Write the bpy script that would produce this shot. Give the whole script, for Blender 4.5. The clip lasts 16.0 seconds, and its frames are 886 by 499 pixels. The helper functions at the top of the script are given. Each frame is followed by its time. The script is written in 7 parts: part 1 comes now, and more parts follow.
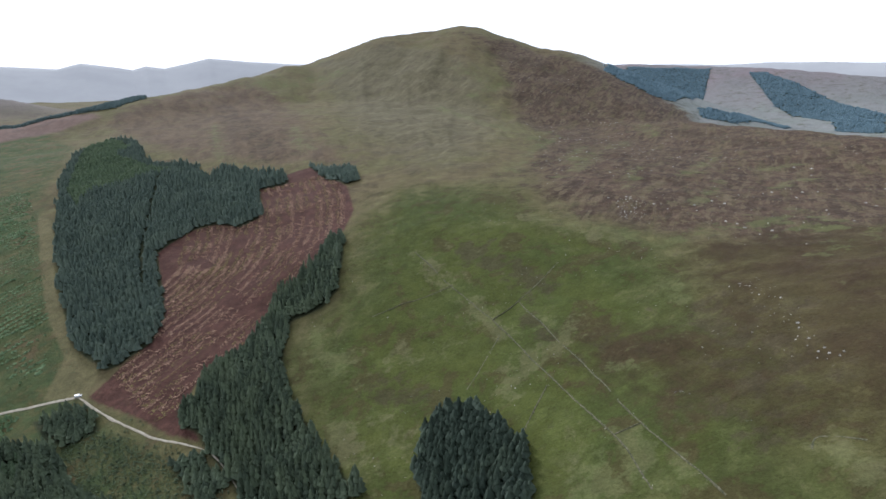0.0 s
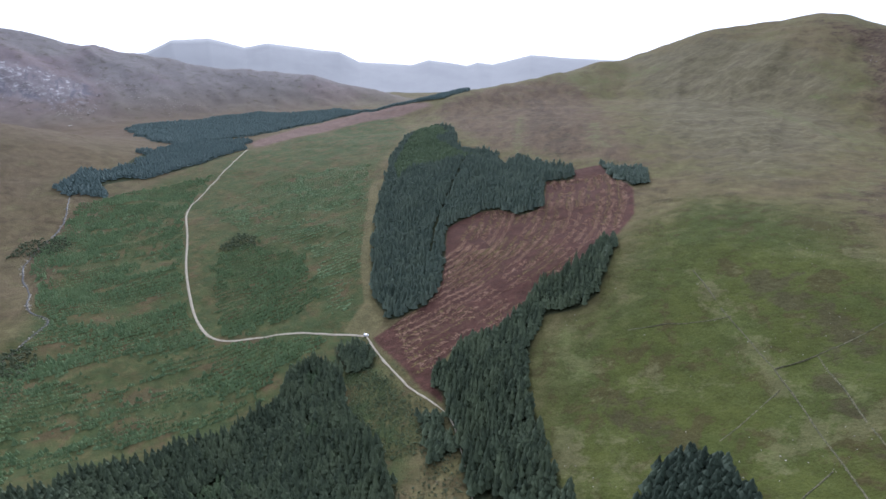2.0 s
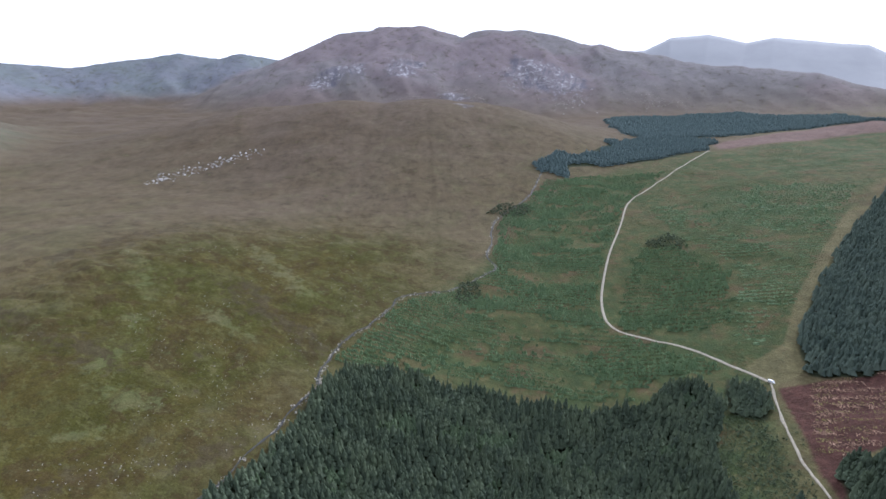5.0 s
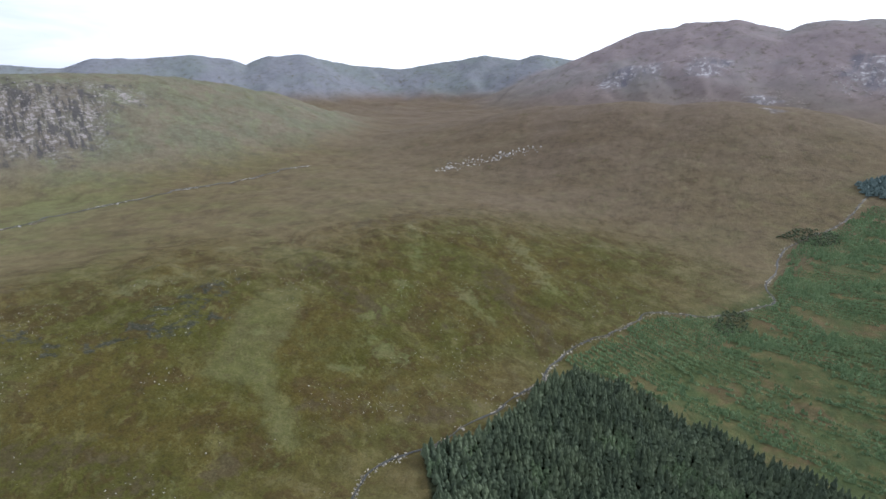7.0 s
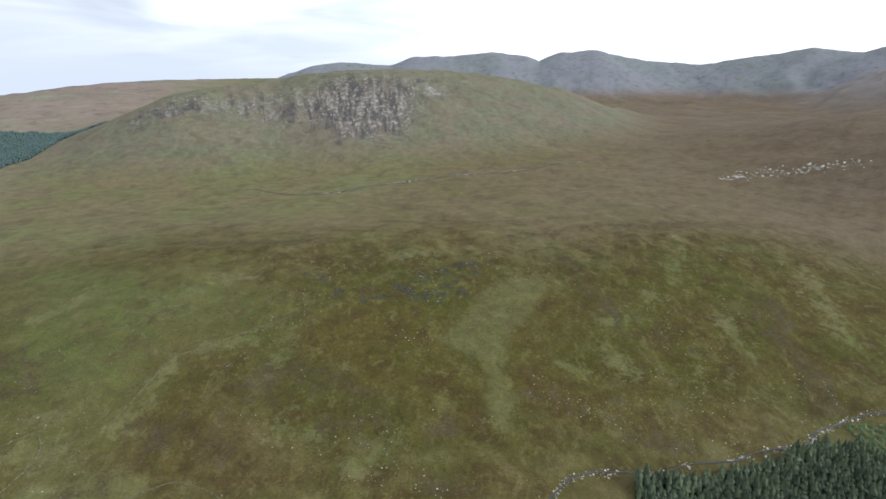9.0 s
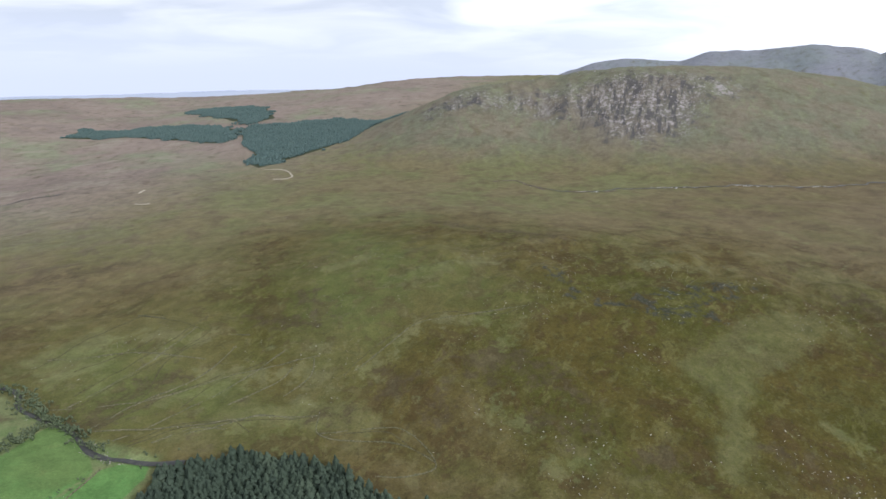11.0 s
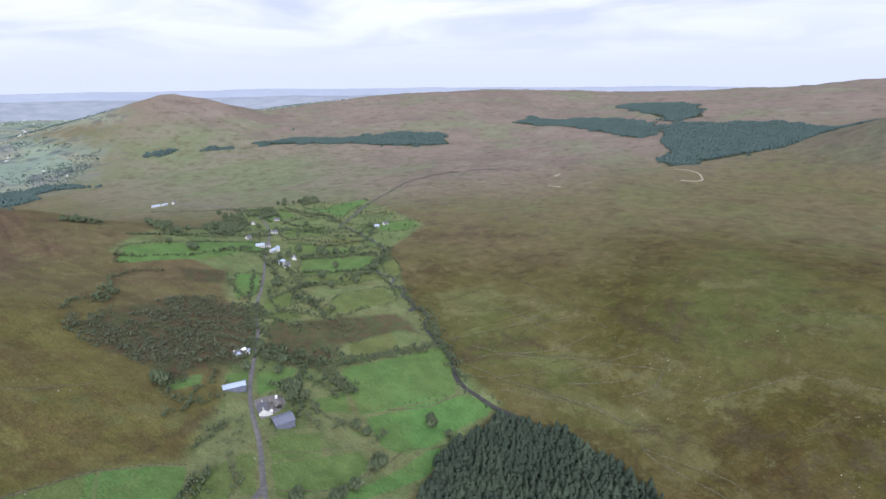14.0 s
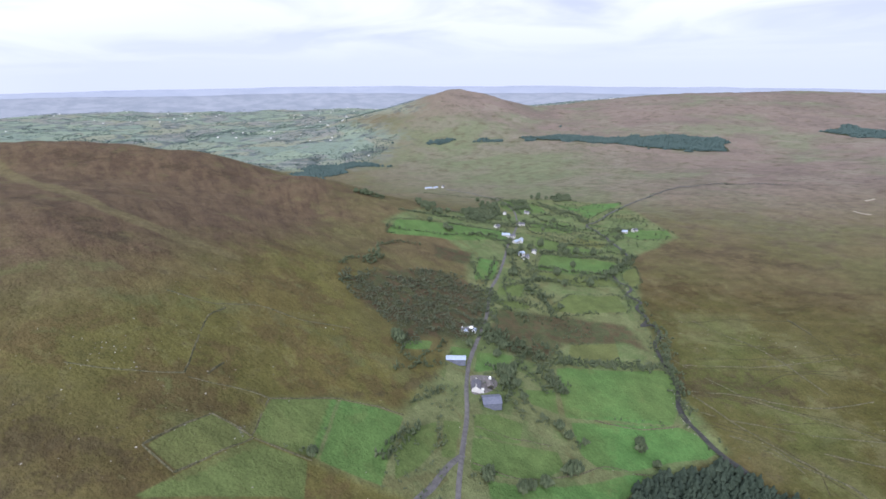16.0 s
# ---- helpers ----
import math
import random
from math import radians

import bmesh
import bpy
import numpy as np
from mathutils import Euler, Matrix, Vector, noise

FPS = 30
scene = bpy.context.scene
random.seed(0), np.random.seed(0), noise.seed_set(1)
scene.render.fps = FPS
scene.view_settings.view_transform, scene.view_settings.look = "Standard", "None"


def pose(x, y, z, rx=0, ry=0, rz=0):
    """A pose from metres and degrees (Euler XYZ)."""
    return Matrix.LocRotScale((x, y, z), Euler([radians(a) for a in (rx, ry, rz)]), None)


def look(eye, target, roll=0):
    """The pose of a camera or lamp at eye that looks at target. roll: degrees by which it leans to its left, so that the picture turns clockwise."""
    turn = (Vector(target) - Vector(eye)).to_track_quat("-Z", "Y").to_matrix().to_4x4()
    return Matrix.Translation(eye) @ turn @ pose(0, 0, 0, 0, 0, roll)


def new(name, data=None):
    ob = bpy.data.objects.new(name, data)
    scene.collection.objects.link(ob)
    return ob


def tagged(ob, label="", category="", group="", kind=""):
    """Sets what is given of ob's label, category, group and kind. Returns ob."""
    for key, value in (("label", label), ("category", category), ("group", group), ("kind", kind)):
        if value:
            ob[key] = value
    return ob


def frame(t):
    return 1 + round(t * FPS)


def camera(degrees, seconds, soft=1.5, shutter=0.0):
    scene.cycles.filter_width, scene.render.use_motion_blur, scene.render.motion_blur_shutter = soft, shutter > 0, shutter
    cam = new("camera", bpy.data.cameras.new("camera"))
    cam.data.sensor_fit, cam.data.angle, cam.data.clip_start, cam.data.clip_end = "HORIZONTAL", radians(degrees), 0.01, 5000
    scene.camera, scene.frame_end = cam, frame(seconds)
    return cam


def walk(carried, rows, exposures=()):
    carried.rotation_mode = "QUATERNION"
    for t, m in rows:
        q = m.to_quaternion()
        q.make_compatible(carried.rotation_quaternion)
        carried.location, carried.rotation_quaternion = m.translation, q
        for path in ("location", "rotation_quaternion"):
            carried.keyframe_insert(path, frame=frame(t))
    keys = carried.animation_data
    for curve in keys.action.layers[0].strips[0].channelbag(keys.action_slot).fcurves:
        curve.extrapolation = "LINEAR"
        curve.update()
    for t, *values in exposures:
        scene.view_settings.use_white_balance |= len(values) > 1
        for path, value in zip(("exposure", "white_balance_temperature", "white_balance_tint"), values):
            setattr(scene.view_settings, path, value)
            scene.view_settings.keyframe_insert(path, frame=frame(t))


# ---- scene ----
import itertools

cam = camera(78.82, 16.0, soft=1.6)
# seconds, place in metres, then yaw, pitch and roll in degrees
ROWS = [
    (0.0, -0.00, -0.00, 210.00, -0.000, -18.507, -0.646),
    (0.5, 3.01, 2.95, 209.51, 7.809, -18.530, -0.570),
    (1.0, 6.00, 5.91, 209.04, 15.494, -18.547, -0.473),
    (1.5, 8.93, 8.92, 208.60, 23.210, -18.560, -0.442),
    (2.0, 11.76, 12.01, 208.24, 31.190, -18.574, -0.461),
    (2.5, 14.45, 15.18, 207.99, 39.244, -18.601, -0.422),
    (3.0, 16.95, 18.46, 207.86, 47.157, -18.588, -0.339),
    (3.5, 19.23, 21.83, 207.82, 54.954, -18.510, -0.293),
    (4.0, 21.30, 25.29, 207.86, 62.652, -18.466, -0.296),
    (4.5, 23.14, 28.82, 207.93, 70.345, -18.498, -0.281),
    (5.0, 24.80, 32.41, 208.01, 78.182, -18.555, -0.292),
    (5.5, 26.18, 36.29, 208.11, 85.787, -18.555, -0.329),
    (6.0, 26.85, 40.57, 208.23, 93.136, -18.493, -0.421),
    (6.5, 26.87, 44.92, 208.38, 100.333, -18.410, -0.536),
    (7.0, 26.27, 49.00, 208.53, 107.477, -18.345, -0.641),
    (7.5, 25.11, 52.46, 208.68, 114.670, -18.338, -0.703),
    (8.0, 23.75, 55.57, 208.84, 121.908, -18.377, -0.741),
    (8.5, 22.25, 58.56, 208.99, 129.171, -18.410, -0.765),
    (9.0, 20.63, 61.41, 209.14, 136.382, -18.414, -0.759),
    (9.5, 18.73, 64.08, 209.26, 143.534, -18.419, -0.794),
    (10.0, 16.28, 66.23, 209.32, 150.561, -18.401, -0.862),
    (10.5, 13.49, 67.80, 209.37, 157.525, -18.367, -0.934),
    (11.0, 10.56, 68.75, 209.46, 164.490, -18.324, -0.982),
    (11.5, 7.69, 69.03, 209.62, 171.520, -18.280, -0.977),
    (12.0, 4.92, 69.05, 209.83, 178.634, -18.219, -0.940),
    (12.5, 2.14, 68.90, 210.05, 185.686, -18.193, -0.894),
    (13.0, -0.62, 68.58, 210.30, 192.807, -18.160, -0.857),
    (13.5, -3.36, 68.07, 210.57, 199.995, -18.156, -0.845),
    (14.0, -6.08, 67.33, 210.88, 207.051, -18.150, -0.785),
    (14.5, -8.77, 66.38, 211.24, 213.978, -18.127, -0.698),
    (15.0, -11.44, 65.24, 211.66, 220.801, -18.131, -0.606),
    (15.5, -14.08, 63.97, 212.12, 227.705, -18.129, -0.524),
    (16.0, -16.71, 62.64, 212.60, 234.575, -18.136, -0.426),
]


def heading(x, y, z, yaw, pitch, roll):
    a, b = radians(yaw), radians(pitch)
    ahead = Vector((-math.sin(a) * math.cos(b), math.cos(a) * math.cos(b), math.sin(b)))
    return look((x, y, z), Vector((x, y, z)) + ahead * 100, roll)


walk(cam, [(row[0], heading(*row[1:])) for row in ROWS], [(0.0, 0.29, 5580, 12), (3.0, 0.49, 5300, 18), (5.0, 0.45, 5340, 17), (7.5, 0.41, 5720, 11), (9.0, 0.41, 5850, 9), (12.5, 0.41, 5800, 15), (14.5, 0.43, 5680, 17), (16.0, 0.44, 5640, 18)])


# ---- daylight: an overcast sky, brightest towards the north-west ----
SUN_AZ, SUN_EL = 35.0, 32.0
world = bpy.data.worlds.new("overcast")
scene.world = world
world.use_nodes = True
wt = world.node_tree
wt.nodes.clear()


def wnode(kind, **sets):
    n = wt.nodes.new(kind)
    for k, v in sets.items():
        if k in n.inputs:
            n.inputs[k].default_value = v
    return n


w_out, w_bg = wnode("ShaderNodeOutputWorld"), wnode("ShaderNodeBackground", Strength=1.0)
w_sky = wnode("ShaderNodeTexSky")
w_sky.sky_type, w_sky.sun_disc = "NISHITA", False
w_sky.sun_elevation, w_sky.sun_rotation = radians(SUN_EL), radians(-SUN_AZ)
w_tc, w_sep = wnode("ShaderNodeTexCoord"), wnode("ShaderNodeSeparateXYZ")
wt.links.new(w_tc.outputs["Generated"], w_sep.inputs[0])


def wmath(op, a, b=None, clamp=False):
    n = wnode("ShaderNodeMath")
    n.operation, n.use_clamp = op, clamp
    for i, v in enumerate((a, b)):
        if v is None:
            continue
        if isinstance(v, (int, float)):
            n.inputs[i].default_value = v
        else:
            wt.links.new(v, n.inputs[i])
    return n.outputs[0]


# cloud deck: directions spread onto a flat layer overhead
w_up = wmath("ADD", wmath("MAXIMUM", w_sep.outputs[2], 0.0), 0.12)
w_cmb = wnode("ShaderNodeCombineXYZ")
wt.links.new(wmath("DIVIDE", w_sep.outputs[0], w_up), w_cmb.inputs[0])
wt.links.new(wmath("DIVIDE", w_sep.outputs[1], w_up), w_cmb.inputs[1])
w_noise = wnode("ShaderNodeTexNoise", Scale=0.62, Detail=5.0, Roughness=0.5, Distortion=0.6)
wt.links.new(w_cmb.outputs[0], w_noise.inputs["Vector"])
w_ramp = wnode("ShaderNodeValToRGB")
w_ramp.color_ramp.elements[0].position, w_ramp.color_ramp.elements[0].color = 0.40, (0.76, 0.785, 0.84, 1)
w_ramp.color_ramp.elements[1].position, w_ramp.color_ramp.elements[1].color = 0.60, (1.10, 1.09, 1.09, 1)
wt.links.new(w_noise.outputs[0], w_ramp.inputs[0])
# thinner cloud on the sun's side
sx, sy = -math.sin(radians(SUN_AZ)), math.cos(radians(SUN_AZ))
w_side = wmath("ADD", wmath("MULTIPLY", w_sep.outputs[0], sx), wmath("MULTIPLY", w_sep.outputs[1], sy))
w_gain = wmath("ADD", wmath("MULTIPLY", wmath("ADD", w_side, 0.75, True), 0.46), 0.72)
w_white = wnode("ShaderNodeMix")
w_white.data_type = "RGBA"
w_white.inputs["B"].default_value = (1.0, 1.0, 1.0, 1)
wt.links.new(wmath("MULTIPLY", wmath("ADD", w_side, 0.5, True), 0.8), w_white.inputs["Factor"])
wt.links.new(w_ramp.outputs[0], w_white.inputs["A"])
w_lit = wnode("ShaderNodeVectorMath")
w_lit.operation = "SCALE"
wt.links.new(w_white.outputs["Result"], w_lit.inputs[0])
wt.links.new(w_gain, w_lit.inputs["Scale"])
# blue-grey bank of far cloud low down, away from the sun
w_low = wmath("MULTIPLY", wmath("SUBTRACT", 1.0, wmath("MULTIPLY", wmath("MAXIMUM", w_sep.outputs[2], 0.0), 10.0, True), True), wmath("SUBTRACT", 1.0, wmath("ADD", w_side, 0.75, True), True))
w_bank = wnode("ShaderNodeMix")
w_bank.data_type = "RGBA"
w_bank.inputs["B"].default_value = (0.62, 0.65, 0.77, 1)
wt.links.new(wmath("MULTIPLY", w_low, 1.15, True), w_bank.inputs["Factor"])
wt.links.new(w_lit.outputs[0], w_bank.inputs["A"])
w_dim = wnode("ShaderNodeVectorMath")
w_dim.operation = "SCALE"
w_dim.inputs["Scale"].default_value = 0.1
wt.links.new(w_sky.outputs[0], w_dim.inputs[0])
w_mix = wnode("ShaderNodeMix")
w_mix.data_type = "RGBA"
w_mix.inputs["Factor"].default_value = 0.93
wt.links.new(w_dim.outputs[0], w_mix.inputs["A"])
wt.links.new(w_bank.outputs["Result"], w_mix.inputs["B"])
wt.links.new(w_mix.outputs["Result"], w_bg.inputs[0])
wt.links.new(w_bg.outputs[0], w_out.inputs[0])

sun = new("sun", bpy.data.lights.new("sun", "SUN"))
sun.data.energy, sun.data.angle, sun.data.color = 2.3, radians(10), (1.0, 0.95, 0.88)
sun.matrix_world = look((0, 0, 900), (900 * math.sin(radians(SUN_AZ)), -900 * math.cos(radians(SUN_AZ)), 900 - 900 * math.tan(radians(SUN_EL))))


# ---- materials ----
class Nodes:
    """A small writer of node materials."""

    def __init__(self, name, rough=0.9, spec=0.2):
        self.mat = bpy.data.materials.new(name)
        self.mat.use_nodes = True
        self.t = self.mat.node_tree
        self.bsdf = self.t.nodes["Principled BSDF"]
        self.bsdf.inputs["Roughness"].default_value = rough
        self.bsdf.inputs["Specular IOR Level"].default_value = spec
        self.tc = self.t.nodes.new("ShaderNodeTexCoord")

    def node(self, kind):
        return self.t.nodes.new(kind)

    def put(self, socket, v):
        if isinstance(v, (int, float)):
            socket.default_value = v
        elif isinstance(v, tuple):
            socket.default_value = (*v, 1) if len(v) == 3 and socket.type == "RGBA" else v
        else:
            self.t.links.new(v, socket)

    def noise(self, size, detail=4.0, rough=0.55, stretch=None, warp=0.0, off=0.0):
        n, m = self.node("ShaderNodeTexNoise"), self.node("ShaderNodeMapping")
        m.inputs["Scale"].default_value = stretch or (1, 1, 1)
        m.inputs["Location"].default_value = (off, off * 0.7, off * 0.3)
        self.t.links.new(self.tc.outputs["Object"], m.inputs[0])
        self.t.links.new(m.outputs[0], n.inputs["Vector"])
        n.inputs["Scale"].default_value, n.inputs["Detail"].default_value = 1.0 / size, detail
        n.inputs["Roughness"].default_value, n.inputs["Distortion"].default_value = rough, warp
        return n.outputs[0]

    def attr(self, name):
        n = self.node("ShaderNodeAttribute")
        n.attribute_name = name
        return n.outputs["Fac"]

    def step(self, v, lo, hi, a=0.0, b=1.0):
        n = self.node("ShaderNodeMapRange")
        n.interpolation_type = "SMOOTHSTEP"
        self.put(n.inputs[0], v)
        for i, x in enumerate((lo, hi, a, b)):
            self.put(n.inputs[i + 1], x)
        return n.outputs[0]

    def op(self, kind, a, b=0.0, clamp=False):
        n = self.node("ShaderNodeMath")
        n.operation, n.use_clamp = kind, clamp
        self.put(n.inputs[0], a)
        self.put(n.inputs[1], b)
        return n.outputs[0]

    def mix(self, f, a, b):
        n = self.node("ShaderNodeMix")
        n.data_type = "RGBA"
        self.put(n.inputs["Factor"], f)
        self.put(n.inputs["A"], a)
        self.put(n.inputs["B"], b)
        return n.outputs["Result"]

    def bright(self, c, v):
        n = self.node("ShaderNodeHueSaturation")
        self.put(n.inputs["Color"], c)
        self.put(n.inputs["Value"], v)
        return n.outputs[0]

    def bump(self, h, strength=0.5, distance=0.3):
        n = self.node("ShaderNodeBump")
        n.inputs["Strength"].default_value, n.inputs["Distance"].default_value = strength, distance
        self.put(n.inputs["Height"], h)
        self.t.links.new(n.outputs[0], self.bsdf.inputs["Normal"])

    def island(self):
        return self.node("ShaderNodeNewGeometry").outputs["Random Per Island"]

    def single(self):
        return self.node("ShaderNodeObjectInfo").outputs["Random"]

    def done(self, colour):
        self.put(self.bsdf.inputs["Base Color"], colour)
        return self.mat


def ground_material():
    m = Nodes("moorland", 0.95, 0.08)
    huge, big, mid = m.noise(420, 4), m.noise(110, 7, 0.62, warp=0.25), m.noise(30, 7, 0.68, warp=0.3, off=50)
    tuss, small, fine = m.noise(11, 7, 0.72, warp=0.2, off=23), m.noise(5.5, 5, 0.74), m.noise(2.2, 4, 0.7)
    clump = m.noise(3.4, 4, 0.72, off=61)
    wide = m.noise(260, 6, 0.62, stretch=(1, 1, 0.5), warp=0.3, off=5)

    def swept(across, length, off=0.0, rough=0.7):
        """Noise drawn out along the fall of the slopes."""
        v, n = m.node("ShaderNodeCombineXYZ"), m.node("ShaderNodeTexNoise")
        m.put(v.inputs[0], m.op("MULTIPLY", m.attr("sweep"), 1.0 / across))
        m.put(v.inputs[1], m.op("MULTIPLY", m.attr("reach"), 1.0 / length))
        v.inputs[2].default_value = off
        n.inputs["Scale"].default_value, n.inputs["Detail"].default_value = 1.0, 6.0
        n.inputs["Roughness"].default_value, n.inputs["Distortion"].default_value = rough, 0.35
        m.t.links.new(v.outputs[0], n.inputs["Vector"])
        return n.outputs[0]

    def drawn(across, along, turn, off=0.0):
        """Noise drawn out in one direction over the plan."""
        n, mp = m.node("ShaderNodeTexNoise"), m.node("ShaderNodeMapping")
        mp.vector_type = "TEXTURE"
        mp.inputs["Rotation"].default_value = (0, 0, radians(turn))
        mp.inputs["Scale"].default_value = (across, along, along)
        mp.inputs["Location"].default_value = (off, off, 0)
        m.t.links.new(m.tc.outputs["Object"], mp.inputs[0])
        m.t.links.new(mp.outputs[0], n.inputs["Vector"])
        n.inputs["Scale"].default_value, n.inputs["Detail"].default_value, n.inputs["Roughness"].default_value = 1.0, 6.0, 0.7
        n.inputs["Distortion"].default_value = 0.25
        return n.outputs[0]

    slant, slant_fine = drawn(26, 120, -26, 40), drawn(7, 34, -30, 80)
    bank_streak = drawn(9, 26, -48, 120)
    fall = swept(34, 75, 3.0)
    contour = swept(150, 17, 11.0)

    def layers(base, *over):
        """Colours laid over one another where a noise passes from lo to hi."""
        c = base
        for n, lo, hi, share, colour in over:
            c = m.mix(m.op("MULTIPLY", m.step(n, lo, hi), share), c, colour)
        return c

    def mask(name, soft, wobble):
        return m.step(m.op("ADD", m.attr(name), wobble), -soft, soft)

    wob = m.op("MULTIPLY", m.op("SUBTRACT", mid, 0.5), 2.6)
    wob_fine = m.op("MULTIPLY", m.op("SUBTRACT", small, 0.5), 0.35)
    # moor: brown sedge, dark heather, pale straw and olive flushes
    moor = layers(m.mix(m.step(big, 0.40, 0.60), (0.118, 0.095, 0.048), (0.106, 0.095, 0.041)),
                  (mid, 0.52, 0.60, 0.55, (0.087, 0.062, 0.040)), (mid, 0.42, 0.36, 0.5, (0.139, 0.130, 0.056)),
                  (tuss, 0.44, 0.38, 0.31, (0.162, 0.143, 0.072)), (contour, 0.57, 0.63, 0.25, (0.078, 0.058, 0.037)),
                  (clump, 0.55, 0.64, 0.28, (0.076, 0.057, 0.033)))
    # ochre bog plain
    bog = layers(m.mix(m.step(big, 0.40, 0.60), (0.125, 0.106, 0.054), (0.113, 0.111, 0.049)),
                 (mid, 0.52, 0.60, 0.5, (0.107, 0.080, 0.051)), (contour, 0.56, 0.62, 0.28, (0.090, 0.070, 0.043)),
                 (huge, 0.50, 0.60, 0.5, (0.120, 0.121, 0.055)), (tuss, 0.43, 0.37, 0.31, (0.151, 0.138, 0.073)),
                 (clump, 0.56, 0.64, 0.22, (0.081, 0.068, 0.039)))
    c = m.mix(mask("bog", 0.6, wob), moor, bog)
    # heath of the far moor, paled in its colour to stand for haze
    hazed_moor = layers(m.mix(m.step(wide, 0.46, 0.54), (0.188, 0.150, 0.123), (0.167, 0.148, 0.110)),
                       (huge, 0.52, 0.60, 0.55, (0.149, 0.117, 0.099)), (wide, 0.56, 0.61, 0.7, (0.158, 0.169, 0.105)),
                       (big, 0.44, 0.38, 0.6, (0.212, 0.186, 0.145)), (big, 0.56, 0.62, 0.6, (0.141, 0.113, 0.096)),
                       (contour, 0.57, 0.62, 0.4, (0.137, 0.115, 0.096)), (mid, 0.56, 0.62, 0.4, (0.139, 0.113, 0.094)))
    c = m.mix(mask("hazed_moor", 0.9, m.op("MULTIPLY", wob, 0.7)), c, hazed_moor)
    # olive hill pasture in front of the cone-shaped hill
    hill_pasture = layers(m.mix(m.step(wide, 0.44, 0.56), (0.164, 0.163, 0.106), (0.145, 0.163, 0.090)),
                          (big, 0.54, 0.60, 0.6, (0.128, 0.154, 0.080)), (mid, 0.52, 0.58, 0.5, (0.130, 0.119, 0.082)),
                          (big, 0.44, 0.39, 0.5, (0.167, 0.154, 0.116)), (tuss, 0.57, 0.62, 0.4, (0.097, 0.111, 0.069)))
    c = m.mix(m.op("MULTIPLY", mask("pasture", 0.9, m.op("MULTIPLY", wob, 0.8)), 0.9), c, hill_pasture)
    # brown heath under the western mountains, its mauve cast standing for haze
    west = layers(m.mix(m.step(wide, 0.44, 0.58), (0.112, 0.084, 0.059), (0.104, 0.077, 0.050)),
                  (big, 0.53, 0.60, 0.5, (0.086, 0.063, 0.043)), (big, 0.44, 0.38, 0.45, (0.117, 0.096, 0.060)),
                  (contour, 0.57, 0.62, 0.45, (0.078, 0.057, 0.040)), (mid, 0.43, 0.37, 0.45, (0.120, 0.101, 0.061)),
                  (mid, 0.57, 0.63, 0.35, (0.080, 0.058, 0.042)), (tuss, 0.57, 0.63, 0.3, (0.073, 0.053, 0.038)))
    c = m.mix(mask("west", 1.0, m.op("MULTIPLY", wob, 0.4)), c, west)
    # far northern hillside, greyed and paled in colour for haze
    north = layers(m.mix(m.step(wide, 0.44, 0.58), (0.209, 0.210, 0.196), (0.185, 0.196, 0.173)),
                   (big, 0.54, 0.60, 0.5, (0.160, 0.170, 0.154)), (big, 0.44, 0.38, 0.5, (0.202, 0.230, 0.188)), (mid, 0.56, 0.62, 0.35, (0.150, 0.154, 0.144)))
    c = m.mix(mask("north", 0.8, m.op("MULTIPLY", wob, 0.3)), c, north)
    # olive flanks of the rocky hill
    flank = layers(m.mix(m.step(big, 0.42, 0.58), (0.135, 0.118, 0.085), (0.116, 0.116, 0.079)),
                   (fall, 0.46, 0.40, 0.6, (0.137, 0.143, 0.086)), (fall, 0.56, 0.62, 0.5, (0.098, 0.084, 0.062)),
                   (tuss, 0.57, 0.63, 0.25, (0.083, 0.078, 0.055)), (tuss, 0.42, 0.37, 0.25, (0.155, 0.149, 0.102)))
    c = m.mix(m.op("MULTIPLY", mask("flank", 0.5, m.op("MULTIPLY", wob, 0.5)), 0.92), c, flank)
    # mountain heath and scree, haze put in as grey, slate blue on the ridge behind
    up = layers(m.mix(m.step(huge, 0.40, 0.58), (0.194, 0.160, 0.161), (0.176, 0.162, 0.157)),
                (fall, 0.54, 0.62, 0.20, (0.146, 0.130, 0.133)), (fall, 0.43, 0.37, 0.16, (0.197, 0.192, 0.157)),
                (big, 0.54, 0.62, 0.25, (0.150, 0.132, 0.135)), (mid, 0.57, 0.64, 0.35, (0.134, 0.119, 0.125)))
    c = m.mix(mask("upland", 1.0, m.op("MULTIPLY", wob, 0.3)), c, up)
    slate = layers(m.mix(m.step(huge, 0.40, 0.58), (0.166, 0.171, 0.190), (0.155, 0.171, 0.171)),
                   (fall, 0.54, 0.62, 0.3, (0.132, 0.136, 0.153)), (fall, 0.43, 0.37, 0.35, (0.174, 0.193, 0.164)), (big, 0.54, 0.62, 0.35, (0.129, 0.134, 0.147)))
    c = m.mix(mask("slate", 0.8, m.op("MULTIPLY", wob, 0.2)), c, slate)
    # lowland pasture: a patchwork of small fields, paled and blued to stand for haze
    cell = m.node("ShaderNodeTexVoronoi")
    cell.distance = "MANHATTAN"
    cell.inputs["Scale"].default_value = 1 / 135.0
    m.t.links.new(m.tc.outputs["Object"], cell.inputs["Vector"])
    sep = m.node("ShaderNodeSeparateColor")
    m.t.links.new(cell.outputs["Color"], sep.inputs[0])
    low = m.mix(sep.outputs[0], (0.158, 0.204, 0.166), (0.208, 0.256, 0.183))
    low = m.mix(m.step(sep.outputs[1], 0.66, 0.70), low, (0.214, 0.230, 0.166))
    low = m.mix(m.op("MULTIPLY", m.step(wide, 0.52, 0.58), 0.75), low, (0.191, 0.195, 0.183))
    edge = m.node("ShaderNodeTexVoronoi")
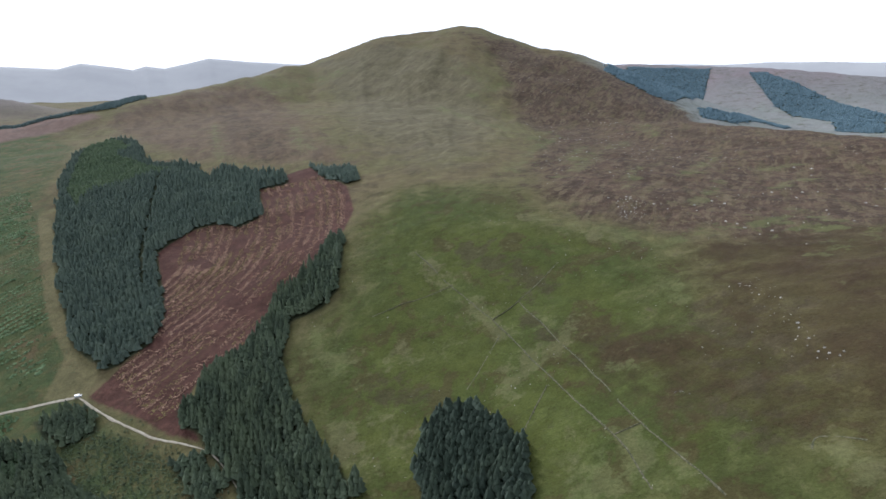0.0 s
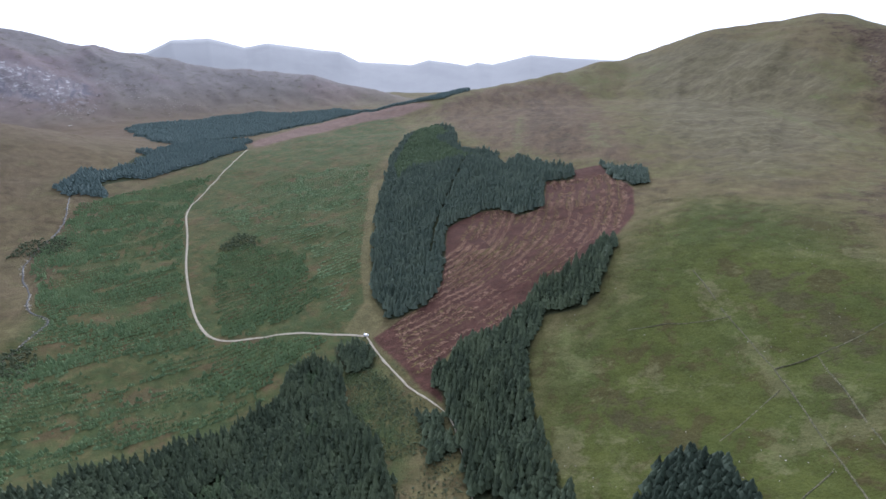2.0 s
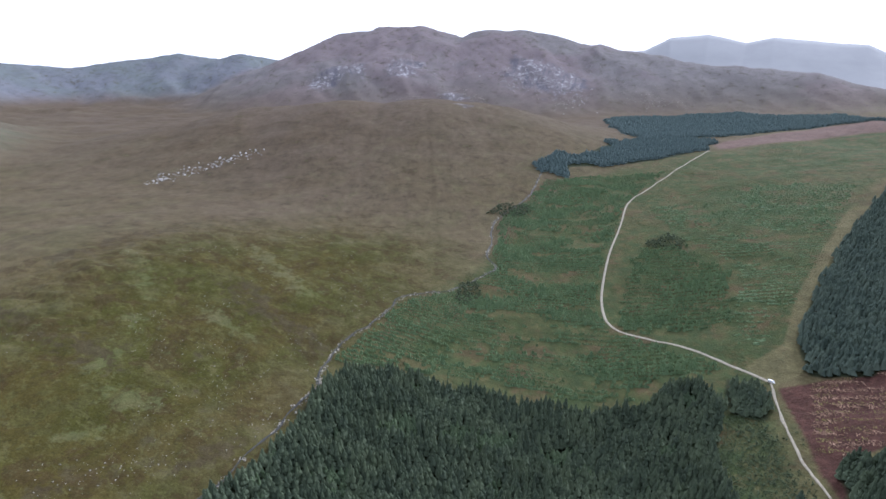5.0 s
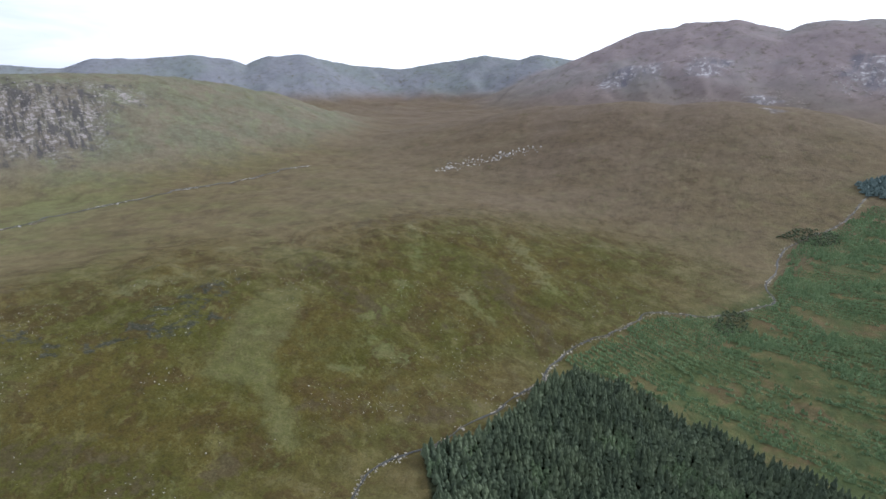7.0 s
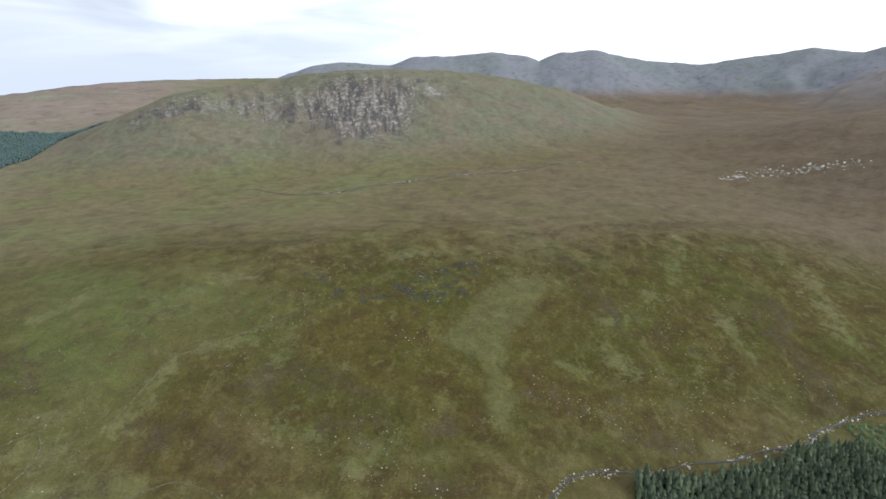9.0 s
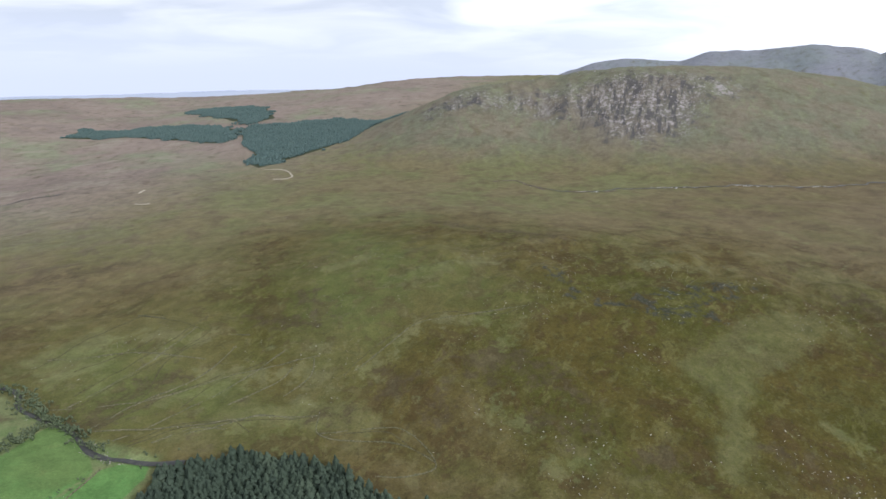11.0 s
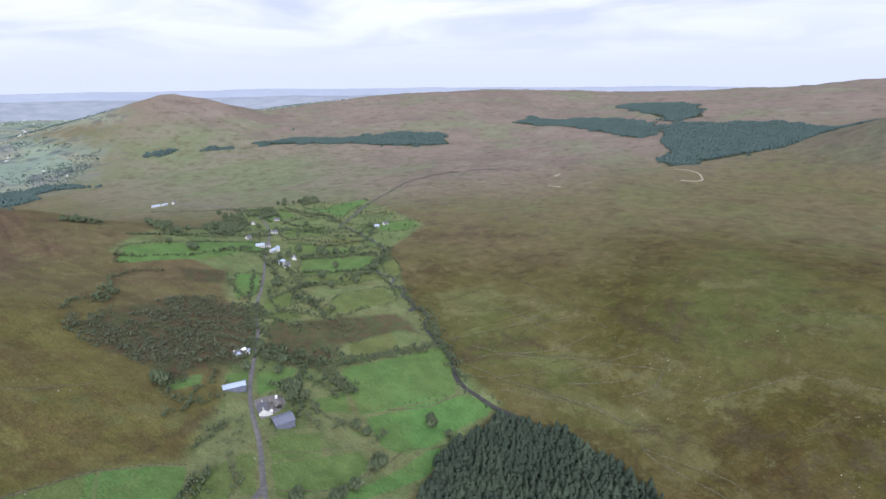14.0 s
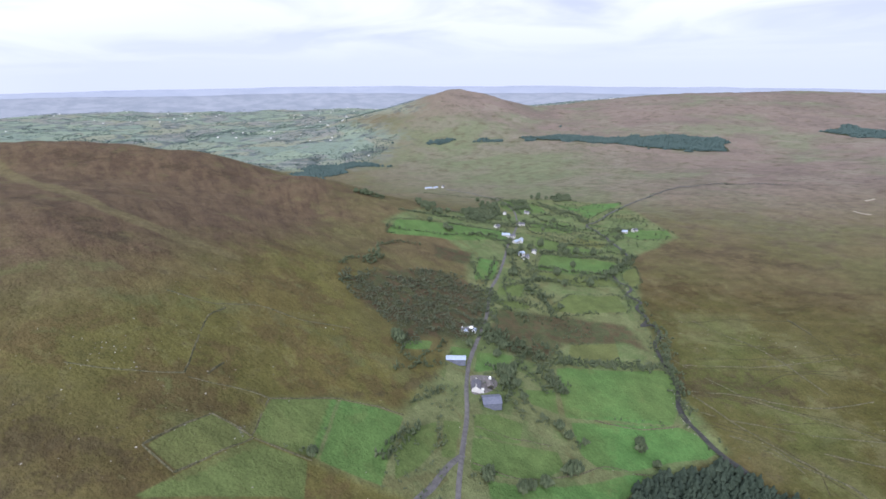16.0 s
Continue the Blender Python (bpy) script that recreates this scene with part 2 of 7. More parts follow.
    edge.feature = "DISTANCE_TO_EDGE"
    edge.inputs["Scale"].default_value = 1 / 135.0
    m.t.links.new(m.tc.outputs["Object"], edge.inputs["Vector"])
    low = m.mix(m.op("MULTIPLY", m.step(edge.outputs["Distance"], 0.12, 0.05), m.step(m.noise(40, 4, off=9), 0.46, 0.56)), low, (0.112, 0.132, 0.126))
    c = m.mix(mask("lowland", 0.5, wob), c, low)
    # olive grass of the bank over the stream
    bank = layers(m.mix(m.step(big, 0.40, 0.60), (0.066, 0.053, 0.014), (0.055, 0.054, 0.012)),
                  (mid, 0.52, 0.57, 0.7, (0.051, 0.035, 0.014)), (mid, 0.44, 0.40, 0.6, (0.075, 0.072, 0.022)),
                  (bank_streak, 0.44, 0.38, 0.55, (0.100, 0.092, 0.032)), (bank_streak, 0.57, 0.62, 0.4, (0.045, 0.035, 0.012)), (tuss, 0.43, 0.39, 0.59, (0.098, 0.091, 0.032)),
                  (tuss, 0.57, 0.62, 0.50, (0.038, 0.033, 0.012)), (clump, 0.56, 0.62, 0.53, (0.035, 0.033, 0.012)),
                  (clump, 0.42, 0.37, 0.40, (0.100, 0.090, 0.037)))
    c = m.mix(mask("bank", 1.0, m.op("ADD", m.op("MULTIPLY", wob, 1.2), 0.3)), c, bank)
    wet = layers(m.mix(m.step(big, 0.40, 0.60), (0.096, 0.090, 0.033), (0.083, 0.094, 0.030)),
                 (mid, 0.53, 0.58, 0.6, (0.076, 0.063, 0.028)), (tuss, 0.43, 0.38, 0.5, (0.117, 0.115, 0.055)), (tuss, 0.57, 0.62, 0.4, (0.060, 0.061, 0.025)))
    c = m.mix(m.op("MULTIPLY", mask("flushed", 0.9, wob), 0.8), c, wet)
    # rough yellow-green pasture below the spur
    rough = layers(m.mix(m.step(big, 0.40, 0.60), (0.122, 0.101, 0.036), (0.108, 0.101, 0.032)),
                   (mid, 0.50, 0.57, 0.7, (0.094, 0.070, 0.031)), (tuss, 0.44, 0.39, 0.55, (0.138, 0.130, 0.052)),
                   (tuss, 0.57, 0.62, 0.46, (0.071, 0.065, 0.024)), (clump, 0.56, 0.62, 0.42, (0.068, 0.065, 0.024)))
    c = m.mix(mask("rough", 0.7, wob), c, rough)
    # improved hill grass
    lush = layers(m.mix(m.step(big, 0.40, 0.60), (0.066, 0.075, 0.018), (0.052, 0.064, 0.017)),
                  (mid, 0.52, 0.58, 0.7, (0.060, 0.049, 0.020)), (mid, 0.44, 0.39, 0.55, (0.081, 0.095, 0.026)),
                  (tuss, 0.43, 0.39, 0.34, (0.093, 0.105, 0.035)), (tuss, 0.57, 0.62, 0.28, (0.047, 0.052, 0.017)),
                  (clump, 0.56, 0.62, 0.28, (0.041, 0.048, 0.016)))
    c = m.mix(mask("lush", 0.7, wob), c, lush)
    tan = layers(m.mix(m.step(mid, 0.44, 0.58), (0.115, 0.099, 0.055), (0.092, 0.080, 0.044)),
                 (slant, 0.47, 0.40, 0.65, (0.149, 0.129, 0.074)), (slant, 0.55, 0.61, 0.6, (0.077, 0.061, 0.039)),
                 (slant_fine, 0.45, 0.40, 0.4, (0.158, 0.136, 0.081)), (slant_fine, 0.57, 0.63, 0.4, (0.070, 0.057, 0.037)),
                 (tuss, 0.43, 0.38, 0.4, (0.148, 0.131, 0.074)))
    c = m.mix(m.op("MULTIPLY", mask("tan", 0.6, wob), 0.9), c, tan)
    ling = layers(m.mix(m.step(fall, 0.42, 0.58), (0.114, 0.081, 0.049), (0.082, 0.056, 0.037)),
                  (tuss, 0.43, 0.38, 0.34, (0.138, 0.111, 0.064)), (mid, 0.43, 0.38, 0.5, (0.117, 0.102, 0.049)),
                  (clump, 0.55, 0.62, 0.28, (0.061, 0.042, 0.028)))
    c = m.mix(m.op("MULTIPLY", mask("ling", 0.6, wob), 0.9), c, ling)
    heath = layers(m.mix(m.step(mid, 0.44, 0.58), (0.088, 0.058, 0.039), (0.061, 0.040, 0.028)),
                   (slant, 0.47, 0.40, 0.6, (0.098, 0.081, 0.040)), (slant, 0.54, 0.60, 0.65, (0.046, 0.031, 0.023)),
                   (slant_fine, 0.46, 0.42, 0.75, (0.131, 0.101, 0.062)), (slant_fine, 0.56, 0.62, 0.65, (0.036, 0.025, 0.018)),
                   (tuss, 0.44, 0.40, 0.6, (0.120, 0.095, 0.052)), (tuss, 0.57, 0.61, 0.6, (0.040, 0.027, 0.020)),
                   (clump, 0.41, 0.36, 0.5, (0.143, 0.116, 0.077)), (clump, 0.58, 0.63, 0.5, (0.032, 0.023, 0.016)))
    c = m.mix(m.op("MULTIPLY", mask("heather", 0.5, wob), 0.92), c, heath)
    sedge = layers(m.mix(m.step(mid, 0.42, 0.58), (0.055, 0.043, 0.018), (0.048, 0.033, 0.017)),
                   (tuss, 0.43, 0.38, 0.31, (0.084, 0.071, 0.031)), (clump, 0.56, 0.62, 0.28, (0.034, 0.028, 0.014)))
    c = m.mix(m.op("MULTIPLY", mask("sedge", 0.6, wob), 0.85), c, sedge)
    damp = layers(m.mix(m.step(mid, 0.42, 0.58), (0.088, 0.078, 0.030), (0.076, 0.060, 0.027)), (tuss, 0.43, 0.38, 0.5, (0.106, 0.096, 0.040)), (tuss, 0.57, 0.62, 0.4, (0.056, 0.046, 0.020)))
    c = m.mix(m.op("MULTIPLY", mask("damp", 0.9, wob), 0.85), c, damp)
    straw = m.mix(m.step(small, 0.4, 0.66), (0.122, 0.122, 0.052), (0.096, 0.102, 0.038))
    c = m.mix(m.op("MULTIPLY", mask("straw", 0.4, m.op("MULTIPLY", m.op("SUBTRACT", tuss, 0.5), 3.0)), 0.45), c, straw)
    patchy = m.op("ADD", m.op("MULTIPLY", m.op("SUBTRACT", tuss, 0.5), 3.2), m.op("MULTIPLY", m.op("SUBTRACT", mid, 0.5), 2.6))
    lit_grass = m.mix(m.step(big, 0.42, 0.58), (0.132, 0.128, 0.058), (0.112, 0.122, 0.046))
    c = m.mix(m.op("MULTIPLY", m.step(m.op("ADD", m.op("MULTIPLY", m.attr("flush"), 0.75), patchy), 0.42, 0.95), 0.6), c, lit_grass)
    c = m.mix(m.op("MULTIPLY", m.step(m.op("SUBTRACT", m.op("MULTIPLY", m.attr("stain"), 0.75), patchy), 0.40, 0.95), 0.6), c, m.mix(m.step(fine, 0.4, 0.6), (0.062, 0.045, 0.028), (0.046, 0.035, 0.022)))
    # rough grass of the valley floor
    floor_c = layers(m.mix(m.step(mid, 0.42, 0.60), (0.056, 0.072, 0.027), (0.080, 0.076, 0.031)),
                     (big, 0.52, 0.59, 0.5, (0.098, 0.082, 0.038)), (tuss, 0.53, 0.59, 0.55, (0.046, 0.066, 0.028)), (tuss, 0.44, 0.39, 0.5, (0.122, 0.102, 0.045)),
                     (mid, 0.56, 0.62, 0.6, (0.100, 0.070, 0.038)), (contour, 0.44, 0.38, 0.5, (0.050, 0.070, 0.030)), (clump, 0.56, 0.62, 0.35, (0.040, 0.054, 0.024)))
    c = m.mix(mask("floor", 0.4, wob), c, floor_c)
    felled = layers((0.150, 0.098, 0.082), (tuss, 0.44, 0.38, 0.37, (0.196, 0.150, 0.116)), (mid, 0.54, 0.6, 0.5, (0.116, 0.086, 0.070)))
    c = m.mix(m.op("MULTIPLY", mask("felled", 0.4, wob_fine), 0.85), c, felled)
    ride = m.mix(m.step(small, 0.4, 0.66), (0.146, 0.124, 0.060), (0.108, 0.094, 0.046))
    c = m.mix(m.op("MULTIPLY", mask("ride", 0.4, m.op("MULTIPLY", wob_fine, 3.0)), 0.75), c, ride)
    farm_c = layers(m.mix(m.step(big, 0.42, 0.58), (0.120, 0.155, 0.063), (0.136, 0.151, 0.067)),
                    (mid, 0.51, 0.58, 0.5, (0.078, 0.122, 0.040)), (tuss, 0.56, 0.61, 0.34, (0.090, 0.085, 0.040)),
                    (mid, 0.43, 0.38, 0.5, (0.112, 0.101, 0.045)), (clump, 0.56, 0.62, 0.25, (0.065, 0.087, 0.033)))
    c = m.mix(mask("farm", 0.25, wob_fine), c, farm_c)
    bracken = layers(m.mix(m.step(tuss, 0.44, 0.56), (0.062, 0.069, 0.033), (0.076, 0.056, 0.033)), (clump, 0.54, 0.60, 0.33, (0.035, 0.044, 0.023)))
    c = m.mix(m.op("MULTIPLY", mask("bracken", 0.3, wob_fine), 0.88), c, bracken)
    tone = m.attr("tone")
    field_c = layers(m.mix(tone, (0.118, 0.120, 0.046), (0.084, 0.167, 0.048)),
                     (big, 0.44, 0.58, 0.35, (0.103, 0.125, 0.042)), (tuss, 0.55, 0.62, 0.15, (0.092, 0.095, 0.038)),
                     (mid, 0.44, 0.38, 0.3, (0.123, 0.140, 0.052)))
    c = m.mix(mask("field", 0.05, m.op("MULTIPLY", wob_fine, 0.5)), c, field_c)
    fell_c = layers(m.mix(m.step(small, 0.42, 0.62), (0.065, 0.032, 0.024), (0.092, 0.046, 0.034)),
                    (fine, 0.55, 0.66, 0.6, (0.040, 0.025, 0.022)), (tuss, 0.43, 0.38, 0.22, (0.092, 0.069, 0.036)))
    c = m.mix(mask("fell", 0.12, wob_fine), c, fell_c)
    wood_c = m.mix(m.step(small, 0.4, 0.7), (0.030, 0.038, 0.020), (0.054, 0.055, 0.027))
    c = m.mix(mask("wood", 0.12, wob_fine), c, wood_c)
    # bare rock breaking through
    rock_c = m.mix(m.step(fine, 0.35, 0.7), (0.15, 0.142, 0.142), (0.34, 0.32, 0.315))
    crag = m.attr("crag")
    streak, slab = swept(21, 120, 0.0, 0.72), m.noise(9, 7, 0.76, stretch=(1, 1, 0.6), off=15)
    face = m.step(m.op("ADD", crag, m.op("MULTIPLY", m.op("SUBTRACT", mid, 0.5), 1.5)), 0.30, 0.62)
    c = m.mix(m.op("MULTIPLY", face, 0.6), c, (0.108, 0.096, 0.084))
    c = m.mix(m.op("MULTIPLY", m.op("MULTIPLY", face, m.step(streak, 0.50, 0.55)), 0.9), c, (0.062, 0.058, 0.057))
    bare = m.op("MULTIPLY", m.step(m.op("ADD", crag, m.op("MULTIPLY", m.op("SUBTRACT", big, 0.5), 1.2)), 0.25, 0.7), m.step(m.op("ADD", slab, m.op("MULTIPLY", m.op("SUBTRACT", 0.5, streak), 0.6)), 0.53, 0.58))
    c = m.mix(m.op("MULTIPLY", bare, 0.9), c, m.mix(m.step(fine, 0.4, 0.62), (0.200, 0.180, 0.172), (0.300, 0.272, 0.262)))
    # cliffs of the western mountain, haze mixed into their colours
    cliff = m.attr("cliff")
    steep = m.step(m.op("ADD", cliff, m.op("MULTIPLY", m.op("SUBTRACT", big, 0.5), 1.3)), 0.30, 0.60)
    gully, shelf = swept(42, 260, 7.0, 0.7), m.noise(26, 6, 0.74, stretch=(1, 1, 0.6), off=33)
    c = m.mix(m.op("MULTIPLY", steep, 0.55), c, (0.162, 0.150, 0.158))
    c = m.mix(m.op("MULTIPLY", m.op("MULTIPLY", steep, m.step(gully, 0.52, 0.58)), 0.8), c, (0.112, 0.106, 0.122))
    c = m.mix(m.op("MULTIPLY", m.op("MULTIPLY", steep, m.step(m.op("ADD", shelf, m.op("MULTIPLY", m.op("SUBTRACT", 0.5, gully), 0.5)), 0.54, 0.60)), 0.85), c, m.mix(m.step(tuss, 0.42, 0.58), (0.300, 0.285, 0.290), (0.440, 0.420, 0.420)))
    broken = m.op("MULTIPLY", m.op("SUBTRACT", m.noise(17, 7, 0.76, stretch=(1, 1, 0.5)), 0.5), 4.4)
    c = m.mix(m.op("MULTIPLY", m.step(m.op("ADD", m.attr("rock"), broken), 0.72, 0.98), 0.9), c, rock_c)
    dark_rock = m.mix(m.step(fine, 0.4, 0.7), (0.028, 0.031, 0.022), (0.066, 0.066, 0.053))
    c = m.mix(m.op("MULTIPLY", m.step(m.op("ADD", m.attr("ledge"), m.op("MULTIPLY", m.op("SUBTRACT", tuss, 0.5), 9.0)), 0.9, 1.4), 0.8), c, dark_rock)
    c = m.bright(c, m.step(m.noise(1.3, 3, 0.7), 0.25, 0.75, 0.85, 1.15))
    near = m.op("SUBTRACT", 1.0, m.op("MULTIPLY", m.step(m.attr("reach"), 900, 2000), 0.75))
    c = m.bright(c, m.op("ADD", 1.0, m.op("MULTIPLY", near, m.step(m.noise(14, 6, 0.68, warp=0.2, off=70), 0.34, 0.66, -0.14, 0.14))))
    m.bump(m.op("MULTIPLY", near, m.op("ADD", m.op("ADD", m.op("MULTIPLY", mid, 1.4), m.op("MULTIPLY", small, 2.2)), m.op("ADD", fine, m.op("MULTIPLY", tuss, 2.0)))), 0.85, 0.8)
    return m.done(c)


def needles(name, dark, light, tip):
    m = Nodes(name, 0.8, 0.25)
    r, n = m.island(), m.noise(1.1, 3, 0.7)
    c = m.mix(r, dark, light)
    c = m.mix(m.op("MULTIPLY", m.step(n, 0.5, 0.75), 0.45), c, tip)
    c = m.mix(m.op("MULTIPLY", m.step(m.noise(24, 4), 0.46, 0.64), 0.4), c, tip)
    m.bump(m.noise(0.35, 2), 0.4, 0.15)
    return m.done(c)


def plain(name, a, b, size=1.5, rough=0.85, spec=0.25, bump=0.3, dist=0.05, vary=0.0):
    m = Nodes(name, rough, spec)
    c = m.mix(m.step(m.noise(size, 5, 0.65), 0.32, 0.68), a, b)
    c = m.mix(m.op("MULTIPLY", m.step(m.noise(size * 5, 3, off=20), 0.45, 0.7), 0.4), c, a)
    if vary:
        c = m.bright(c, m.step(m.island(), 0, 1, 1 - vary, 1 + vary))
    if bump:
        m.bump(m.noise(size * 0.4, 3), bump, dist)
    return m.done(c)


GROUND = ground_material()
NEEDLE = needles("spruce_needles", (0.041, 0.057, 0.035), (0.076, 0.100, 0.057), (0.130, 0.159, 0.087))
# hillside spruces: needle colour paled for the haze over the wood
NEEDLE_HILL = needles("hazed_hill_needles", (0.058, 0.081, 0.062), (0.094, 0.123, 0.091), (0.130, 0.161, 0.113))
NEEDLE_YOUNG = needles("young_spruce_needles", (0.082, 0.126, 0.058), (0.122, 0.178, 0.080), (0.160, 0.214, 0.098))
# same spruces darkened in colour, so two woods look less sunlit
NEEDLE_DARK = needles("darkened_spruce_needles", (0.022, 0.034, 0.023), (0.039, 0.056, 0.036), (0.068, 0.090, 0.055))
NEEDLE_MIX = needles("pale_spruce_needles", (0.060, 0.088, 0.046), (0.094, 0.130, 0.066), (0.124, 0.162, 0.080))
# needles of the far woods, with haze put into their colours as blue
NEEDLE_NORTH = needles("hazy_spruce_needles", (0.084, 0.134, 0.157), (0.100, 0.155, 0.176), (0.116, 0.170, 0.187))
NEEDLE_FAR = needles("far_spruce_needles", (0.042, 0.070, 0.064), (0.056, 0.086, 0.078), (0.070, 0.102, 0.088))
NEEDLE_BLUE = needles("far_hazed_needles", (0.073, 0.104, 0.098), (0.090, 0.125, 0.116), (0.104, 0.140, 0.126))
LEAF = needles("hedge_leaves", (0.047, 0.066, 0.034), (0.087, 0.108, 0.057), (0.118, 0.137, 0.074))
LEAF_GREY = needles("scrub_leaves", (0.059, 0.070, 0.041), (0.097, 0.113, 0.067), (0.123, 0.134, 0.083))
LEAF_PALE = needles("willow_leaves", (0.060, 0.086, 0.044), (0.094, 0.124, 0.062), (0.124, 0.152, 0.080))
BARK = plain("bark", (0.055, 0.042, 0.032), (0.10, 0.08, 0.062), 0.4)
GRAVEL = plain("track_gravel", (0.254, 0.224, 0.168), (0.394, 0.352, 0.271), 2.5, 0.95, 0.1, 0.4)
TARMAC = plain("worn_tarmac", (0.092, 0.088, 0.086), (0.145, 0.138, 0.132), 3.0, 0.9, 0.2, 0.2)
STONE = plain("mossy_fieldstone", (0.043, 0.046, 0.022), (0.144, 0.132, 0.084), 1.2, 0.95, 0.15, 0.6, 0.1, 0.35)
DARK_STONE = plain("dark_ledge_rock", (0.037, 0.038, 0.022), (0.120, 0.117, 0.075), 1.6, 0.95, 0.15, 0.6, 0.1, 0.3)
WASHED_STONE = plain("washed_stone", (0.30, 0.29, 0.27), (0.52, 0.50, 0.47), 1.0, 0.9, 0.2, 0.4, 0.1, 0.3)
STREAM_STONE = plain("stream_stone", (0.137, 0.126, 0.101), (0.441, 0.405, 0.333), 1.6, 0.9, 0.2, 0.4, 0.1, 0.5)
PALE_STONE = plain("pale_boulder", (0.180, 0.171, 0.147), (0.380, 0.358, 0.313), 1.4, 0.95, 0.15, 0.6, 0.1, 0.3)
BRASH = plain("brash", (0.238, 0.142, 0.097), (0.493, 0.344, 0.235), 0.8, 0.95, 0.1, 0.6, 0.1, 0.35)
STRAW = plain("straw_grass", (0.20, 0.17, 0.06), (0.30, 0.27, 0.11), 1.2, 0.95, 0.1, 0.5, 0.1, 0.3)
LIMEWASH = plain("limewashed_wall", (0.46, 0.455, 0.43), (0.62, 0.61, 0.58), 1.0, 0.9, 0.2, 0.2)
SLATE = plain("slate_roof", (0.085, 0.085, 0.10), (0.14, 0.14, 0.16), 0.8, 0.7, 0.3, 0.3)
BLUE_TIN = plain("blue_grey_tin", (0.105, 0.115, 0.155), (0.15, 0.16, 0.205), 1.5, 0.6, 0.3, 0.1)
PALE_TIN = plain("pale_tin", (0.29, 0.35, 0.47), (0.37, 0.43, 0.54), 2.0, 0.4, 0.5, 0.1)
DARK = plain("dark_opening", (0.02, 0.02, 0.022), (0.04, 0.04, 0.042), 0.5, 0.5, 0.4, 0)
WHITE_PAINT = plain("white_paint", (0.70, 0.70, 0.70), (0.80, 0.80, 0.79), 0.8, 0.35, 0.5, 0)
RUBBER = plain("tyre_rubber", (0.02, 0.02, 0.02), (0.035, 0.035, 0.035), 0.2, 0.8, 0.2, 0)
# backdrop ranges: their pale blue-grey is haze put into the base colour
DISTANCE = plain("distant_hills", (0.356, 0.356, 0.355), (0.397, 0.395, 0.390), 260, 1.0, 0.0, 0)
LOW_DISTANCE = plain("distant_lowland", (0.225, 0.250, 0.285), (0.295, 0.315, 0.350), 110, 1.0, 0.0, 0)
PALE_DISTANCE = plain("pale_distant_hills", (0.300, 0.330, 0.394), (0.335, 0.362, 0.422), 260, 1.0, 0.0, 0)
PEAT = plain("peat_bank", (0.045, 0.034, 0.028), (0.16, 0.13, 0.10), 6.0, 0.95, 0.1, 0.5, 0.2)
DITCH = plain("ditch_mud", (0.046, 0.040, 0.022), (0.090, 0.082, 0.040), 2.0, 0.95, 0.1, 0.4, 0.1)
YARD_GRIT = plain("farmyard_concrete", (0.12, 0.112, 0.108), (0.21, 0.195, 0.188), 3.0, 0.95, 0.1, 0.3)
ROCK = plain("grey_rock", (0.10, 0.095, 0.092), (0.30, 0.285, 0.27), 5.0, 0.95, 0.15, 0.8, 0.4, 0.3)
WATER = plain("peaty_water", (0.022, 0.024, 0.022), (0.048, 0.046, 0.040), 3.0, 0.45, 0.25, 0.5, 0.1)


# ---- the lie of the land ----
CX, CY = -2.25, 28.5
# crest lines: bearing in degrees, distance and height, then the fall of the flanks and the roundness of the top

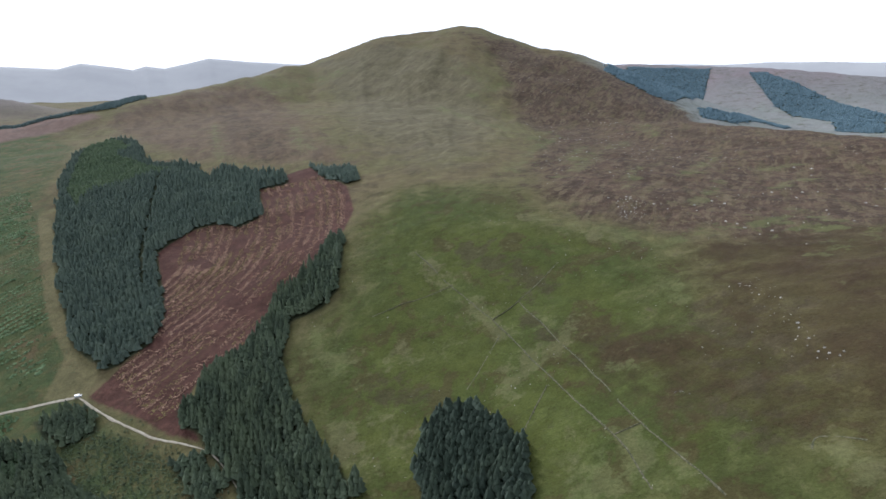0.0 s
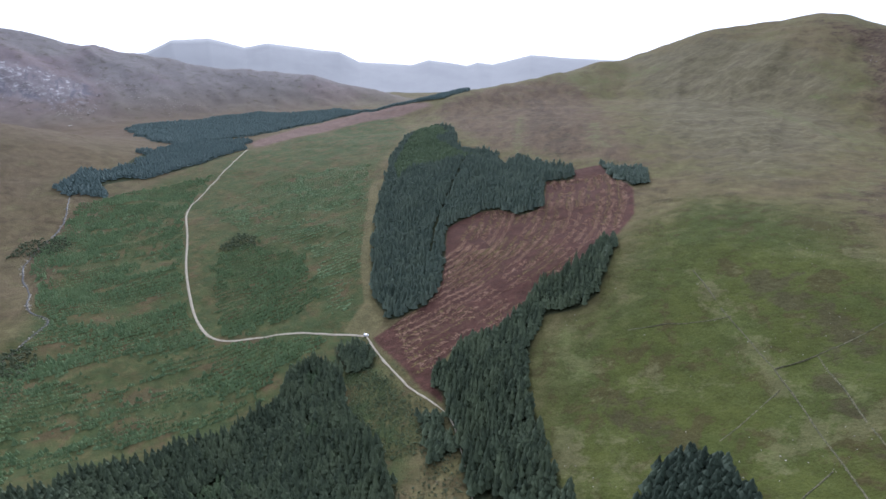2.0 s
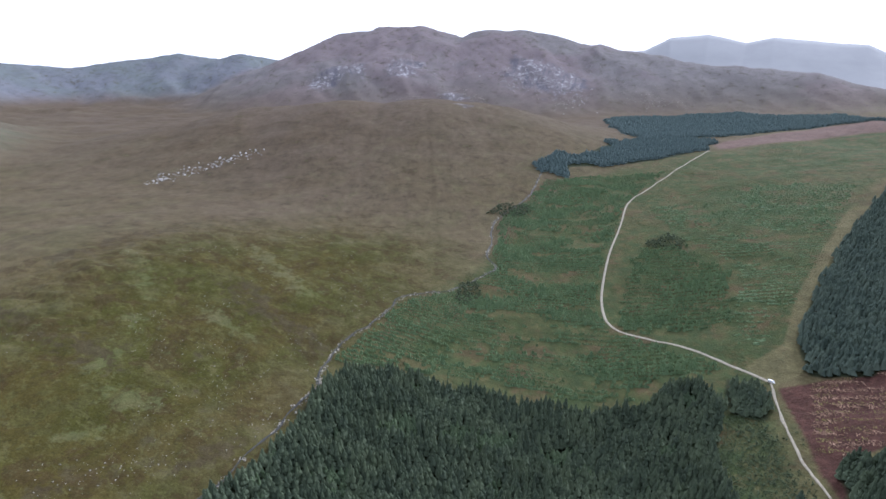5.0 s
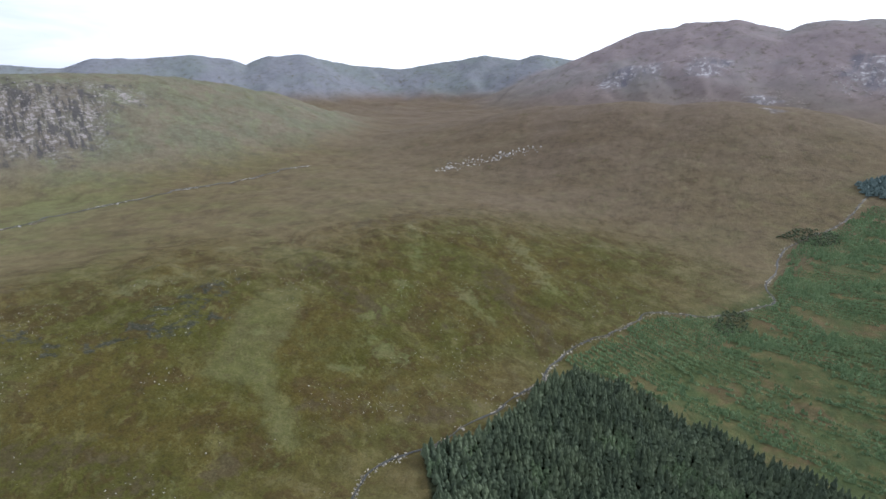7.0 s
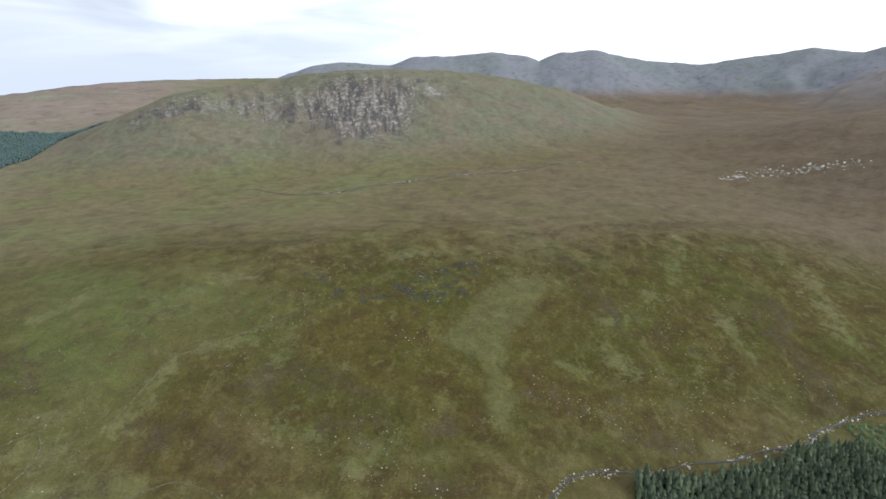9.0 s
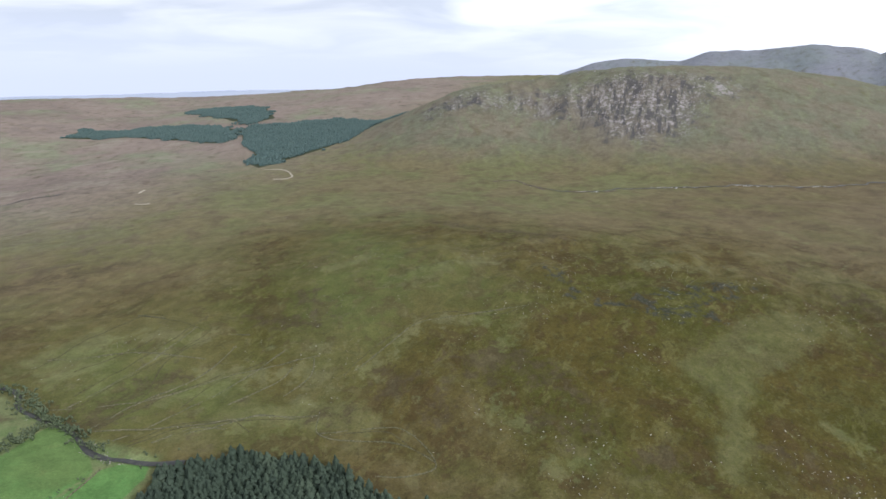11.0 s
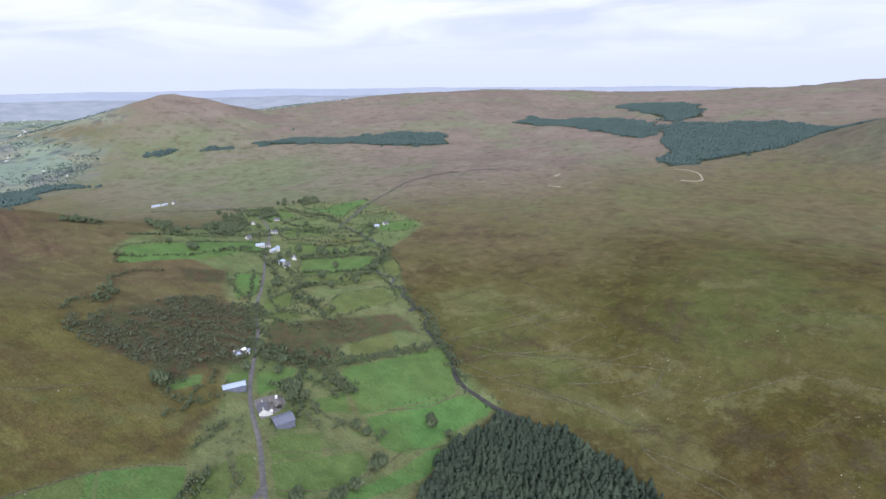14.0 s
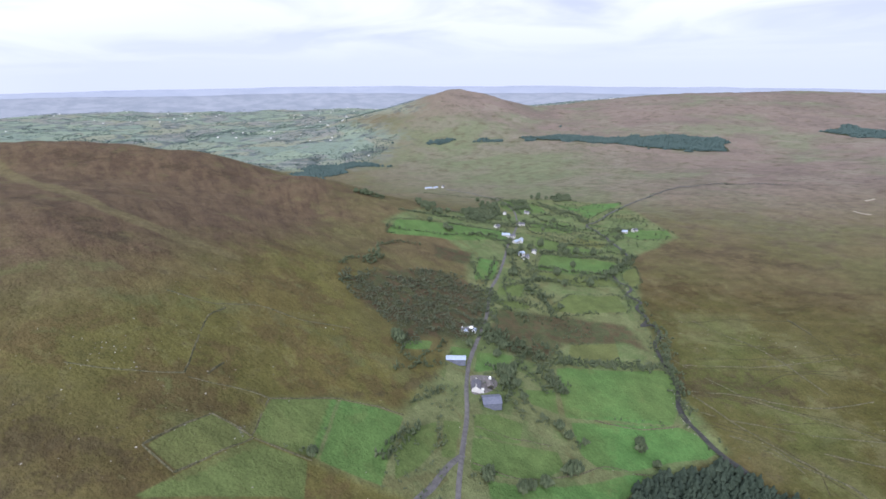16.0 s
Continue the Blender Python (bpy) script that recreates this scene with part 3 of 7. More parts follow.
CRESTS = {
    'hill_a': ([(38.0, 1500, 85), (27.6, 1593, 144), (24.7, 1653, 156), (21.1, 1752, 171), (18.5, 1802, 186), (14.6, 1921, 218), (11.8, 2051, 226), (7.9, 2101, 257), (4.4, 2141, 329), (0.5, 2171, 345), (357.7, 2171, 362), (354.8, 2151, 327), (351.5, 2092, 282), (348.7, 2052, 268), (346.4, 2022, 158), (344.2, 1973, 100), (342.5, 1943, 18), (340.3, 1903, -21), (337.6, 1844, -50), (335.0, 1775, -66)], 0.38, 60),
    'brow_hill': ([(103.0, 1500, 70), (95.3, 1480, 108), (90.9, 1450, 115), (87.5, 1420, 125), (83.0, 1400, 24), (79.5, 1400, 129), (75.4, 1400, 120), (71.6, 1420, -17)], 0.36, 140),
    'spur': ([(290.0, 800, 129), (276.2, 748, 131), (274.0, 733, 134), (271.7, 717, 134), (268.4, 697, 129), (263.9, 671, 122), (260.1, 647, 92), (256.5, 627, 90), (252.6, 607, 89), (249.2, 589, 75), (245.6, 572, 63)], 0.5, 45),
    'rock_hill': ([(172.3, 1174, -92), (170.4, 1203, -79), (168.0, 1242, -56), (164.9, 1292, 46), (162.8, 1331, 75), (160.1, 1381, 170), (157.5, 1410, 176), (153.3, 1440, 186), (149.9, 1460, 199), (145.4, 1459, 207), (140.8, 1490, 208), (137.3, 1540, 205), (132.7, 1610, 196), (129.2, 1681, 181), (125.7, 1762, 151), (122.3, 1863, 66), (118.9, 1963, 62), (115.7, 2045, 9)], 0.5, 70),
    'back_ridge': ([(150.9, 3510, 201), (148.7, 3509, 241), (146.5, 3509, 257), (141.4, 3510, 237), (138.5, 3510, 288), (135.1, 3510, 288), (131.1, 3511, 311), (128.3, 3511, 286), (126.9, 3511, 231), (123.9, 3512, 300), (121.2, 3513, 310), (119.0, 3513, 274), (115.9, 3514, 240), (111.4, 3516, 216), (108.3, 3517, 242), (105.7, 3518, 260), (102.9, 3520, 288), (100.5, 3521, 269), (98.0, 3522, 259), (100.7, 3374, 242), (99.0, 3374, 271), (97.6, 3374, 288), (95.4, 3374, 265), (93.7, 3374, 252), (91.2, 3374, 55)], 0.5, 50),
    'big_mountain': ([(93.9, 2974, 30), (93.1, 2967, 89), (91.7, 2955, 165), (89.9, 2938, 288), (87.7, 2919, 371), (85.1, 2894, 384), (83.5, 2880, 400), (80.3, 2851, 402), (78.1, 2832, 372), (75.4, 2808, 288), (73.7, 2794, 370), (70.3, 2765, 371), (67.5, 2740, 345), (63.5, 2702, 308), (60.2, 2670, 284), (57.9, 2648, 261), (54.6, 2616, 231), (52.5, 2595, 213), (47.4, 2541, 195), (44.5, 2509, 182), (40.7, 2466, 133), (38.0, 2434, 113)], 0.46, 60),
    'north_far': ([(352.0, 3300, 199), (341.4, 3200, 223), (335.0, 3200, 204), (328.3, 3100, 194), (321.7, 3000, 153), (310.0, 3000, 128)], 0.34, 100),
    'moor_edge': ([(152.0, 2900, 176), (162.5, 2700, 177), (167.9, 2700, 21), (171.0, 2800, 3), (176.0, 2900, 127), (188.6, 3100, 95), (194.8, 3100, 106), (202.5, 3000, 120), (207.6, 2800, 112), (214.0, 2600, -34)], 0.12, 300),
    'cone_hill': ([(238.5, 2272, -42), (237.1, 2272, 10), (235.4, 2271, 89), (233.7, 2270, 143), (231.7, 2269, 131), (229.5, 2269, 97), (227.2, 2268, 82), (223.7, 2267, 64)], 0.3, 40),
    'near_ridge': ([(343.8, 1473, -46), (339.4, 1394, 77), (336.2, 1304, 96), (331.2, 1156, 100), (326.5, 1027, 108), (322.2, 938, 112), (319.6, 879, 117), (305.0, 800, 137), (290.0, 800, 129)], 0.3, 70),
}
BACKDROPS = {
    'far_west': [(66.0, 4500, 273), (58.4, 4500, 332), (56.3, 4450, 408), (53.2, 4400, 421), (50.1, 4400, 367), (47.9, 4400, 396), (43.0, 4400, 344), (41.3, 4400, 334), (39.4, 4400, 262), (34.2, 4400, 233), (32.4, 4400, 268), (28.6, 4400, 226), (27.5, 4400, 252), (26.0, 4400, 235), (22.2, 4400, 298), (18.8, 4400, 271), (14.9, 4400, 255), (8.0, 4400, 241)],
    'north_rim': [(345.0, 4500, 218), (337.4, 4500, 223), (328.4, 4500, 225), (324.9, 4500, 231), (315.0, 4500, 202), (300.0, 4600, 138), (285.0, 4700, 112)],
    'south_rim': [(150.0, 4700, 128), (175.0, 4700, 83), (195.0, 4700, 87), (225.0, 4700, 103), (250.0, 4700, 112), (265.0, 4700, 103), (285.0, 4700, 95)],
    'south_mid': [(290.0, 3900, 81), (270.0, 3900, 91), (258.0, 3900, 81), (246.0, 3900, 87), (238.0, 3900, 74), (222.0, 3900, 77), (212.0, 3900, 67)],
}
BASE = (25, -15, 93)
# rings of swells: distance, breadth, heights going round
SWELLS = [
    (220, 130, [-42, -22, -30, -43, -12, 37]),
    (400, 170, [29, -47, -37, -12, 27, -1, -3, 60, -4]),
    (650, 260, [-3, -26, -38, 28, 5, 6, -11, 31, 45, 4]),
    (1000, 420, [24, 8, -56, -2, -1, 46, -9, 15, 10]),
    (1600, 700, [45, -34, -2, 10, 9, -25, -42, 12]),
]
# glens behind the near hill: bearing, distance, breadth, depth
HOLLOWS = [(331, 1650, 420, 120), (342, 2500, 480, 110), (318, 1500, 420, 100)]



def lattice(ix, iy, seed):
    h = (ix.astype(np.int64) * 374761393 + iy.astype(np.int64) * 668265263 + seed * 1442695041) & 0xFFFFFFFF
    h = ((h ^ (h >> 13)) * 1274126177) & 0xFFFFFFFF
    return ((h ^ (h >> 16)) & 0xFFFF) / 65535.0


def vnoise(x, y, size, seed=0):
    """Smooth noise from -1 to 1 with lumps of about that many metres."""
    u, v = np.asarray(x, float) / size, np.asarray(y, float) / size
    iu, iv = np.floor(u), np.floor(v)
    fu, fv = u - iu, v - iv
    su, sv = fu * fu * fu * (fu * (fu * 6 - 15) + 10), fv * fv * fv * (fv * (fv * 6 - 15) + 10)
    a, b = lattice(iu, iv, seed), lattice(iu + 1, iv, seed)
    c, d = lattice(iu, iv + 1, seed), lattice(iu + 1, iv + 1, seed)
    return 2 * ((a * (1 - su) + b * su) * (1 - sv) + (c * (1 - su) + d * su) * sv) - 1


def fbm(x, y, size, octaves=4, seed=0):
    total, gain = 0, 1.0
    for k in range(octaves):
        total = total + gain * vnoise(x + 37 * k, y - 51 * k, size / 2 ** k, seed + k)
        gain *= 0.5
    return total


def ring_place(az, far):
    return CX - far * np.sin(np.radians(az)), CY + far * np.cos(np.radians(az))


def crest_height(line, fall, round_top, x, y):
    best = np.full(np.shape(x), -1e9)
    pts = [(*ring_place(a, far), z) for a, far, z in line]
    for (x0, y0, z0), (x1, y1, z1) in zip(pts[:-1], pts[1:]):
        dx, dy = x1 - x0, y1 - y0
        u = np.clip(((x - x0) * dx + (y - y0) * dy) / (dx * dx + dy * dy), 0, 1)
        d = np.hypot(x - x0 - u * dx, y - y0 - u * dy)
        best = np.maximum(best, z0 + u * (z1 - z0) - fall * (np.sqrt(d * d + round_top * round_top) - round_top))
    return best


def to_line(pts, x, y):
    """Distance to a line of points."""
    best = np.full(np.shape(x), 1e9)
    for (x0, y0), (x1, y1) in zip(pts[:-1], pts[1:]):
        dx, dy = x1 - x0, y1 - y0
        u = np.clip(((x - x0) * dx + (y - y0) * dy) / (dx * dx + dy * dy + 1e-9), 0, 1)
        best = np.minimum(best, np.hypot(x - x0 - u * dx, y - y0 - u * dy))
    return best


def inside(poly, x, y):
    """Metres to the rim of a patch, positive within it."""
    odd = np.zeros(np.shape(x), bool)
    for (x0, y0), (x1, y1) in zip(poly, poly[1:] + poly[:1]):
        if y0 != y1:
            odd ^= ((y0 > y) != (y1 > y)) & (x < (x1 - x0) * (y - y0) / (y1 - y0) + x0)
    return np.where(odd, 1, -1) * to_line(poly + poly[:1], x, y)


def smooth_line(pts, step=4.0):
    """A rounded line through the points, every few metres."""
    p = np.array([pts[0]] + list(pts) + [pts[-1]], float)
    out = []
    for a, b, c, d in zip(p[:-3], p[1:-2], p[2:-1], p[3:]):
        n = max(2, int(np.hypot(*(c - b)) / step))
        for u in np.linspace(0, 1, n, endpoint=False):
            out.append(0.5 * (2 * b + (c - a) * u + (2 * a - 5 * b + 4 * c - d) * u ** 2 + (3 * b - a - 3 * c + d) * u ** 3))
    out.append(p[-1])
    return np.array(out)


def big_forms(x, y):
    r = np.hypot(x - CX, y - CY)
    h = BASE[0] + (BASE[1] * (x - CX) + BASE[2] * (y - CY)) / 1000 * np.exp(-r / 1500)
    for far, wide, heights in SWELLS:
        for i, up in enumerate(heights):
            px, py = ring_place(i * 360 / len(heights), far)
            h = h + up * np.exp(-((x - px) ** 2 + (y - py) ** 2) / (2 * wide * wide))
    for az, far, wide, deep in HOLLOWS:
        px, py = ring_place(az, far)
        h = h - deep * np.exp(-((x - px) ** 2 + (y - py) ** 2) / (2 * wide * wide))
    for line, fall, round_top in CRESTS.values():
        c = crest_height(line, fall, round_top, x, y) - 2
        h = 0.5 * (h + c + np.sqrt((h - c) ** 2 + 1296))
    return h




def height(x, y):
    """Height of the ground."""
    x, y = np.asarray(x, float), np.asarray(y, float)
    r = np.hypot(x - CX, y - CY)
    h = big_forms(x, y)
    h = h + 1.9 * fbm(x, y, 60, 4, 3) + np.clip((r - 900) / 900, 0, 1) * 4.0 * fbm(x, y, 260, 4, 9)
    # runnels down the flank of the near hill
    bearing = np.degrees(np.arctan2(CX - x, y - CY))
    m = np.exp(-((bearing / 28) ** 2)) * np.clip((r - 550) / 400, 0, 1) * np.clip((2300 - r) / 500, 0, 1)
    h = h - m * 9.0 * np.clip(np.abs(fbm(bearing * 26, r * 0.20, 60, 5, 41)) - 0.1, -0.1, 0.5)
    # gullies and buttresses running down the mountains
    for az, wide, far, deep, up, size, seed in ((76, 20, 2450, 450, 20, 260, 21), (112, 26, 3000, 480, 22, 320, 23), (150, 11, 1340, 170, 7, 70, 27), (46, 10, 2300, 300, 10, 180, 29)):
        turn = (bearing - az + 180) % 360 - 180
        m = np.exp(-((turn / wide) ** 2) ** 2 - ((r - far) / deep) ** 2)
        skew = 0.35 * size * vnoise(x, y, size, seed + 9)
        h = h + m * up * (0.42 - np.abs(fbm(bearing * far / 57.3 + skew + 0.25 * r, r * 0.5, size, 4, seed)))
        h = h + m * up * 0.5 * np.abs(fbm(x, y, size * 0.6, 4, seed + 2))
    # broken tops
    m = np.clip((r - 1200) / 400, 0, 1)
    h = h + m * 3.0 * np.abs(fbm(x, y, 75, 4, 45))
    # hummocks along the edge of the bog plateau
    m = np.exp(-to_line(BROW, x, y) ** 2 / (2 * 45 * 45))
    h = h + m * 5.0 * np.abs(fbm(x, y, 42, 3, 31)) + np.exp(-(r / 700) ** 2) * 0.5 * fbm(x, y, 16, 2, 33)
    for line, wide, deep in CUTS:
        h = h - deep * np.exp(-(to_line(line, x, y) / wide) ** 2)
    return h


# ---- plan: patches and lines in metres ----

PINE_NORTH_A = [(526, 1835), (972, 2967), (1338, 2815), (786, 1749), (680, 1640), (611, 1687), (559, 1776)]
PINE_BLOCK = [(-492, 667), (-567, 793), (-644, 961), (-643, 1072), (-558, 999), (-460, 844), (-367, 809), (-336, 752), (-315, 780), (-259, 753), (-215, 738), (-199, 687), (-236, 680), (-206, 593), (-222, 575), (-259, 593), (-279, 593), (-301, 568), (-308, 549), (-278, 495), (-251, 443), (-247, 409), (-263, 394), (-274, 386), (-306, 406), (-333, 431), (-379, 494), (-440, 581)]
YOUNG_CORNER = [(-649, 990), (-643, 1072), (-548, 969), (-538, 898), (-437, 822), (-381, 796), (-428, 786), (-453, 755), (-483, 736), (-479, 689), (-522, 736), (-566, 825)]
PINE_TIP = [(-186, 752), (-164, 729), (-114, 704), (-100, 649), (-115, 638), (-154, 688)]
PINE_BAND = [(-94, 492), (-89, 451), (-88, 412), (-98, 397), (-121, 388), (-120, 360), (-113, 331), (-96, 300), (-80, 276), (-67, 254), (-57, 242), (-43, 223), (-99, 220), (-111, 236), (-125, 257), (-148, 280), (-163, 300), (-179, 311), (-190, 326), (-179, 338), (-174, 359), (-153, 370), (-141, 395), (-144, 424), (-128, 436), (-116, 458), (-109, 490)]
PINE_KNOLL = [(-14, 220), (-16, 236), (-9, 255), (1, 263), (14, 261), (27, 243), (36, 223), (38, 215), (35, 181), (-3, 182)]
PINE_NEAR = [(-250, -53), (-265, -43), (-290, -23), (-332, -3), (-368, 14), (-394, 37), (-391, 76), (-373, 103), (-360, 120), (-353, 143), (-329, 169), (-329, 189), (-313, 202), (-302, 235), (-299, 262), (-312, 290), (-313, 306), (-295, 318), (-272, 310), (-240, 280), (-208, 260), (-187, 250), (-142, 212), (-197, -27)]
PINE_RIVER = [(101, -214), (84, -218), (59, -221), (36, -216), (18, -210), (0, -197), (-19, -173), (-36, -160), (-58, -148), (-7, -115), (81, -90), (99, -111), (106, -123), (111, -151), (110, -185), (98, -203)]
PINE_VALLEY = [(-966, 432), (-995, 487), (-1031, 570), (-1156, 710), (-1235, 841), (-1170, 884), (-1082, 903), (-1002, 826), (-967, 742), (-953, 650), (-957, 585), (-948, 491), (-915, 462), (-938, 432)]
PINE_UPPER = [(-1673, 943), (-1676, 1006), (-1632, 1184), (-1585, 1387), (-1459, 1450), (-1409, 1600), (-1250, 1560), (-1122, 1092), (-1113, 960), (-1199, 904), (-1250, 807), (-1356, 825), (-1582, 911)]
NORTH_HAZED = [tuple(float(v) for v in ring_place(a, d)) for a, d in ((346, 2350), (343, 1750), (336, 1550), (325, 1400), (314, 1300), (306, 2500), (312, 4200), (350, 4200))]
RED_STRIP = [(-1047, 876), (-1069, 1044), (-980, 1178), (-900, 1258), (-818, 1302), (-785, 1274), (-828, 1186), (-902, 1094), (-954, 939), (-980, 839)]
WEST_HEATH = [tuple(float(v) for v in ring_place(a, d)) for a, d in ((48, 1500), (62, 1150), (72, 900), (84, 720), (96, 640), (106, 680), (114, 900), (122, 1600), (124, 3800), (90, 3800), (40, 3400))]
PINE_SKYLINE = [(-1130, 1085), (-1050, 1128), (-985, 1183), (-900, 1258), (-837, 1304), (-788, 1336), (-739, 1397), (-760, 1440), (-860, 1390), (-960, 1300), (-1060, 1230), (-1160, 1170)]
PINE_JUNCTION = [(-307, 341), (-273, 350), (-246, 325), (-262, 312), (-283, 319)]
PINE_CORNER = [(-175, 281), (-157, 285), (-127, 254), (-137, 242)]
SCRUB_LOW = [(-251, 307), (-221, 328), (-179, 294), (-136, 265), (-102, 223), (-86, 195), (-143, 188), (-206, 249)]
PINE_PLAIN = [(1293, -1165), (1214, -1261), (1071, -1344), (932, -1481), (820, -1521), (703, -1381), (809, -1303), (982, -1276), (1169, -1208), (1235, -1169)]
PINE_STRIP = [(665, -1802), (633, -1949), (402, -1914), (222, -1754), (141, -1604), (153, -1492), (189, -1454), (352, -1648), (528, -1781)]
PINE_MOOR = [(138, -1610), (107, -1677), (35, -1655), (-156, -1619), (-310, -1440), (-206, -1361), (-80, -1242), (28, -1141), (75, -1075), (98, -1145), (92, -1270), (127, -1412)]
PINE_MOOR_TOP = [(418, -2388), (301, -2456), (85, -2125), (46, -1767), (126, -1705), (195, -1860), (301, -2070)]
WOOD_LOW_A = [(1484, -452), (1487, -555), (1370, -642), (1266, -674), (1270, -590), (608, -200)]
WOOD_HILL = [(1534, -805), (1445, -933), (1324, -1089), (1237, -1173), (1296, -1063), (1413, -908)]
WOOD_KNOT = [(1316, -1395), (1260, -1376), (1197, -1345), (1224, -1318)]
PINE_NORTH_B = [(1447, 2664), (1507, 2629), (1535, 2388), (1560, 1940), (1401, 1724), (1316, 1825), (1378, 1949), (1325, 2094), (1335, 2231)]
PINE_NORTH_C = [(764, 1648), (870, 1675), (1203, 2064), (1207, 1896), (831, 1560), (724, 1544)]
CLEARFELL = [(-310, 554), (-302, 585), (-259, 593), (-223, 578), (-203, 595), (-236, 688), (-212, 728), (-175, 741), (-113, 630), (-93, 551), (-96, 503), (-110, 494), (-119, 458), (-146, 428), (-141, 394), (-153, 370), (-182, 353), (-187, 329), (-170, 312), (-161, 295), (-186, 306), (-222, 329), (-274, 358), (-262, 391), (-249, 412), (-253, 446), (-283, 503)]
LUSH_HILL = [(-91, 490), (-51, 579), (10, 568), (90, 471), (141, 408), (160, 364), (156, 303), (156, 248), (154, 198), (156, 163), (127, 113), (-66, 193), (-119, 351), (-89, 403)]
LUSH_SPUR = [(231, 103), (262, 54), (339, -23), (381, -94), (327, -126), (251, -91), (227, -131), (110, -39), (148, 101)]
LUSH_BANK = [(-177, -389), (-260, -395), (-344, -350), (-391, -265), (-609, -191), (-684, -103), (-720, 35), (-674, 123), (-553, 107), (-485, 66), (-397, 14), (-329, -19), (-210, -83), (-143, -113), (-65, -249)]
LUSH_FLOOR = [(138, -243), (223, -352), (170, -394), (66, -429), (-61, -489), (-153, -531), (-186, -413), (-249, -382), (-249, -301), (-155, -251), (-77, -212), (-41, -188), (6, -229), (67, -242)]
VALLEY_FLOOR = [(-523, 111), (-600, 201), (-677, 275), (-779, 354), (-885, 471), (-973, 713), (-970, 815), (-879, 1212), (-699, 1037), (-561, 746), (-437, 555), (-328, 432), (-285, 374), (-284, 361), (-210, 311), (-159, 269), (-141, 219), (-313, -7), (-425, 41)]
YOUNG_MEADOW = [(-412, 22), (-461, 62), (-520, 98), (-552, 165), (-584, 222), (-640, 240), (-690, 262), (-760, 290), (-842, 370), (-892, 420), (-905, 520), (-868, 640), (-789, 548), (-738, 490), (-660, 434), (-583, 375), (-516, 333), (-463, 305), (-424, 296), (-388, 314), (-350, 340), (-318, 348), (-316, 318), (-330, 296), (-318, 262), (-330, 226), (-348, 200), (-372, 160), (-381, 119), (-400, 78)]
YOUNG_LOOP = [(-422, 304), (-452, 325), (-495, 358), (-547, 393), (-577, 428), (-550, 467), (-513, 462), (-468, 469), (-428, 435), (-383, 404), (-376, 381), (-395, 348)]


YOUNG_SLOPE = [(-689, 498), (-733, 580), (-705, 659), (-651, 737), (-599, 762), (-502, 638), (-419, 528), (-367, 455), (-327, 392), (-333, 372), (-384, 411), (-469, 478), (-531, 475), (-615, 489)]
SCRUB_GAP = [(-266, 306), (-252, 328), (-216, 305), (-172, 284), (-144, 250), (-175, 234), (-210, 261), (-238, 274)]
TRACK_LOW = [(-284, 361), (-254, 340), (-212, 314), (-190, 303), (-164, 292), (-148, 282), (-130, 263), (-117, 247), (-97, 221)]
TRACK = [(-974, 814), (-863, 664), (-789, 560), (-746, 501), (-663, 441), (-583, 382), (-516, 339), (-463, 311), (-424, 303), (-393, 322), (-350, 347), (-310, 358), (-284, 361)]
STREAM_UP = [(-942, 430), (-887, 398), (-837, 359), (-753, 277), (-682, 252), (-637, 232), (-601, 233), (-581, 210), (-551, 157), (-538, 108), (-512, 85), (-476, 64), (-447, 35), (-413, 18), (-375, 9)]
STREAM_LOW = [(-385, 9), (-371, 11), (-334, -11), (-291, -35), (-263, -50), (-228, -76), (-196, -79), (-167, -67)]
RIVER = [(88, -223), (110, -226), (121, -229), (131, -231), (141, -238), (153, -255), (165, -265), (178, -273), (192, -286), (197, -300), (210, -309), (214, -299), (217, -312), (233, -319), (241, -336), (256, -336), (265, -355), (286, -361), (302, -377), (316, -414), (329, -436), (359, -454), (403, -484), (444, -505), (454, -541), (480, -602), (508, -681), (518, -747), (526, -819), (518, -896), (470, -955), (391, -971)]
ROAD = [(119, -40), (137, -54), (161, -75), (182, -94), (203, -110), (222, -127), (240, -147), (258, -168), (278, -189), (306, -216), (328, -243), (356, -276), (397, -319), (431, -357), (488, -417), (579, -491), (699, -553), (859, -570)]
LANE = [(132, -19), (140, -38), (150, -57), (157, -72)]
FARMLAND = [(452, -194), (502, -271), (555, -390), (673, -560), (640, -608), (519, -676), (335, -548), (322, -431), (218, -310), (148, -250), (103, -230), (111, -179), (108, -112), (129, -44), (179, 19), (196, 3), (198, -29), (187, -55), (220, -105), (292, -178), (383, -252), (429, -249)]
HEATHER = [(180, 1825), (399, 1830), (458, 1381), (488, 1044), (497, 780), (518, 634), (495, 510), (292, 289), (208, 258), (197, 312), (172, 376), (143, 413), (106, 450), (93, 594), (202, 1100), (188, 1567)]
HEATHER_LOW = [(85, 284), (122, 267), (141, 234), (145, 187), (137, 163), (122, 163), (114, 187), (99, 217), (82, 251)]
HEATHER_WEST = [(-751, 1239), (-702, 1446), (-573, 1684), (-435, 1529), (-215, 942), (-122, 738), (-191, 766), (-292, 814), (-387, 858), (-539, 998)]
HEATHER_SPUR = [(756, 131), (770, 70), (717, 8), (668, -54), (650, -151), (535, -187), (458, -150), (374, -33), (315, 34), (291, 81), (286, 104)]
TAN_HILL = [(-421, 1926), (-180, 2039), (36, 1834), (130, 1641), (93, 913), (12, 648), (-48, 739), (-134, 918), (-283, 1545)]
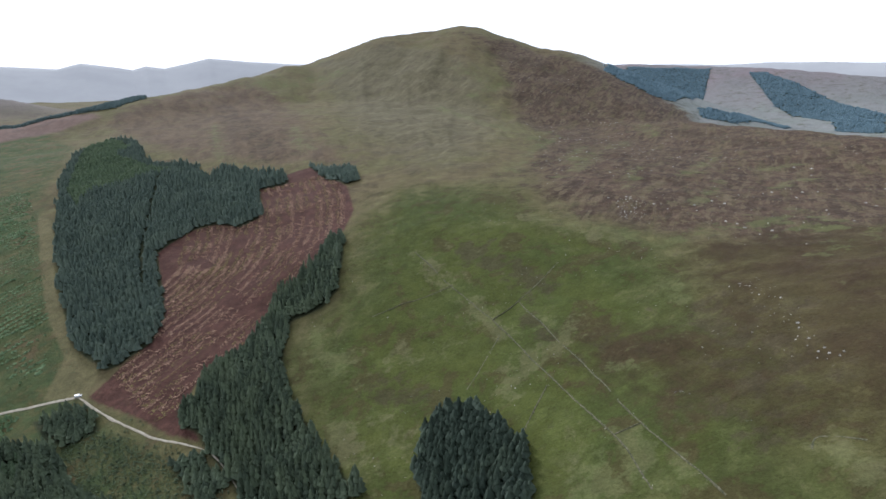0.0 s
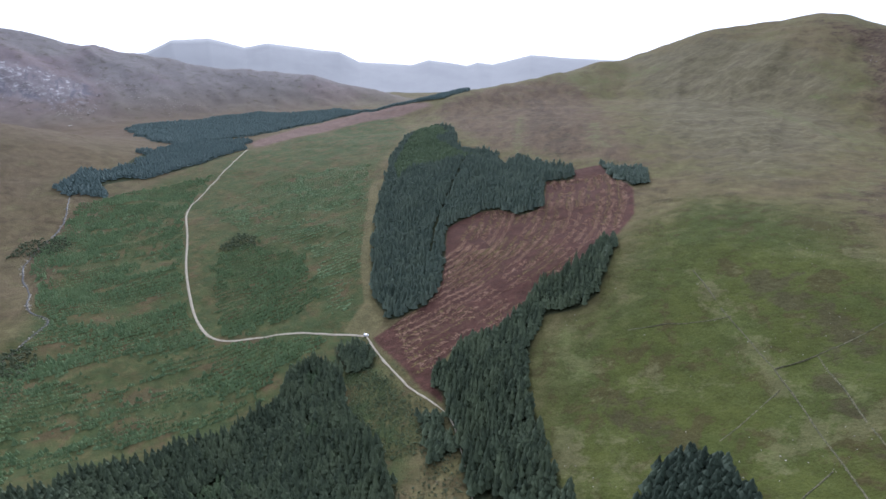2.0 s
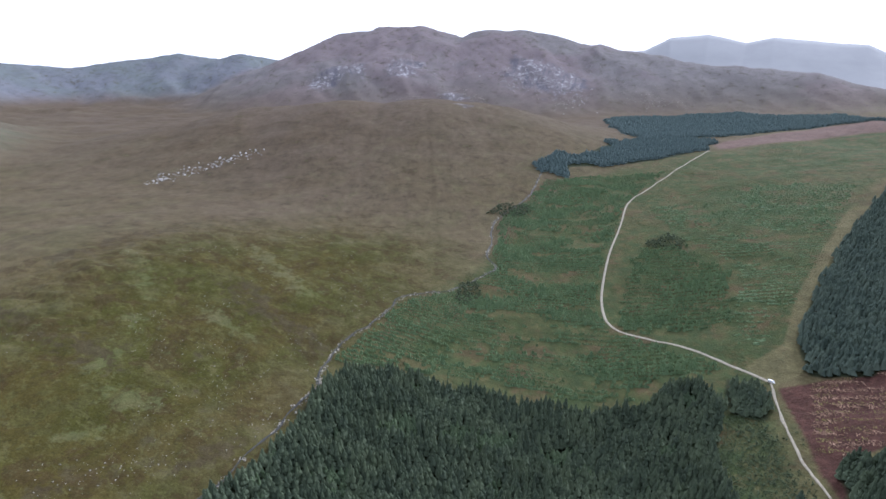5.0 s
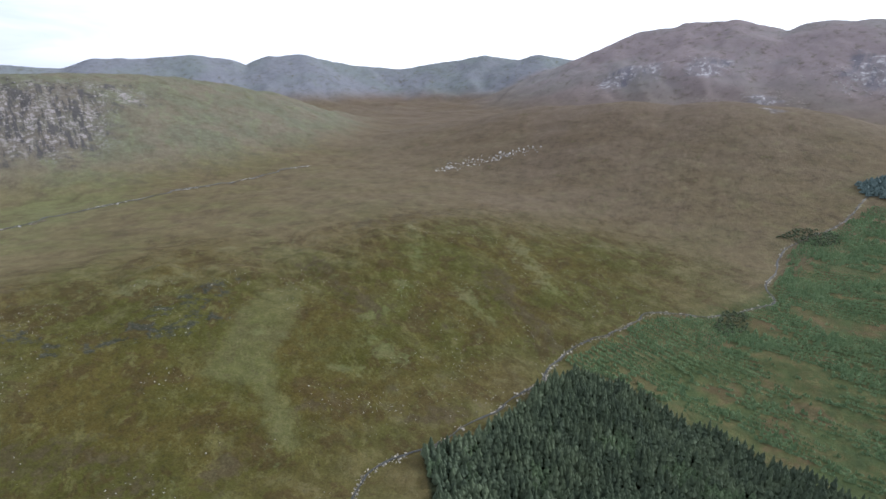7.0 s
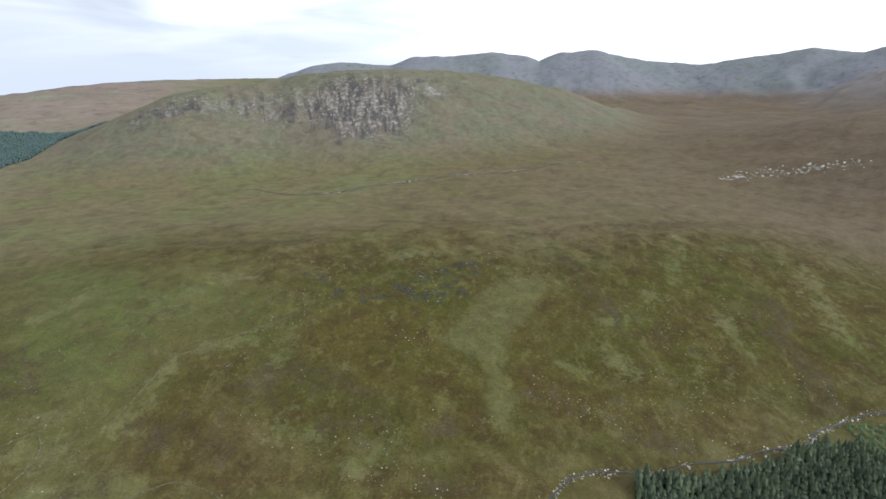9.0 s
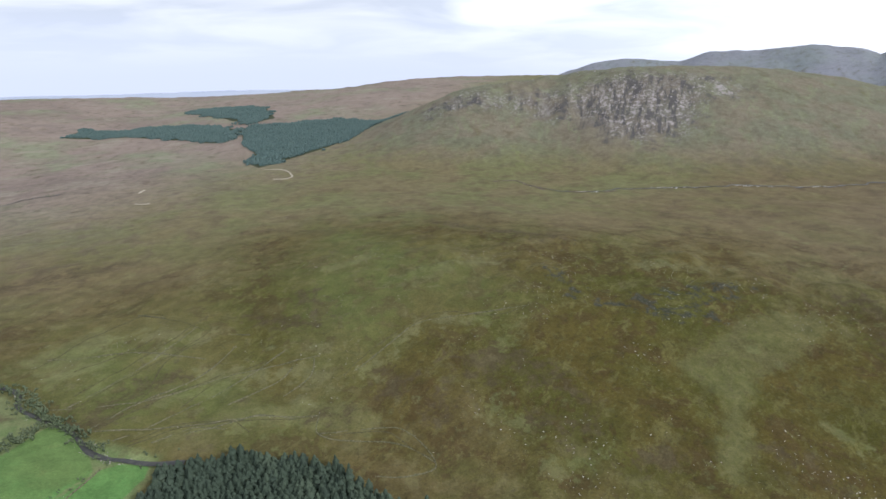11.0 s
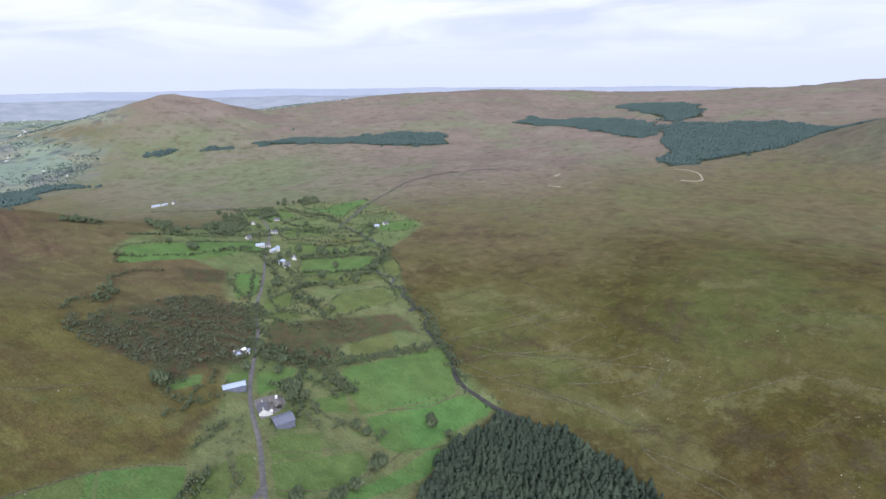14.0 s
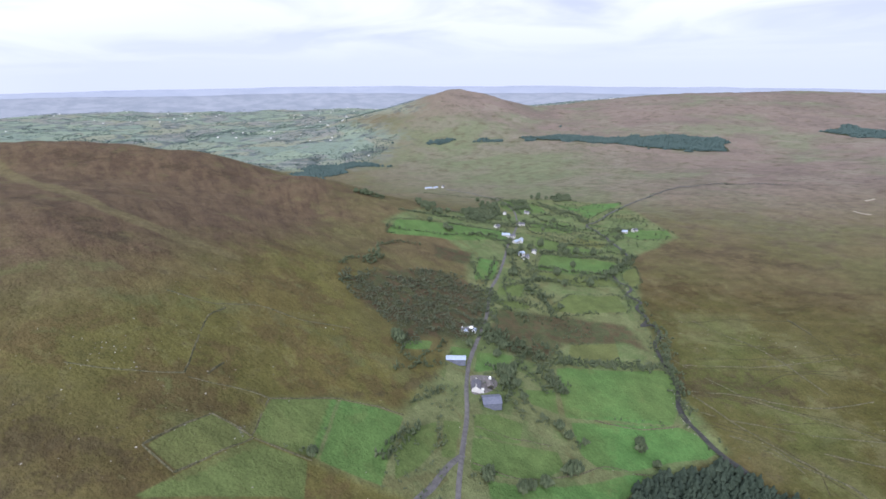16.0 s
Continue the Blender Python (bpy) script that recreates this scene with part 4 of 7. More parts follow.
STRAW_PATCH = [(-316, -244), (-352, -247), (-387, -236), (-383, -216), (-351, -203), (-325, -194), (-297, -193), (-272, -180), (-243, -148), (-218, -127), (-212, -131), (-226, -153), (-250, -175), (-253, -189), (-243, -206), (-243, -221), (-273, -226)]
STRAW_RIDE = [(-443, 560), (-379, 469), (-323, 407), (-313, 362), (-278, 360), (-281, 386), (-330, 429), (-387, 501), (-494, 659), (-524, 678)]
STRAW_FOOT = [(10, -233), (35, -248), (71, -249), (99, -239), (102, -247), (60, -262), (18, -262), (-11, -252), (-32, -237), (-20, -223)]
BROWN_BAND = [(684, 112), (511, 67), (395, 39), (352, 4), (334, -25), (327, -21), (340, 13), (374, 44), (449, 71), (662, 120)]
HEATHER_TOP = [(80, 2057), (411, 1885), (520, 1738), (428, 1203), (393, 1611), (236, 1821)]
HEATHER_RIM = [(418, 1926), (651, 1703), (699, 1582), (640, 1200), (600, 900), (640, 660), (700, 560), (600, 430), (461, 520), (432, 667), (450, 1067), (440, 1500)]
HEATHER_DOME = [(124, 1943), (243, 2063), (330, 2010), (418, 1926), (543, 1816), (651, 1703), (699, 1582), (525, 1573), (365, 1661), (215, 1813)]
FLUSH_HEATH = [(141, 861, 250, 1240, 9), (269, 595, 400, 775, 8), (220, 458, 297, 562, 6), (152, 663, 230, 860, 9), (380, 634, 427, 636, 7), (279, 419, 283, 333, 6), (228, 381, 270, 403, 6), (455, 1290, 420, 1075, 12), (76, 1531, 195, 1630, 16), (34, 1748, 115, 1655, 16), (218, 299, 243, 290, 5), (180, 520, 230, 640, 6), (330, 520, 380, 560, 6)]
HEATHER_EAST = [(166, 361), (212, 360), (296, 346), (275, 257), (202, 168), (162, 132), (140, 171), (144, 225), (147, 275)]
LEDGE_ROCK = [(-185, -378), (-213, -365), (-223, -342), (-231, -303), (-262, -305), (-322, -303), (-362, -303), (-367, -274), (-302, -238), (-268, -252), (-239, -279), (-211, -285), (-201, -299), (-195, -338)]
BRACKEN_ROAD = [(274, -207), (252, -249), (216, -280), (187, -273), (211, -263), (223, -220), (237, -191), (253, -180)]
BRACKEN_TOP = [(403, -224), (383, -258), (357, -233), (373, -207)]
BRACKEN_HEATH = [(281, -202), (253, -253), (220, -286), (199, -279), (224, -219), (211, -181), (230, -166), (252, -169)]
BANK_WEST = [(30, -534), (-48, -559), (-141, -519), (-212, -435), (-126, -274), (-9, -228), (50, -274)]
SEDGE_SOUTH = [(-99, -311), (-207, -357), (-314, -368), (-410, -360), (-256, -151), (-94, -157), (-78, -220)]
PLOT_PALE = [(215, -343), (173, -391), (163, -380), (156, -317), (186, -316)]
BANK_FOOT = [(-91, -144), (-152, -169), (-226, -140), (-348, -112), (-468, -49), (-476, 12), (-343, -37), (-264, -72), (-197, -94), (-139, -76)]
SCRUBWOOD = [(326, -95), (346, -139), (354, -191), (329, -207), (299, -207), (264, -171), (246, -147), (250, -114), (247, -88), (270, -99), (287, -90)]
# flushes of pale grass and stains of dark sedge: from, to, half breadth
FLUSH_HILL = [(-21, 432, 42, 312, 7), (-95, 362, -73, 328, 10), (64, 318, 72, 289, 7), (53, 290, 36, 259, 8), (59, 226, 61, 172, 7), (81, 193, 85, 167, 7), (133, 152, 138, 139, 7), (82, 454, 138, 397, 10), (142, 316, 137, 289, 5), (88, 251, 100, 243, 5), (-64, 275, -45, 236, 8), (135, 588, 356, 1046, 10), (-2, 1426, 120, 988, 22), (78, 627, 214, 995, 10), (160, 366, 216, 384, 8), (241, 407, 263, 345, 8), (232, 301, 277, 326, 7), (-37, 321, 1, 316, 8), (-36, 273, -21, 242, 8), (-285, 1060, -210, 832, 13)]
FLUSH_HILLTOP = [(-477, 1161, -343, 837, 11), (-557, 1633, -322, 1793, 32)]
FLUSH_BANK = [(-600, -187, -492, -143, 8), (-479, -94, -428, -46, 7), (-352, -142, -337, -112, 9), (-453, -148, -373, -143, 9), (-91, -383, -155, -388, 10), (-70, -313, -25, -281, 8), (-124, -270, -149, -290, 7), (-300, -345, -370, -309, 8), (-120, -168, -154, -167, 7), (-637, -65, -529, -1, 11), (-513, -413, -519, -350, 7), (-305, -148, -310, -126, 6), (-426, -943, -413, -874, 8), (-987, -683, -1058, -624, 8), (-195, -1024, -256, -1010, 10), (-76, -317, -127, -306, 6), (-95, -220, -119, -200, 8)]
FLUSH_VALE = [(209, -335, 168, -359, 8), (156, -296, 115, -335, 9), (183, -310, 147, -342, 7), (26, -299, 12, -298, 14), (6, -274, 20, -258, 13), (221, -69, 198, -84, 8), (207, -349, 160, -369, 6), (140, -371, 93, -349, 8), (79, -300, 50, -299, 12), (263, 70, 263, -25, 6), (283, 93, 293, 50, 4), (255, -37, 225, -53, 5), (185, 46, 177, 25, 5), (108, -282, 75, -289, 7), (58, -290, 20, -296, 7), (60, -245, 29, -244, 6), (200, -333, 142, -372, 6), (-12, -428, -69, -450, 7)]
STAIN_HILL = [(22, 423, 71, 357, 10), (87, 280, 109, 255, 7), (142, 265, 148, 203, 14), (136, 214, 132, 168, 9), (-54, 307, -9, 281, 9), (99, 200, 119, 189, 6), (145, 454, 152, 408, 8), (154, 1537, 341, 1539, 14), (224, 630, 322, 735, 10), (167, 1885, 405, 1769, 29), (-550, 1422, -258, 817, 25), (54, 324, 74, 265, 5), (463, 1074, 472, 733, 16)]
STAIN_VALE = [(-38, -272, -69, -230, 12), (-143, -133, -165, -110, 8), (-285, -70, -296, -48, 9), (-174, -158, -207, -149, 7), (-123, -268, -162, -215, 10), (-528, -70, -425, 8, 13), (-582, -250, -719, -164, 13), (12, -386, -5, -355, 11), (-121, -206, -154, -191, 7), (-259, -136, -275, -112, 8), (-148, -542, -252, -414, 9), (-437, -235, -388, -152, 11), (384, -40, 359, -68, 6), (429, 97, 329, 45, 8), (670, 65, 588, -80, 10), (182, 92, 162, 61, 10), (155, -273, 102, -306, 9), (320, -498, 203, -538, 14), (351, -82, 351, -109, 4), (200, -40, 214, -108, 4), (10, -243, -48, -255, 7), (59, -374, 8, -345, 7), (-89, -275, -112, -246, 7), (153, -260, 117, -280, 7)]
VALE_GREEN = [(209, -335), (174, -398), (112, -419), (81, -398), (36, -261), (51, -242), (96, -237), (130, -245), (169, -280)]
SEDGE_SPUR = [(203, 94), (200, 53), (194, 18), (178, 21), (176, 54), (160, 52), (156, 68), (164, 95)]
STONES_SPUR = [(232, 71), (229, 62), (213, 49), (210, 54), (219, 67)]
BANK_GREEN = [(-9, -610), (-102, -474), (-166, -411), (-162, -304), (-112, -315), (-72, -317), (-27, -280), (9, -248), (33, -267)]
FIELDS = [
    (0.95, [(590, -593), (530, -583), (552, -648), (521, -680), (483, -580), (469, -537), (511, -560)]),
    (0.75, [(392, -538), (365, -569), (338, -538), (358, -499), (387, -502)]),
    (0.80, [(431, -187), (460, -217), (452, -288), (445, -366), (410, -332), (412, -263)]),
    (0.75, [(366, -339), (348, -370), (318, -403), (298, -369), (313, -326), (329, -294)]),
    (0.90, [(370, -256), (355, -268), (325, -236), (326, -214)]),
    (0.30, [(323, -292), (292, -354), (269, -351), (287, -310), (314, -278)]),
    (0.35, [(278, -283), (258, -325), (232, -305), (252, -264), (267, -246)]),
    (0.50, [(317, -237), (307, -258), (291, -239), (300, -217)]),
    (0.40, [(291, -206), (284, -233), (273, -232), (278, -211)]),
    (0.15, [(221, -223), (208, -259), (193, -244), (203, -214), (211, -208)]),
    (0.20, [(298, -407), (266, -373), (266, -356), (293, -377)]),
    (0.10, [(400, -435), (367, -456), (358, -425), (386, -406)]),
    (0.60, [(493, -453), (466, -492), (416, -444), (443, -395)]),
    (0.65, [(423, -388), (384, -399), (349, -412), (356, -380), (389, -351)]),
    (0.70, [(661, -548), (596, -562), (538, -525), (538, -466), (595, -481)]),
    (0.80, [(204, -189), (166, -270), (148, -250), (137, -229), (133, -219), (153, -188), (166, -157), (181, -168)]),
    (1.15, [(162, -157), (151, -186), (130, -220), (122, -226), (107, -225), (107, -213), (117, -189), (122, -163), (130, -144), (141, -142)]),
    (0.60, [(182, -99), (179, -114), (170, -125), (158, -112), (168, -88)]),
    (0.70, [(167, -86), (157, -110), (146, -128), (136, -124), (135, -102), (147, -69)]),
    (1.10, [(141, -74), (127, -113), (121, -157), (117, -167), (110, -142), (132, -69)]),
    (0.75, [(192, -148), (187, -169), (169, -154), (182, -143)]),
    (0.42, [(197, 5), (197, -26), (164, -1), (176, 20)]),
    (1.05, [(197, -28), (184, -55), (148, -22), (163, -2)]),
    (0.55, [(175, -52), (180, -72), (164, -62), (153, -43), (149, -29), (163, -38)]),
    (0.50, [(180, -77), (179, -88), (156, -66), (157, -59)]),
    (0.85, [(232, -142), (225, -169), (213, -150), (213, -124)]),
    (0.90, [(247, -93), (244, -114), (236, -106), (239, -89)]),
    (0.90, [(239, -125), (236, -139), (227, -131), (231, -118)]),
    (0.34, [(155, 64), (174, 20), (163, 3), (147, 11)]),
    (0.12, [(174, 56), (188, 31), (175, 20), (163, 49)]),
]
WALL_LINES = [
    [(-24, 437), (0, 392), (33, 330), (59, 261), (75, 204), (79, 166)],
    [(52, 342), (64, 306), (80, 248), (87, 202), (93, 176), (98, 151)],
    [(85, 376), (56, 346), (33, 330)],
    [(36, 313), (26, 295), (13, 276)],
    [(56, 256), (39, 228)],
    [(75, 202), (87, 202)],
    [(128, 156), (133, 160), (142, 151)],
    [(-54, 370), (-24, 375), (7, 382)],
    [(174, 57), (188, 31)],
    [(188, 31), (176, 20)],
    [(174, 57), (162, 50)],
    [(162, 50), (175, 20)],
    [(176, 20), (197, 6)],
    [(175, 19), (163, 1)],
    [(197, 6), (198, -28)],
    [(198, -28), (185, -56)],
    [(207, 35), (203, 19), (197, 5)],
    [(209, 36), (231, 26), (253, 16), (263, 5)],
    [(215, 75), (210, 54), (209, 36)],
    [(210, 27), (219, 18)],
    [(272, 30), (266, 9), (269, -15), (262, -36), (257, -63)],
    # the next nine lines were taken for ditches, built here as low walls
    [(164, -280), (135, -312), (109, -349), (96, -369)],
    [(146, -257), (127, -277), (105, -291), (83, -311), (66, -335)],
    [(130, -245), (95, -269), (55, -299), (30, -319)],
    [(103, -245), (70, -250), (46, -254), (25, -248)],
    [(109, -242), (87, -251), (68, -246)],
    [(71, -351), (56, -346)],
    [(148, -401), (124, -387)],
    [(32, -272), (13, -286), (9, -303)],
    [(68, -270), (36, -287), (25, -298)],
    [(151, -73), (141, -88), (135, -106), (131, -127), (130, -149), (123, -160)],
    [(158, -174), (141, -197), (130, -221)],
    [(174, -94), (163, -109), (151, -129)],
    [(142, -255), (94, -254), (45, -253), (10, -247)],
    [(10, -247), (9, -228), (-36, -212), (-54, -193)],
    [(104, -199), (120, -162)],
    [(183, -279), (116, -282), (72, -301), (5, -305)],
    [(195, -342), (140, -340), (87, -323)],
    [(-19, -282), (-71, -317), (-120, -314), (-163, -305)],
    [(11, -231), (-39, -223), (-55, -191), (-37, -187), (-18, -191)],
]
DRAINS = [
    [(147, -253), (123, -273), (96, -292), (75, -304)],
    [(122, -244), (96, -256), (67, -253), (53, -240)],
    [(200, -329), (178, -368), (144, -399), (124, -390)],
    [(144, -399), (116, -380), (90, -360)],
    [(172, -323), (142, -341), (127, -360)],
    [(119, -294), (112, -328), (86, -349)],
    [(163, -278), (126, -317), (89, -357)],
    [(130, -272), (109, -305)],
    [(122, -241), (93, -253), (53, -251), (18, -248)],
    [(97, -271), (77, -296), (43, -310)],
    [(-10, -278), (-36, -303), (-72, -320), (-98, -325), (-135, -306), (-166, -304)],
    [(9, -228), (-27, -224), (-54, -196)],
    [(164, -292), (131, -331), (91, -382)],
]
HEDGE_LINES = [
    [(590, -570), (539, -555), (498, -539)],
    [(473, -512), (435, -509), (402, -513)],
    [(469, -391), (454, -428), (420, -479), (398, -517)],
    [(511, -380), (503, -403), (490, -413)],
    [(483, -347), (468, -371), (462, -395)],
    [(439, -387), (418, -401), (390, -415), (364, -442), (372, -470), (392, -510)],
    [(373, -371), (350, -393), (342, -424)],
    [(332, -300), (318, -327), (297, -355), (269, -355)],
    [(366, -336), (350, -363), (329, -406)],
    [(453, -281), (448, -317), (437, -352)],
    [(420, -294), (399, -321)],
    [(488, -238), (478, -268), (480, -310), (472, -347)],
    [(511, -466), (516, -505), (513, -556)],
    [(349, -278), (321, -274)],
    [(295, -227), (280, -232), (272, -238)],
    [(254, -253), (244, -280)],
    [(233, -102), (221, -85), (218, -70)],
    [(243, -123), (232, -109)],
    [(360, -240), (338, -226), (323, -221)],
    [(819, -490), (752, -518), (686, -542)],
    [(667, -525), (614, -515), (537, -469)],
    [(247, -156), (239, -163), (237, -177)],
    [(236, -177), (220, -168), (212, -154)],
    [(192, -65), (196, -75), (199, -86), (204, -96)],
    [(183, -74), (173, -69), (164, -65)],
    [(200, -217), (194, -228), (185, -239)],
    [(251, -91), (245, -91), (235, -88), (221, -96), (223, -107)],
    [(352, -284), (324, -266), (302, -256), (283, -253), (266, -252)],
    [(326, -249), (302, -229), (288, -221)],
    [(605, -558), (547, -548), (478, -533)],
    [(549, -494), (483, -464), (431, -474)],
    [(465, -444), (415, -453), (379, -490)],
    [(382, -402), (353, -418), (317, -437)],
    [(487, -234), (478, -288), (466, -332)],
    [(386, -463), (401, -509), (391, -535)],
    [(687, -554), (615, -530), (552, -505)],
    [(427, -286), (412, -314), (397, -325)],
    [(388, -304), (364, -291), (337, -272)],
    [(303, -365), (311, -398), (319, -433)],
    [(294, -209), (267, -188), (242, -168)],
    [(402, -163), (412, -190), (399, -208)],
    [(350, -100), (366, -120), (357, -127)],
    [(318, -86), (326, -97), (321, -105)],
    [(215, -153), (191, -142), (178, -140), (166, -144), (152, -144)],
    [(201, -176), (190, -179)],
    [(220, -186), (212, -196), (204, -204)],
    [(247, -160), (231, -167)],
    [(199, -220), (189, -241), (176, -261)],
    [(287, -358), (261, -338), (237, -327), (214, -307)],
    [(203, -301), (188, -290), (170, -271), (157, -258)],
    [(147, -249), (134, -241)],
    [(318, -274), (289, -260), (262, -245)],
    [(259, -164), (278, -186), (308, -219)],
    [(281, -178), (311, -213), (361, -269)],
    [(368, -337), (351, -374), (322, -413)],
    [(331, -304), (315, -328), (295, -359)],
    [(442, -193), (426, -247), (420, -322)],
    [(501, -439), (453, -442), (380, -431)],
    [(609, -576), (520, -530), (451, -518)],
    [(299, -369), (303, -403), (320, -438)],
    [(492, -322), (481, -362), (468, -386)],
    [(423, -379), (382, -402), (359, -449)],
    [(612, -458), (610, -501), (565, -493)],
    [(517, -292), (531, -353), (514, -411)],
    [(175, -52), (169, -42), (159, -31)],
    [(246, -89), (229, -85), (221, -96)],
    [(208, -194), (188, -235), (165, -269)],
    [(232, -185), (208, -182), (191, -173)],
    [(311, -237), (311, -273), (295, -304)],
    [(288, -221), (271, -236), (253, -243)],
]
THICK_HEDGES = [
    [(310, -262), (284, -251), (263, -248)],
    [(248, -158), (238, -181), (211, -185), (180, -170)],
    [(206, -191), (190, -231), (168, -269)],
    [(312, -275), (297, -306), (290, -352)],
    [(217, -148), (195, -134)],
    [(216, -179), (198, -175), (181, -169)],
    [(371, -340), (354, -377), (320, -406)],
    [(375, -486), (379, -459), (404, -440)],
    [(551, -553), (492, -537), (457, -513)],
    [(482, -381), (477, -436), (443, -477)],
    [(321, -431), (302, -380)],
    [(193, -288), (175, -274), (153, -255)],
    [(305, -213), (275, -208), (260, -217)],
    [(253, -164), (236, -172), (237, -189), (225, -201), (209, -202), (202, -207)],
    [(230, -178), (209, -166), (190, -162), (186, -171)],
    [(208, -136), (211, -146), (206, -149)],
    [(198, -216), (186, -238), (176, -257)],
    [(208, -309), (187, -293), (173, -275), (159, -262)],
    [(152, -257), (142, -244), (133, -240)],
    [(279, -261), (290, -257), (301, -254)],
    [(375, -304), (346, -297), (309, -275)],
    [(317, -426), (305, -390), (296, -361)],
    [(216, -146), (198, -139), (185, -129), (175, -132), (170, -137), (164, -145), (153, -144), (145, -144)],
    [(201, -170), (189, -174), (187, -181)],
    [(159, -30), (165, -39), (172, -50), (176, -57)],
]
COPSES = [
    [(-584, 427), (-601, 474), (-560, 478), (-544, 456), (-565, 437)],
    [(-528, 161), (-571, 178), (-569, 197), (-533, 194), (-514, 177)],
    [(-785, 273), (-817, 303), (-813, 350), (-771, 346), (-762, 309)],
    [(371, -131), (395, -159), (369, -151), (348, -126)],
    [(258, -170), (257, -189), (232, -169), (236, -154)],
    [(579, -400), (633, -499), (550, -445), (473, -346), (492, -333)],
    [(634, -542), (636, -577), (563, -517), (552, -474)],
    [(545, -215), (549, -256), (525, -241), (525, -208)],
    [(641, -639), (651, -698), (592, -643), (590, -597)],
]
TREES_E = [(140, -74), (133, -124), (131, -126), (132, -121), (131, -88), (130, -103), (209, -144), (204, -146), (199, -137)]
TREES_A = [(134, -186), (134, -127), (142, -76), (130, -103), (131, -94), (118, -180), (209, -147), (211, -155), (196, -144), (185, -140), (165, 0), (225, -153), (233, -166), (238, -140)]
TREES_F = [(546, -370), (535, -373), (520, -355), (547, -317), (539, -318), (507, -281), (633, -478), (670, -497), (619, -477), (600, -473), (594, -497), (560, -477), (636, -604), (653, -607), (371, -374), (361, -372), (356, -382), (342, -393), (433, -266), (437, -264), (334, -435), (297, -370), (312, -304), (292, -293), (491, -294), (496, -289), (244, -90), (247, -89), (209, -144), (130, -181)]
TREES_B = [(523, -353), (515, -354), (534, -373), (533, -293), (529, -298), (547, -319), (562, -310), (371, -313), (381, -335), (595, -487), (617, -493), (510, -422), (393, -316), (475, -473), (394, -506), (436, -412), (555, -395), (612, -458), (528, -395), (509, -348), (585, -466), (619, -528), (491, -349), (507, -318), (498, -282), (538, -210), (534, -219), (663, -633), (625, -614), (634, -654), (454, -255), (374, -382), (390, -361), (326, -342), (283, -318), (263, -256), (364, -291), (327, -261)]
TREES_C = [(540, -218), (534, -226), (254, -168), (152, -144), (159, -144), (145, -150)]
ROWS_GUIDE = [(-224, 342), (-186, 383), (-153, 433), (-134, 491), (-142, 569), (-178, 692)]
PEAT_CUTS = [[(-320, -793), (-357, -791), (-367, -752), (-375, -706)], [(-401, -675), (-414, -670), (-434, -670)], [(-453, -658), (-464, -658), (-479, -664)]]
YARD = [(211, -119), (210, -126), (207, -134), (200, -132), (195, -121), (196, -110), (203, -113)]
FAR_TRACK = [(63, -1047), (31, -1027), (17, -993), (12, -957), (23, -936), (45, -939)]
FAR_PATHS = [[(247, -833), (233, -823), (224, -824)], [(260, -911), (258, -924), (256, -937)]]
PALE_STONES = [(-1026, -285), (-1080, -251), (-1096, -201), (-1123, -166), (-1128, -115)]
STONES_NORTH = [(163, 374), (194, 371), (185, 309), (162, 191), (153, 189), (162, 259), (159, 343)]
STONES_RIGHT = [(159, 483), (188, 490), (169, 425), (146, 425)]
HOUSE_SPOTS = [(224, -118), (187, -116), (200, -115), (199, -125), (205, -130), (196, -116), (255, -149), (256, -155), (253, -156), (252, -148)]
VILLAGE_SPOTS = [(428, -343), (426, -350), (406, -338), (410, -350), (475, -413), (363, -305), (354, -303), (546, -447), (538, -483), (883, -542), (883, -559), (890, -583), (392, -515), (387, -530), (460, -357), (368, -329)]
CRAG_SPOTS = [(-2385, 5), (-2441, 156), (-2333, 326), (-2352, 446), (-2187, 787), (-2091, 899), (-1949, 960), (-2112, 1086), (-1999, 1184), (-1815, 1206), (-2080, 455), (-2028, 551)]
PEAT_STREAM = [(-368, -740), (-404, -680), (-432, -673), (-461, -667), (-522, -673), (-573, -661), (-653, -634), (-695, -624), (-761, -599), (-842, -582), (-919, -572), (-971, -554)]
VAN_SPOT = [(-284, 361)]
BROW = [(-577, -179), (-386, -261), (-340, -346), (-259, -393), (-177, -390), (-100, -420)]
BOG = [tuple(float(v) for v in ring_place(a, d)) for a, d in ((138, 900), (150, 640), (165, 580), (180, 560), (195, 620), (205, 780), (212, 1000), (224, 1050), (236, 1200), (238, 2700), (215, 4400), (180, 4500), (150, 4400), (136, 2600))]
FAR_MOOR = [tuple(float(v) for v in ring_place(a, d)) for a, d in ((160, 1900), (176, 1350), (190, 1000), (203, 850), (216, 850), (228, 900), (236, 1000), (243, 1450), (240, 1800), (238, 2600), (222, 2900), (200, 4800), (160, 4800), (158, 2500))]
FAR_PASTURE = [tuple(float(v) for v in ring_place(a, d)) for a, d in ((214, 1100), (219, 900), (230, 850), (240, 1000), (244, 1500), (240, 2000), (230, 1900), (218, 1500))]
LOWLAND = [tuple(float(v) for v in ring_place(a, d)) for a, d in ((285, 1400), (262, 1500), (250, 1430), (246, 1450), (243, 1520), (240, 1800), (245, 2230), (238, 2060), (238, 2600), (222, 2900), (200, 3500), (200, 4700), (285, 4700))]
CUTS = [(STREAM_UP, 5.0, 1.6), (STREAM_LOW, 5.0, 1.6), (RIVER, 7.0, 1.5)]


